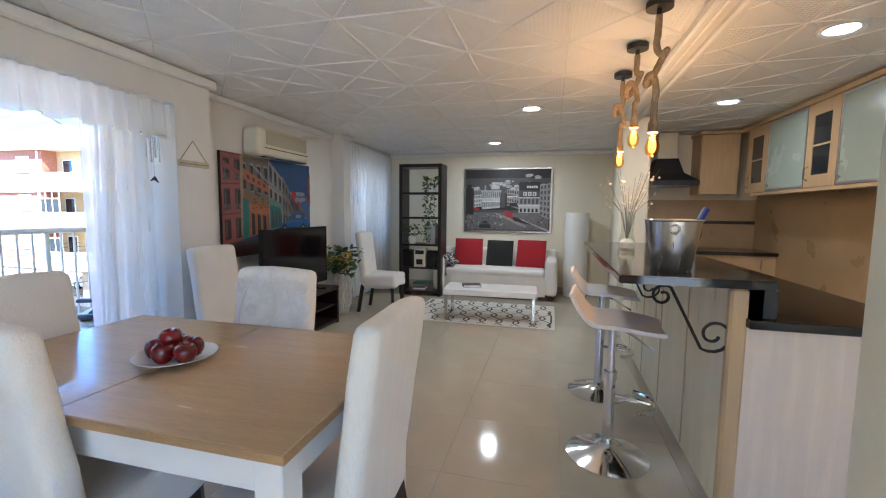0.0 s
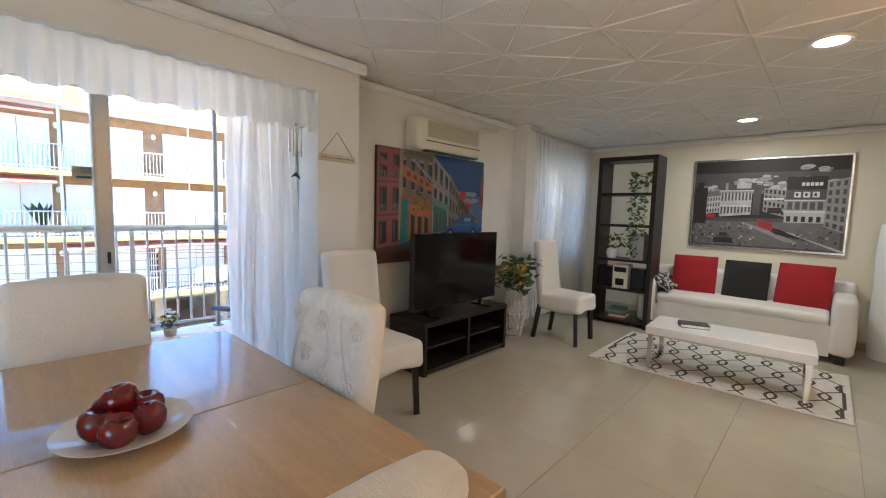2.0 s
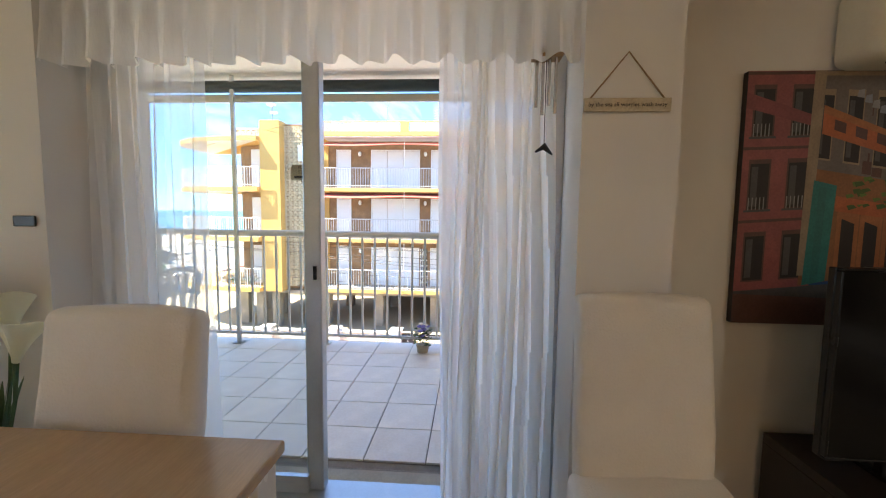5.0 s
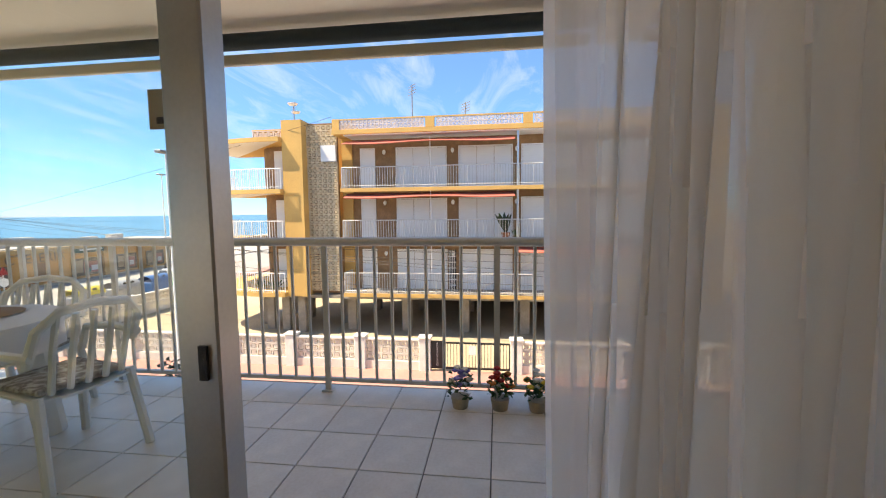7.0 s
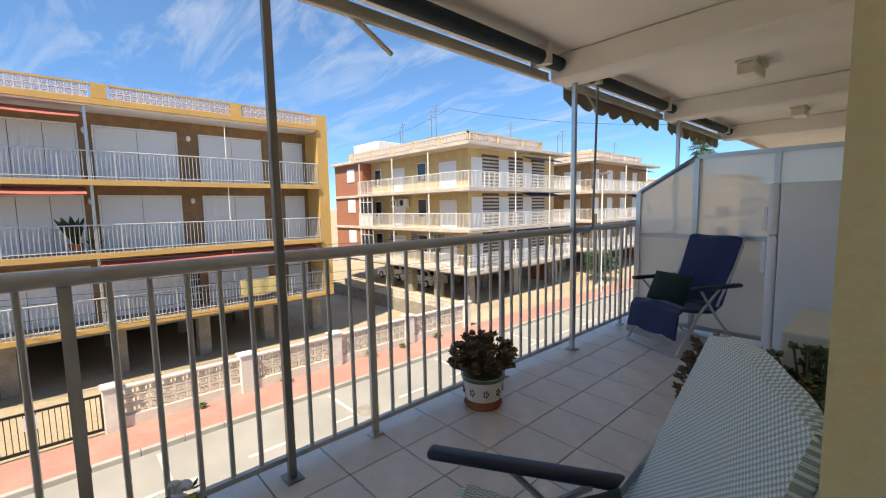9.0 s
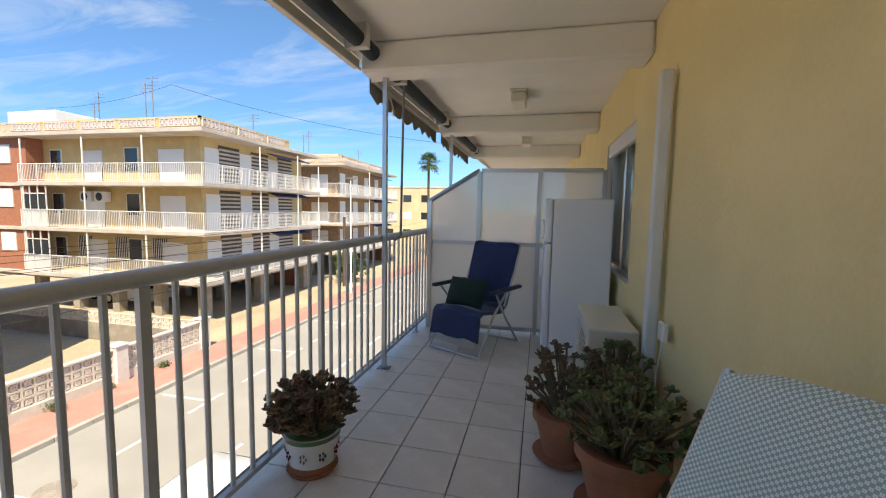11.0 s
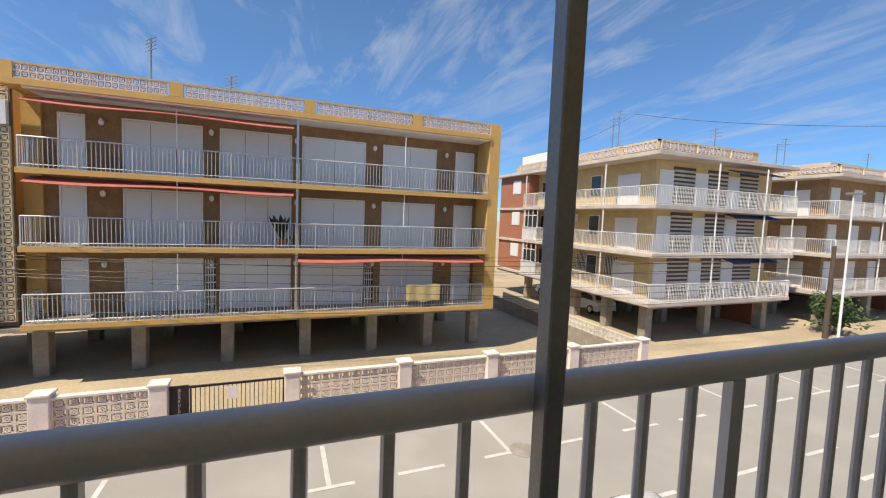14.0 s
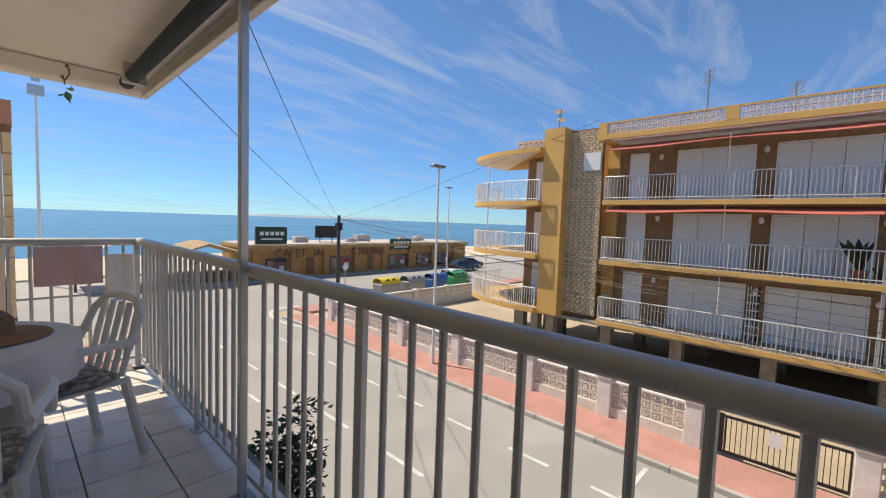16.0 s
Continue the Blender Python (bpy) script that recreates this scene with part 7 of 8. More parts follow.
for i in range(86):
    y = -4.7 + i * 0.2
    if min(abs(y - c) for c in (-0.3, 4.3, 8.8)) > 0.28:
        for r in range(2):
            piece("lattice_block", LAT_PARAPET, par, (F - 0.06, y, ROOF + 0.35 + 0.22 * r), 0)
WINS = [(-4.2, -3.4, 1), (-2.3, 0.34, 3), (0.94, 3.66, 3), (4.07, 6.8, 2), (7.59, 10.2, 2), (11.2, 12.2, 1)]
for li, z in enumerate(LV):
    part("balcony_slab", boxes((W, -4.8, z - 0.13, F + 0.05, 12.4, z), bevel=0.01), CONCRETE, ah)
    part("balcony_fascia", boxes((F + 0.052, -4.8, z - 0.2, F + 0.1, 12.4, z - 0.02)), OCHRE, ah)
    fence_rail(ah, [(W + 0.1, -4.75), (F, -4.75), (F, 12.35), (W + 0.1, 12.35)], z, RAIL)
    for wi, (a, b, n) in enumerate(WINS):
        w = part("window", boxes((W, a, z, W + 0.05, a + 0.06, z + 2.1), (W, b - 0.06, z, W + 0.05, b, z + 2.1), (W, a + 0.06, z + 2.04, W + 0.05, b - 0.06, z + 2.1)), WHITE, ah)
        sp = (b - a - 0.12) / n
        for s in range(n):
            if li == 2 and wi in (1, 2) and s != 1:
                part("shutter", boxes((W + 0.002, a + 0.07 + s * sp, z, W + 0.03, a + 0.05 + (s + 1) * sp, z + 2.03)), SHUTTER, w)
            else:
                part("shutter", boxes((W + 0.002, a + 0.07 + s * sp, z + 0.01, W + 0.035, a + 0.05 + (s + 1) * sp, z + 2.03)), SHUTTER, w)
        if li == 0 and wi in (1, 3):
            gx = b + 0.05
            part("grille", boxes((W + 0.002, gx, z, W + 0.03, gx + 0.4, z + 2.05)), DARKGLASS, ah)
            part("grille", boxes(*[(W + 0.03, gx + 0.02 + k * 0.09, z, W + 0.045, gx + 0.05 + k * 0.09, z + 2.05) for k in range(4)], *[(W + 0.03, gx, z + 0.2 + k * 0.3, W + 0.05, gx + 0.4, z + 0.24 + k * 0.3) for k in range(6)]), WHITE, ah)
    for y in (-2.9, 0.65, 3.85, 7.2, 10.7):
        part("wall_lamp", lathe([(0.03, 0), (0.08, 0.05), (0.09, 0.16), (0.04, 0.24)], 10, at=(W + 0.1, y, z + 1.75)), WHITE, ah)
    t0, t1 = ((-4.6, 3.7), (-4.6, 3.7), (3.9, 12.2))[(2, 1, 0).index(li) if li else 2] if li else (3.9, 12.2)
    zz = z + 2.42
    part("awning", sheet(lambda u, v: (F - 0.45 + 0.75 * v, t0 + (t1 - t0) * u, zz - 0.1 - 0.24 * v - 0.04 * math.sin(9 * u) * v), 12, 2, 0.03), RED, ah, "faded red awning, partly rolled in")
    part("downpipe", rods(((F - 0.04, 3.85, z), (F - 0.04, 3.85, z + 2.5), 0.05)), ALU, ah)
    part("awning_rod", rods(((F, -0.3, z + 1.0), (F, -0.3, z + 2.4), 0.02)), WHITE, ah)
    part("awning_rod", rods(((F, 8.3, z + 1.0), (F, 8.3, z + 2.4), 0.02)), WHITE, ah)
part("underside", boxes((W - 8, -5.16, -3.1, F - 0.3, 12.94, -2.951)), CONCRETE, ah)
for y in (-4.9, -1.9, 1.2, 4.3, 7.3, 10.1, 12.6):
    part("pier", boxes((W - 0.55, y - 0.24, G - 0.02, W - 0.02, y + 0.24, -3.1), bevel=0.02), CONCRETE, ah)
    part("pier", boxes((W - 5.2, y - 0.24, G - 0.02, W - 4.7, y + 0.24, -3.1)), CONCRETE, ah)
part("back_wall", boxes((W - 8.1, -12, G - 0.02, W - 7.9, 12.94, -3.1)), CONCRETE, ah)
# stair tower and the rounded wing
# added brown sheet behind the open blocks colours in the dim stairwell
stair = part("stair_screen", boxes((F - 0.75, -6.75, -2.9, F - 0.65, -5.16, ROOF + 0.72)), BROWNWALL, ah, "tall pierced block stair screen")
for i in range(6):
    for j in range(32):
        if not (i >= 3 and 25 <= j <= 27):
            piece("lattice_block", LAT_STAIR, stair, (F - 0.55, -6.62 + i * 0.265, -2.6 + j * 0.264), 0)
part("window", boxes((F - 0.6, -5.98, 3.9, F - 0.42, -5.2, 4.7)), SHUTTER, ah)
part("wing_wall", boxes((W - 6, -7.8, -2.95, F + 0.05, -6.75, ROOF + 0.8)), OCHRE, ah)


def round_outline(y0, y1, x0, x1, n=10):
    """From (x1, y0) along the street to a rounded south end, back to (x0)."""
    cx = x0 - 0.6
    pts = [(x1, y0)]
    for k in range(n + 1):
        a = math.pi / 2 * k / n
        pts.append((cx + (x1 - cx) * math.cos(a), y0 - 0.7 + (y1 - y0 + 0.7) * math.sin(a)))
    return pts + [(x0 - 3.0, y1)]


bm = bmesh.new()
f = bm.faces.new([bm.verts.new((x, y, -2.95)) for x, y in round_outline(-7.8, -10.4, W - 1.5, W, 14)] + [bm.verts.new((W - 4.5, -7.8, -2.95))])
ex = bmesh.ops.extrude_face_region(bm, geom=[f])
bmesh.ops.translate(bm, vec=(0, 0, ROOF + 3.0), verts=[v for v in ex["geom"] if isinstance(v, bmesh.types.BMVert)])
part("wing_wall", bm, BROWNWALL, ah, "rounded brown wall of the corner wing", smooth=True)
for li, z in enumerate(LV + [ROOF - 0.05]):
    o = round_outline(-7.8, -13.5, W - 0.6, F + 0.4, 16)
    bm = bmesh.new()
    lo = [bm.verts.new((x, y, z - 0.22)) for x, y in o] + [bm.verts.new((W - 3.9, -7.8, z - 0.22))]
    f = bm.faces.new(lo)
    ex = bmesh.ops.extrude_face_region(bm, geom=[f])
    bmesh.ops.translate(bm, vec=(0, 0, 0.22), verts=[v for v in ex["geom"] if isinstance(v, bmesh.types.BMVert)])
    part("balcony_slab", bm, OCHRE, ah)
    bm = bmesh.new()
    bm.faces.new([bm.verts.new((x, y, z - 0.224)) for x, y in reversed(round_outline(-7.82, -13.44, W - 0.6, F + 0.34, 16))])
    part("slab_soffit", bm, WHITE, ah, "white painted slab underside")
    if li < 3:
        fence_rail(ah, [(x - 0.04, y + 0.03) for x, y in o], z, WHITE)
        w = part("window", boxes((W, -8.95, z, W + 0.05, -8.0, z + 2.1)), WHITE, ah)
        part("shutter", boxes((W + 0.052, -8.89, z, W + 0.06, -8.06, z + 2.04)), SHUTTER, w)
        part("wall_side_panel", boxes((W - 3.2, -10.46, z, W - 1.6, -10.402, z + 2.1)), WHITE, ah)
        part("awning_rod", rods(((F - 0.15, -11.2, z), (F - 0.15, -11.2, z + 2.45), 0.03)), WHITE, ah)
part("parapet", boxes((W - 5, -10.2, ROOF + 0.05, W - 0.1, -7.8, ROOF + 0.62), (W - 0.1, -10.2, ROOF + 0.05, W, -7.8, ROOF + 0.1), (W - 0.1, -10.2, ROOF + 0.6, W, -7.8, ROOF + 0.65)), OCHRE, ah)
for i in range(8):
    piece("lattice_block", LAT_ROOF, par, (W - 0.04, -10.0 + i * 0.3, ROOF + 0.35), 0, (1, 1, 1.6))
for y, x in ((-7.4, -23), (-8.4, -23.2), (-9.4, -23.4), (-10.2, -24.4), (-8.4, -26), (-9.8, -27), (-5.6, -25), (-6.4, -27)):
    part("pier", boxes((x - 0.22, y - 0.22, G - 0.02, x + 0.22, y + 0.22, -2.94), bevel=0.02), CONCRETE, ah)
part("underside", boxes((W - 6, -10.2, -3.1, F - 0.4, -5.161, -2.952)), CONCRETE, ah)
for (x, y, h) in ((-24.5, -1.6, 2.0), (-25, 1.2, 1.1), (-22.5, -7.25, 0.8)):
    bm = bmesh.new()
    rod(bm, (x, y, ROOF + 0.2), (x, y, ROOF + 0.9 + h), 0.032, 6)
    for k in range(4):
        rod(bm, (x - 0.3, y - 0.25, ROOF + 0.85 + h - k * 0.14), (x + 0.3, y + 0.25, ROOF + 0.85 + h - k * 0.14), 0.018, 4)
    part("antenna", bm, DARKPOST, ah)
part("dish_antenna", lathe([(0.0, 0), (0.2, 0.05), (0.26, 0.12)], 12, at=(-22.5, -7.3, ROOF + 1.55)), WHITE, ah)
part("dish_antenna", lathe([(0.0, 0), (0.18, 0.05), (0.22, 0.12)], 12, at=(-22.5, -7.15, ROOF + 1.15)), WHITE, ah)
solid("draped_cloth", sheet(lambda u, v: (F + 0.06 + 0.02 * math.sin(15 * u), 8.5 + 1.6 * u, LV[0] + 1.04 - 0.75 * v + 0.03 * math.sin(9 * u)), 24, 6, 0.02), shade("pale_yellow_cloth", (0.62, 0.5, 0.24), 0.9, vary=0.15, scale=5), "pale yellow cloth hung over a balcony rail", "cloth", smooth=True)
bp = thing("balcony_plant", "tall green potted plant on a far balcony", "plant", (F - 0.5, 3.3, LV[1]))
part("pot", lathe([(0.16, 0), (0.22, 0.35), (0.2, 0.35)], 12), TERRACOTTA, bp)


part("foliage", blades(22, 1.25, 0.26, 0.7, 4, base=(0, 0, 0.3)), DARKLEAF, bp)
part("foliage", blades(12, 0.5, 0.12, 0.9, 5, base=(0, 0.5, 0.1)), LEAF, bp)
bp = thing("balcony_shrubs", "green shrubs behind the rounded balcony rail", "plant", (F - 0.6, -9.6, LV[0]))
part("foliage", blades(60, 0.6, 0.1, 1.6, 7), LEAF, bp)
part("foliage", blades(60, 0.6, 0.1, 1.6, 8, base=(0.1, 0.8, 0)), LEAF, bp)


# ---- the cream houses further along ----
TANBRICK = shade("tan_facade_brick", (0.36, 0.23, 0.13), 0.85, vary=0.2, scale=3, bump=0.5, fine=16)


def cream_house(at, ly, lx, label, slats=True, tower=BRICK, walls=PALEYELLOW):
    """Corner house: near corner at (0, 0); runs ly along the road and lx away from it."""
    h = thing("corner_house", label, "house", at, group="cream corner houses")
    d = 1.45
    part("wall", boxes((-lx, d, -2.95, -d, ly - 0.3, ROOF)), walls, h)
    part("end_wall", boxes((-lx - 4.6, d - 0.9, -2.95, -lx, ly - 0.3, ROOF)), tower, h)
    for z in LV:
        part("balcony_slab", boxes((-lx, 0, z - 0.22, 0, d, z), (-d, d, z - 0.22, 0, ly, z), (-lx - 4.62, 0.4, z - 0.25, -lx, d, z - 0.05), bevel=0.015), STAINED, h)
        fence_rail(h, [(-lx + 0.1, 0.06), (-0.06, 0.06), (-0.06, ly - 0.06), (-d, ly - 0.06)], z, WHITE, step=0.12)
        part("ledge", boxes((-lx + 0.05, d - 0.05, z, -d - 2, d - 0.002, z + 0.9)), PALEYELLOW, h)
        for k, (a, b, hh) in enumerate(((-12.2, -11.3, 2.0), (-9.6, -8.2, 1.9), (-6.6, -5.6, 2.05), (-4.2, -2.5, 1.9))):
            if -a < lx:
                w = part("window", boxes((a, d - 0.05, z + (0 if k % 2 else 0.7), b, d - 0.002, z + hh)), WHITE, h)
                part("shutter", boxes((a + 0.06, d - 0.06, z + (0.05 if k % 2 else 0.76), b - 0.06, d - 0.051, z + hh - 0.06)), SHUTTER if k % 2 else DARKGLASS, w)
        ys = d + 0.3
        k = 0
        while ys < ly - 2.0:
            w = part("window", boxes((-d + 0.002, ys, z, -d + 0.05, ys + 1.05, z + 2.05)), WHITE, h)
            part("shutter", boxes((-d + 0.051, ys + 0.07, z, -d + 0.06, ys + 0.98, z + 1.98)), SHUTTER, w)
            if slats:
                # no real recess: a thin dark sheet paints the shade between the slats
                part("slat_backing", boxes((-d + 0.002, ys + 1.05, z + 0.02, -d + 0.02, ys + 2.8, z + 2.3)), DARKSLAT, h, "flat dark sheet behind slats, shade put in as colour")
                for s in range(9):
                    part("slat", boxes((-d + 0.021, ys + 1.07, z + 0.08 + s * 0.24, -d + 0.07, ys + 2.78, z + 0.2 + s * 0.24)), STAINED, h)
            ys += 2.8
            k += 1
        for px in (-lx + 0.3, -lx * 0.62, -lx * 0.3):
            part("balcony_post", rods(((px, 0.1, z), (px, 0.1, z + 2.45), 0.045), n=6), WHITE, h)
        for py in (ly * 0.4, ly * 0.75):
            part("balcony_post", rods(((-0.1, py, z), (-0.1, py, z + 2.45), 0.045), n=6), WHITE, h)
        part("awning", sheet(lambda u, v: (-0.9 + 0.75 * v, ly * 0.55 + ly * 0.35 * u, z + 2.35 - 0.25 * v), 4, 2, 0.04), shade("blue_awning", (0.05, 0.08, 0.2), 0.8) if z == LV[0] else bpy.data.materials["blue_awning"], h, "rolled dark blue awning")
        tw = part("window", boxes((-lx - 2.4, d - 0.95, z + 1.1, -lx - 1.2, d - 0.901, z + 2.2)), WHITE, h)
        part("shutter", boxes((-lx - 2.33, d - 0.96, z + 1.17, -lx - 1.27, d - 0.951, z + 2.13)), SHUTTER, tw)
    if slats:
        for z in LV[:2]:
            g = part("glazed_enclosure", boxes(*[(-lx + 0.12 + k * 0.62, 0.1, z, -lx + 0.17 + k * 0.62, 0.15, z + 2.42) for k in range(4)], (-lx + 0.12, 0.1, z + 0.95, -lx + 2.03, 0.15, z + 1.0), (-lx + 0.12, 0.1, z + 1.9, -lx + 2.03, 0.15, z + 1.95)), WHITE, h, "white-framed glazed balcony corner")
            for k in range(3):
                part("pane", boxes((-lx + 0.175 + k * 0.62, 0.12, z + 1.0, -lx + 0.735 + k * 0.62, 0.13, z + 1.9)), DARKGLASS, g)
                part("panel", boxes((-lx + 0.175 + k * 0.62, 0.12, z + 0.02, -lx + 0.735 + k * 0.62, 0.13, z + 0.95)), WHITE, g)
        for x in (-lx + 3.2, -lx + 4.3):
            u = part("cooling_unit", boxes((x, d - 0.4, LV[1] + 1.5, x + 0.85, d - 0.06, LV[1] + 2.1), bevel=0.02), WHITE, h)
            part("fan_grille", rods(((x + 0.35, d - 0.41, LV[1] + 1.8), (x + 0.35, d - 0.402, LV[1] + 1.8), 0.24), n=16), DARKGLASS, u)
        for a in (-10.4, -7.6, -4.9):
            for z in LV[:1]:
                w = part("barred_window", boxes((a, d - 0.05, z + 0.9, a + 1.0, d - 0.002, z + 2.1)), DARKGLASS, h)
                part("grille", boxes(*[(a + 0.04 + k * 0.13, d - 0.08, z + 0.9, a + 0.07 + k * 0.13, d - 0.06, z + 2.1) for k in range(8)]), WHITE, w)
        part("roof_house", boxes((-lx - 3.6, 2, ROOF + 0.22, -lx + 0.4, 5, ROOF + 1.9), bevel=0.03), WHITE, h)
    part("roof_slab", boxes((-lx - 4.6, 0.15, ROOF, -0.1, ly, ROOF + 0.22), bevel=0.02), STAINED, h)
    pp = part("parapet", boxes((-lx - 2, 0.5, ROOF + 0.22, -0.5, 0.62, ROOF + 0.34), (-lx - 2, 0.5, ROOF + 0.78, -0.5, 0.62, ROOF + 0.86), (-0.62, 0.5, ROOF + 0.22, -0.5, ly * 0.72, ROOF + 0.34), (-0.62, 0.5, ROOF + 0.78, -0.5, ly * 0.72, ROOF + 0.86)), PALEYELLOW, h)
    part("parapet", boxes((-lx - 2, 0.53, ROOF + 0.34, -0.53, 0.6, ROOF + 0.78), (-0.6, 0.62, ROOF + 0.34, -0.53, ly * 0.72, ROOF + 0.78)), PALEYELLOW, h)
    for i in range(int((lx + 1) / 0.3)):
        if i % 9 != 8:
            piece("lattice_block", LAT_ROOF, pp, (-0.75 - i * 0.3, 0.5, ROOF + 0.56), 90, (1, 1, 1.4))
    for i in range(int((ly * 0.72 - 1) / 0.3)):
        if i % 9 != 8:
            piece("lattice_block", LAT_ROOF, pp, (-0.5, 0.8 + i * 0.3, ROOF + 0.56), 0, (1, 1, 1.4))
    part("roof_house", boxes((-lx * 0.6, 3, ROOF + 0.2, -lx * 0.25, 7, ROOF + 1.4)), STAINED, h)
    part("underside", boxes((-lx - 4.6, 0.5, -3.12, -0.4, ly - 0.3, -2.951)), CONCRETE, h)
    for px in range(0, int(lx) + 3, 3):
        for py in (1.2, ly * 0.5, ly - 0.7):
            part("pier", boxes((-1.2 - px - 0.25, py - 0.25, G - 0.02, -1.2 - px + 0.25, py + 0.25, -3.11)), CONCRETE, h)
    part("back_wall", boxes((-lx - 4.6, ly - 0.2, G - 0.02, -2, ly, -3.12)), BRICK, h)
    for x, y, hh in ((-5, 1.5, 2.2), (-4.4, 1.4, 2.5), (-9, 2.0, 2.0), (-10, 2.5, 1.6), (-1.5, 6, 1.4)):
        bm = bmesh.new()
        rod(bm, (x, y, ROOF + 0.2), (x, y, ROOF + 0.8 + hh), 0.03, 5)
        for k in range(3):
            rod(bm, (x - 0.35, y, ROOF + 0.7 + hh - k * 0.2), (x + 0.35, y + 0.1, ROOF + 0.7 + hh - k * 0.2), 0.012, 4)
        part("antenna", bm, DARKPOST, h)
    return h


cream_house((-20.6, 21.3, 0), 11.8, 12.8, "cream corner apartment house with white wrap-around balconies and brick end")
cream_house((-20.6, 37.5, 0), 14, 9, "further brown apartment house with white wrap-around balconies", slats=False, walls=TANBRICK)


def plain_house(at, size, material, label, rows=3, cols=5):
    h = thing("apartment_block", label, "house", at, group="far houses")
    lx, ly, hh = size
    part("wall", boxes((-lx, 0, 0, 0, ly, hh)), material, h)
    part("roof", boxes((-lx - 0.1, -0.1, hh, 0.15, ly + 0.1, hh + 0.25)), STAINED, h)
    for r in range(rows):
        z = 1.2 + r * (hh - 0.6) / rows
        for c in range(cols):
            x = -lx + (c + 0.25) * lx / cols
            part("window", boxes((x, -0.05, z, x + lx / cols * 0.45, -0.002, z + 1.3)), DARKGLASS if (r + c) % 3 else SHUTTER, h)
            y = (c + 0.25) * ly / cols
            part("window", boxes((0.002, y, z, 0.05, y + ly / cols * 0.5, z + 1.5)), DARKGLASS if (r + c) % 2 else SHUTTER, h)
        part("balcony", boxes((0.051, 0.4, z - 0.75, 1.2, ly - 0.4, z - 0.55), (1.1, 0.4, z - 0.55, 1.2, ly - 0.4, z + 0.3)), STAINED, h)
    return h


SANDWALL = shade("sand_render", (0.66, 0.52, 0.33), 0.9, vary=0.14, scale=0.6, bump=0.3)
plain_house((-19.5, 80, G), (18, 14, 10.4), SANDWALL, "far pale yellow apartment block with small windows")
plain_house((-21.5, 95, G), (9, 26, 9.5), STAINED, "far white apartment block", 3, 6)
plain_house((-46, 44, G), (20, 18, 10.5), SANDWALL, "pale apartment block behind the corner house")
plain_house((-38, 60, G), (14, 14, 9.8), BRICK, "brick apartment block behind the houses")
plain_house((-42, -2, G), (14, 13, 9.0), STAINED, "white house behind the ochre apartment house")

# ---- street furniture and further things ----
def street_lamp(at, h, label):
    s = thing("street_lamp", label, "street lamp", at, group="street lamps")
    part("pole", lathe([(0.09, 0), (0.085, 0.9), (0.065, 1.0), (0.04, h)], 12), WHITE, s, smooth=True)
    part("head", soft(-0.3, -0.14, h - 0.02, 0.42, 0.14, h + 0.1, 0.04, 2, 0.0), DARKPOST, s, smooth=True)
    return s


street_lamp((-17.0, -9.8, G), 8.65, "white tapered street lamp with a dark flat head")
street_lamp((-17.0, 31.0, G), 8.4, "white tapered street lamp with a dark flat head")
street_lamp((-33, -24, G), 9.5, "tall white street lamp by the beach road")
fl2 = thing("flood_light_mast", "tall floodlight mast on the beach front", "mast", (-6.1, -44, G))
part("pole", lathe([(0.14, 0), (0.08, 15.5)], 10), WHITE, fl2)
part("lamp_head", boxes((-0.5, -0.2, 15.2, 0.5, 0.2, 16.0), (-0.25, -0.2, 16.3, 0.25, 0.2, 16.6)), ALU, fl2)
up = thing("utility_pole", "weathered wooden utility pole with cables", "utility pole", (-25.6, -31.0, G))
part("shaft", lathe([(0.2, 0), (0.14, 6.6)], 10), WOODPOLE, up)
part("cable_box", boxes((-0.25, -0.25, 5.2, 0.25, 0.25, 5.9)), BLACKMETAL, up)


def cable(a, b, sag, r=0.009):
    pts = []
    for k in range(15):
        t = k / 14
        p = Vector(a).lerp(Vector(b), t)
        p.z -= sag * 4 * t * (1 - t)
        pts.append(p)
    solid("overhead_cable", tube(pts, r, 4), BLACKMETAL, "thin black overhead cable across the street", "cable", group="overhead cables")


top = (-25.6, -31, G + 6.3)
for i, (b, s) in enumerate((((-5.15, -1.6, 4.6), 0.3), ((-5.2, -3.2, 3.4), 0.5), ((-19.0, 21, -0.4), 0.5), ((-19.0, 21, -0.9), 0.6), ((-19.0, 21, -1.5), 0.9), ((-19.0, 21, -2.1), 0.7), ((-21.8, -5, 5.9), 0.2), ((-60, -36, 0.6), 0.4))):
    cable(top, b, s)
for ca, cb, cs in ((1.3, 0.1, 0.9), (1.0, -0.2, 1.0), (0.7, -0.6, 1.0), (0.1, -1.6, 1.2), (-0.2, -2.2, 1.2)):
    cable((-25.6, -31, ca), (-18.6, 26, cb), cs)
cable((-19.0, 21, -0.6), (-18, 70, 0.5), 0.5)
cable((-24, 23, 8.0), (-5.1, 26, 4.6), 0.6)
cable((-34, 23.5, 7.2), (-24, 23, 8.0), 0.3)
up2 = thing("utility_pole", "weathered wooden utility pole with cables", "utility pole", (-19.0, 34, G))
part("shaft", lathe([(0.16, 0), (0.11, 5.6)], 8), WOODPOLE, up2)


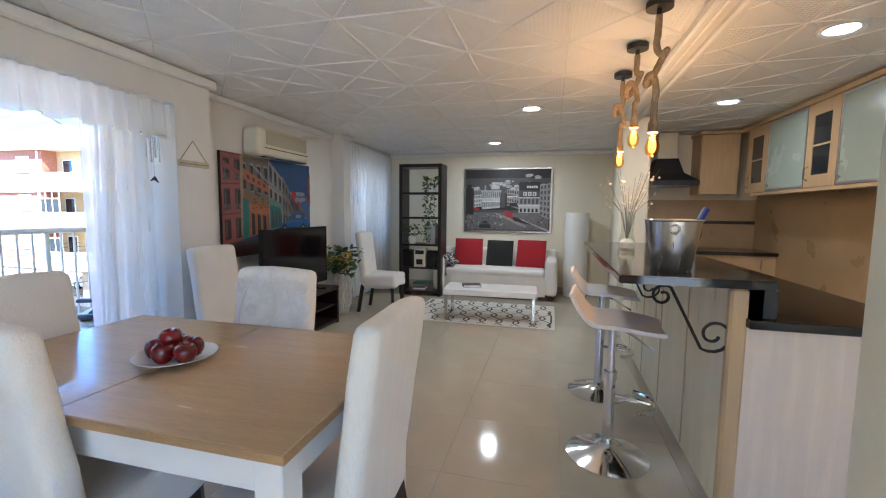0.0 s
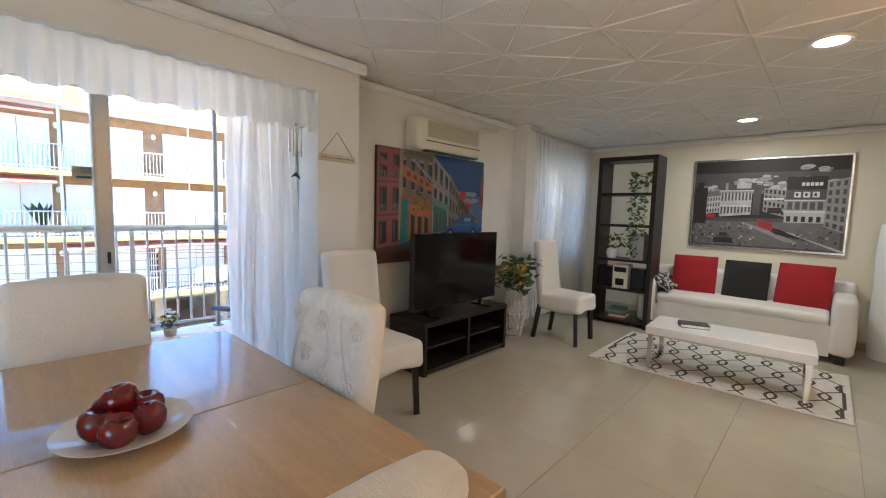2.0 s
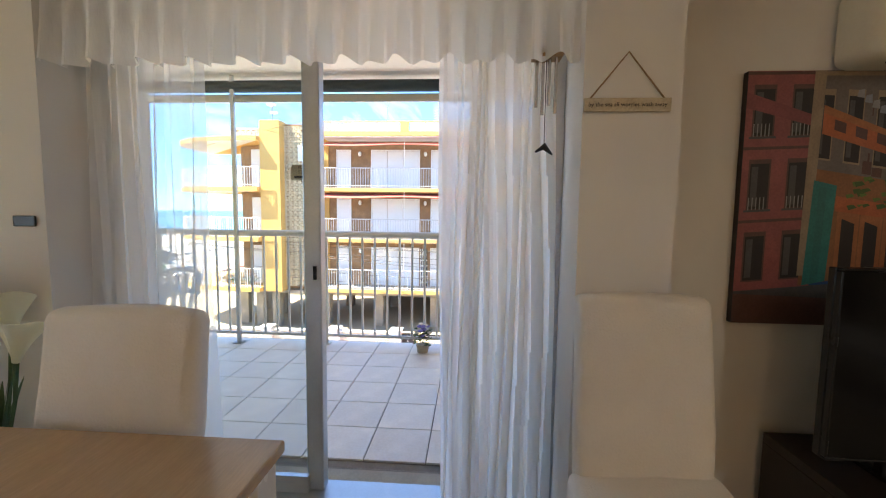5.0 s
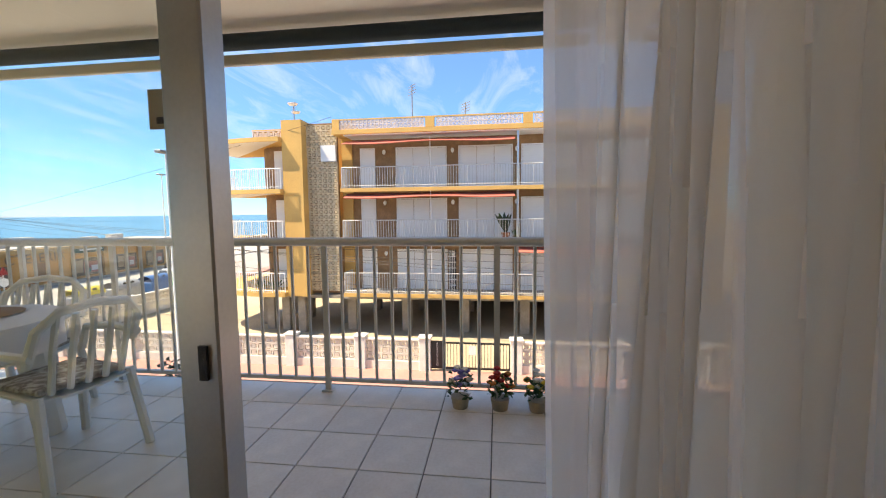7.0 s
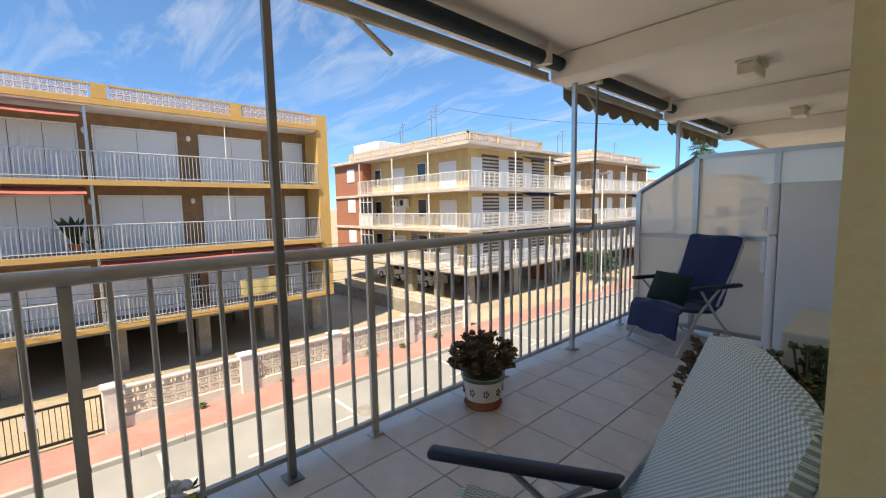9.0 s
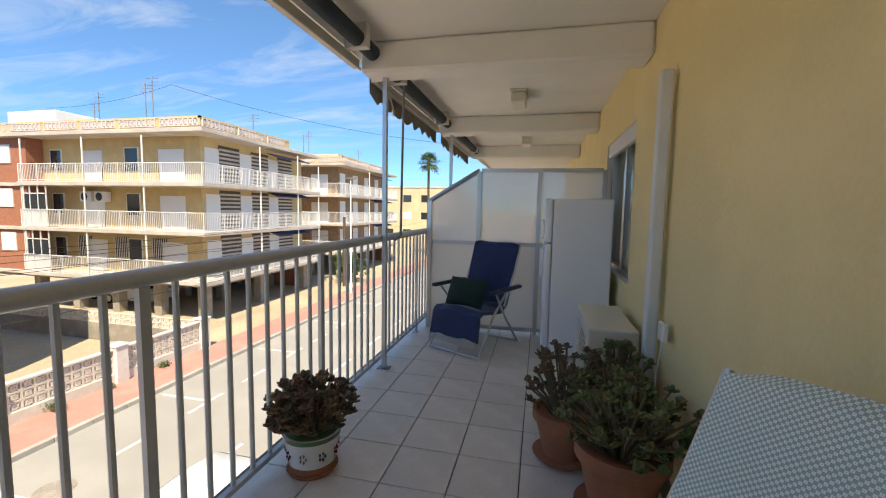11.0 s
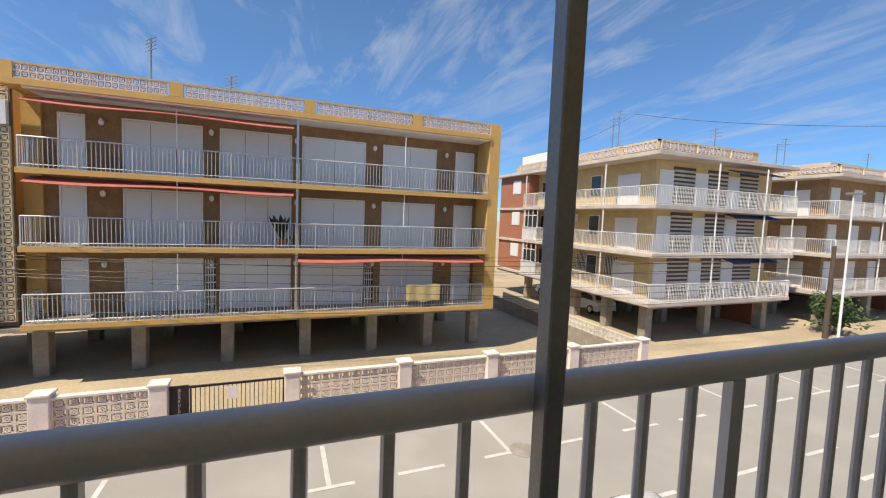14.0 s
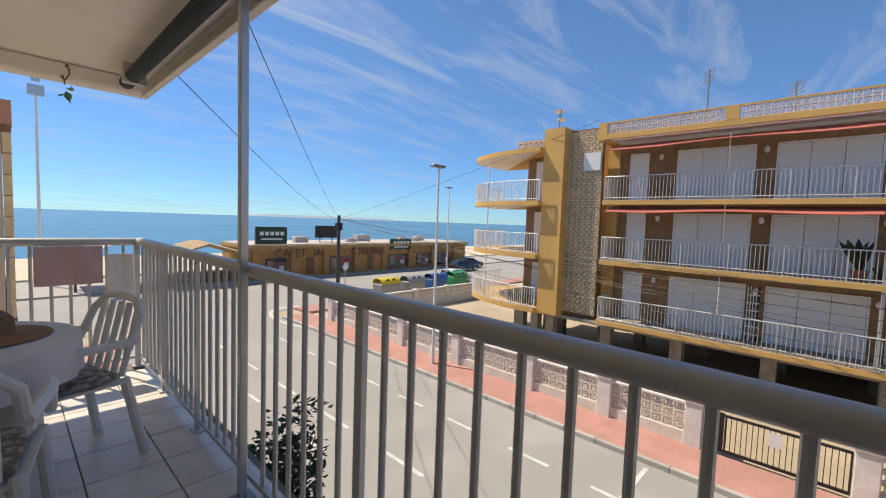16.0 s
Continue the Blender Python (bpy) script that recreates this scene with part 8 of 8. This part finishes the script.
def car(at, rz, material, label):
    """A small hatchback, nose towards +y."""
    c = thing("parked_car", label, "car", at, rz, group="parked cars")
    prof = [(-2.0, 0.32), (-2.02, 0.62), (-1.95, 0.92), (-1.7, 1.0), (-1.35, 1.36), (-0.6, 1.46), (0.2, 1.42), (0.95, 0.98), (1.75, 0.84), (1.98, 0.62), (2.0, 0.32)]
    bm = bmesh.new()
    rows = []
    for y, z in prof:
        w = 0.84 if z < 1.05 else 0.84 - 0.5 * (z - 1.0)
        w *= 1 - 0.06 * (abs(y) / 2) ** 3
        rows.append([bm.verts.new((s * w * f, y, z if f != 1 else z - 0.03)) for s, f in ((-1, 1), (-1, 0.85), (1, 0.85), (1, 1))] )
    lows = [[bm.verts.new((s * 0.84, y, 0.28)) for s in (-1, 1)] for y, z in prof]
    for a, b in zip(rows, rows[1:]):
        for k in range(3):
            bm.faces.new((a[k], a[k + 1], b[k + 1], b[k]))
    for a, b, la, lb in zip(rows, rows[1:], lows, lows[1:]):
        bm.faces.new((la[0], lb[0], b[0], a[0]))
        bm.faces.new((la[1], a[3], b[3], lb[1]))
    part("body", bm, material, c, smooth=True)
    def pane_(pts):
        b = bmesh.new()
        b.faces.new([b.verts.new(p) for p in pts])
        part("window", b, DARKGLASS, c)
    pane_([(-0.6, 0.27, 1.395), (0.6, 0.27, 1.395), (0.68, 0.9, 1.025), (-0.68, 0.9, 1.025)])
    pane_([(-0.58, -1.37, 1.36), (0.58, -1.37, 1.36), (0.66, -1.68, 1.03), (-0.66, -1.68, 1.03)])
    for s in (-1, 1):
        pane_([(s * 0.85, 0.75, 1.0), (s * 0.7, 0.15, 1.34), (s * 0.69, -0.5, 1.37), (s * 0.72, -1.2, 1.3), (s * 0.85, -1.55, 1.0)])
        for y in (1.25, -1.25):
            w = part("wheel", rods(((s * 0.66, y, 0.31), (s * 0.86, y, 0.31), 0.31), n=20), BLACKPLASTIC, c)
            part("rim", rods(((s * 0.861, y, 0.31), (s * 0.87, y, 0.31), 0.19), n=16), ALU, w)
        part("headlight", boxes((s * 0.6 - 0.14, 1.86, 0.62, s * 0.6 + 0.14, 1.93, 0.76), bevel=0.02), CHINA, c)
        part("wing_mirror", boxes((s * 0.94 - 0.08, 0.62, 0.98, s * 0.94 + 0.08, 0.74, 1.1), bevel=0.02), material, c)
    return c


CARWHITE = shade("white_car_paint", (0.78, 0.8, 0.82), 0.2, vary=0.02, scale=1, bump=0, coat=0.5)
CARBLACK = shade("black_car_paint", (0.015, 0.016, 0.02), 0.2, vary=0.02, scale=1, bump=0, coat=0.5)
car((-9.3, 8.5, G), 180, CARWHITE, "white hatchback parked at the near kerb")
car((-29, 24.6, G), 90, CARWHITE, "white car parked under the corner house")
car((-33.5, 25.2, G), 90, CARWHITE, "white car parked under the corner house")
car((-46, -33, G), 80, CARBLACK, "black car parked by the beach road")
car((-49.5, -35, G), 80, CARBLACK, "black car parked by the beach road")
car((-37, -26.5, G), 90, CARWHITE, "white car parked past the recycling bins")
for i, (m, x) in enumerate((((0.7, 0.55, 0.03), -24.6), ((0.3, 0.31, 0.32), -27.4), ((0.03, 0.13, 0.35), -30.2), ((0.03, 0.3, 0.1), -33.0))):
    b = thing("recycling_bin", ("yellow", "grey", "blue", "green")[i] + " rounded recycling container at the roadside", "bin", (x - 0.6, -23.25, G + 0.13), group="recycling bins")
    part("body", soft(-0.95, -0.6, 0.12, 0.95, 0.6, 1.15, 0.08, 2, 0.0), DARKPOST if i < 2 else shade("bin_%d" % i, m, 0.5), b, smooth=True)
    part("lid", sheet(lambda u, v: (-0.97 + 1.94 * u, -0.62 * math.cos(math.pi * v), 1.15 + 0.45 * math.sin(math.pi * v)), 4, 12, 0.02), shade("bin_lid_%d" % i, m, 0.5), b, smooth=True)
    part("flap", rods(((-0.3, 0.45, 1.46), (-0.3, 0.52, 1.42), 0.13), ((0.3, 0.45, 1.46), (0.3, 0.52, 1.42), 0.13), n=12), BLACKPLASTIC, b)
ts = thing("traffic_sign", "small roadside pole with two warning signs", "sign", (-24.6, -28.3, G))
part("pole", rods(((0, 0, 0), (0, 0, 3.0), 0.04)), ALU, ts)
part("plate", rods(((0, 0.05, 2.75), (0, 0.07, 2.75), 0.35), n=3), REDCLOTH, ts)
part("plate", rods(((0, 0.05, 2.1), (0, 0.07, 2.1), 0.28), n=16), WHITE, ts)

# ---- the low cafe by the beach ----
TANROOF = shade("sun_bleached_roof_edge", (0.5, 0.33, 0.15), 0.9, vary=0.2, scale=1.5)
CAFEWALL = shade("burnt_ochre_render", (0.52, 0.27, 0.09), 0.9, vary=0.2, scale=0.9, bump=0.4, fine=20)
cf = thing("cafe", "low ochre beach cafe with painted lettering and roof signs", "cafe", (0, -38, G))
part("wall", boxes((-52, -7, -0.02, -20.2, 0, 3.1)), CAFEWALL, cf)
part("roof_edge", boxes((-52.2, -7.1, 3.1, -20.0, 0.35, 3.4)), TANROOF, cf)
part("name_band", boxes((-52.1, 0.003, 2.85, -20.1, 0.12, 3.098)), TANROOF, cf)
part("roof", boxes((-52, -6.9, 3.4, -20.2, -0.2, 3.5)), STAINED, cf)
for x in (-20.8, -24.7, -28.4, -32.4, -36.5, -40.8, -45.0, -49.5):
    part("pilaster", boxes((x - 0.35, 0.121, 0, x + 0.35, 0.3, 3.099), (x - 0.35, 0.002, 0, x + 0.35, 0.12, 2.849)), CAFEWALL, cf)
for x, w, m in ((-22.9, 2.2, DARKGLASS), (-26.6, 0.9, COPPER), (-30.4, 3.0, DARKGLASS), (-34.5, 0.8, COPPER), (-38.8, 3.2, DARKGLASS), (-43.3, 2.6, DARKGLASS), (-47.2, 2.6, DARKGLASS)):
    w_ = part("shop_window", boxes((x - w / 2, 0.002, 0.35, x + w / 2, 0.06, 2.1)), m, cf)
    if m is DARKGLASS:
        part("poster", boxes((x - w * 0.4, 0.061, 0.6, x + w * 0.12, 0.07, 1.7)), P["pink"], w_)
        part("poster", boxes((x + w * 0.15, 0.061, 0.7, x + w * 0.42, 0.07, 1.9)), P["cream"], w_)
        part("poster", boxes((x - w * 0.34, 0.071, 0.8, x - w * 0.12, 0.076, 1.3)), P["white"], w_)
        part("poster", boxes((x - w * 0.1, 0.071, 0.65, x + w * 0.09, 0.076, 1.05)), P["teal"], w_)
writing("CAFET", 1.15, DARKSLAT, cf, (-24.3, 0.31, 2.55), (90, 0, 180))
writing("IA", 1.15, DARKSLAT, cf, (-27.3, 0.31, 2.55), (90, 0, 180))
writing("CTELERIA", 1.15, DARKSLAT, cf, (-34.0, 0.31, 2.55), (90, 0, 180))
for x, z, w, h in ((-22.3, 4.4, 3.1, 1.7), (-39.1, 3.3, 3.4, 1.3)):
    part("roof_sign", boxes((x - w / 2, 0.0, z - h / 2, x + w / 2, 0.3, z + h / 2)), shade("dark_green_sign", (0.01, 0.05, 0.03), 0.5) if "dark_green_sign" not in bpy.data.materials else bpy.data.materials["dark_green_sign"], cf, "dark green sign with pale bars")
    for k in range(5):
        part("sign_mark", boxes((x - w * 0.4 + k * w * 0.165, 0.301, z + 0.02, x - w * 0.28 + k * w * 0.165, 0.31, z + 0.38)), WHITE, cf)
    part("sign_mark", boxes((x - w * 0.35, 0.301, z - 0.42, x + w * 0.35, 0.31, z - 0.28)), WHITE, cf)
part("billboard", boxes((-31.6, -3, 4.0, -28.8, -2.85, 5.4)), BLACKMETAL, cf)
part("billboard_leg", rods(((-31, -2.9, 3.5), (-31, -2.9, 4.0), 0.06), ((-29.4, -2.9, 3.5), (-29.4, -2.9, 4.0), 0.06)), BLACKMETAL, cf)
for x, y, s in ((-27, -3, 0.8), (-33, -2, 0.6), (-36, -4, 1.0), (-42, -3, 0.7), (-46, -4, 0.8), (-44, -2.5, 0.5)):
    part("roof_unit", boxes((x - s, y - s * 0.5, 3.5, x + s, y + s * 0.5, 3.5 + s * 0.8), bevel=0.04), STAINED, cf)
ch2 = thing("beach_hut", "thatched beach bar with white canvas roof", "hut", (-16.5, -40, G))
part("roof", sheet(lambda u, v: (-3.6 + 7.2 * u, -3 + 6 * v, 2.6 + 1.1 * (1 - abs(2 * u - 1)) + 0.2 * (1 - abs(2 * v - 1))), 8, 4, 0.15), shade("thatch", (0.5, 0.36, 0.2), 0.95, vary=0.3, scale=3), ch2)
part("canvas_roof", sheet(lambda u, v: (2.5 + 6.5 * u, -3 + 5 * v, 2.9 + 1.0 * (1 - abs(2 * u - 1))), 8, 2, 0.06), TABLECLOTH, ch2)
for x in (-3.3, 0, 3.3, 6, 8.8):
    part("post", rods(((x, 1.8, 0), (x, 1.8, 2.9), 0.1), n=6), WOODPOLE, ch2)
part("counter", boxes((-3.3, 1.4, 0, 3.3, 1.7, 1.1)), COPPER, ch2)

# ---- greenery ----
def bush(at, r, h, n, seed, label, material=LEAF, z0=0.0, size=0.09):
    b = thing("bush", label, "bush", at)
    bm = bmesh.new()
    rng = random.Random(seed)
    for k in range(7):
        c = (rng.uniform(-r, r) * 0.6, rng.uniform(-r, r) * 0.6, z0 + rng.uniform(0.3, 0.8) * (h - z0))
        leaf_mass(n // 7, size, ((c[0] - r * 0.5, c[0] + r * 0.5), (c[1] - r * 0.5, c[1] + r * 0.5), (c[2] - (h - z0) * 0.25, c[2] + (h - z0) * 0.25)), seed + k, bm)
    tagged(part("crown", bm, material, b), kind="stuff")
    bt = bmesh.new()
    for k in range(4):
        tube([(0.05 * k - 0.08, 0, 0), (0.1 * math.cos(k * 1.6), 0.1 * math.sin(k * 1.6), h * 0.4), (r * 0.5 * math.cos(k * 1.6), r * 0.5 * math.sin(k * 1.6), h * 0.8)], [0.05, 0.035, 0.015], 5, bt)
    part("trunk", bt, STEM, b)
    return b


bush((-5.5, -0.05, G), 0.38, 4.85, 2600, 80, "tall dark flowering bush below the balcony", z0=3.0, size=0.036, material=DARKLEAF)
bush((-4.2, -3.4, G), 1.5, 4.7, 1500, 81, "broad green shrub beyond the balcony end", z0=3.2, size=0.07)
for i, (y, s) in enumerate(((9.2, 0.35), (13.2, 0.5), (15.0, 0.3), (6.1, 0.25), (17.4, 0.4))):
    bush((-17.55, 3 + (y - 3) * 0.89, G + 0.13), s * 0.55, s * 0.6, 140, 90 + i, "weeds growing at the garden wall", size=0.045)
bush((-19.5, 36, G), 1.6, 2.6, 900, 99, "rounded green tree by the pavement", size=0.16)
for px, py, ph, sd in ((-18.5, 58.0, 12.6, 3),):
    pm = thing("palm_tree", "tall fan palm with a slender trunk", "palm", (px, py, G))
    part("trunk", lathe([(0.26, 0), (0.2, 1.0), (0.16, ph * 0.6), (0.17, ph)], 10), WOODPOLE, pm, smooth=True)
    rng = random.Random(sd)
    for k in range(38):
        a, el = k * 2.4, 1.35 - 2.1 * k / 38 + rng.uniform(-0.15, 0.15)
        d = Vector((math.cos(a) * math.cos(el), math.sin(a) * math.cos(el), math.sin(el)))
        L = rng.uniform(1.5, 2.1)
        bm = rods(((0, 0, ph - 0.1), tuple(Vector((0, 0, ph - 0.1)) + d * L * 0.5), 0.03), n=4)
        side = d.cross(Vector((0, 0, 1))).normalized()
        nrm = side.cross(d)
        hub = Vector((0, 0, ph - 0.1)) + d * L * 0.45
        for j in range(9):
            q = (j - 4) * 0.33
            e = d * math.cos(q) + side * math.sin(q)
            w = (d * -math.sin(q) + side * math.cos(q)) * 0.07
            m = hub + e * L * 0.3
            tip = hub + e * L * (0.6 - 0.05 * abs(j - 4)) - Vector((0, 0, 0.22 + 0.1 * rng.random()))
            vs = [bm.verts.new(v) for v in (hub, m - w, tip, m + w)]
            bm.faces.new(vs)
        part("frond", bm, LEAF, pm)
nb = thing("neighbour_house", "neighbouring house with white pierced screens and red bands", "house", (-4.27, -6.2, G))
part("wall", boxes((0.12, -6, -0.02, 6, 0, 10)), STAINED, nb)
part("band", boxes((0.0, -6, 7.55, 0.119, 0, 7.9), (0, -6, 4.2, 0.119, 0, 4.6)), REDPAVE, nb)
for i in range(10):
    for j in range(9):
        piece("lattice_block", LAT_SCREEN, nb, (0.06, -0.2 - i * 0.38, 4.8 + j * 0.31), 0, (0.7, 1, 0.8))

# ---- floor tiles, piece by piece ----
floor_ob = bpy.data.objects["floor_base"]
tile = mesh(boxes((0.0005, 0.0005, -0.012, 0.5985, 0.5985, 0.0)), "floor_tile", PORCELAIN)
for i in range(-5, 4):
    for j in range(-2, 15):
        x, y = 0.23 + i * 0.6, j * 0.6 - 0.05
        if x > -2.8 and x < 1.0:
            piece("floor_tile", tile, floor_ob, (x, y, 0))
structure("kitchen_floor", boxes((0.92, 1.62, -0.01, 2.6, 7.0, -0.002)), PORCELAIN, "polished beige kitchen floor", "floor")
slab_ob = bpy.data.objects["balcony_slab"]
btile = mesh(boxes((0.003, 0.003, -0.012, 0.328, 0.328, 0.0), bevel=0.002), "terrace_tile", BTILE)
for i in range(0, 6):
    for j in range(-11, 25):
        piece("terrace_tile", btile, slab_ob, (-5.06 + i * 0.331, 2.53 + j * 0.331 - 0.33, 0), 0)
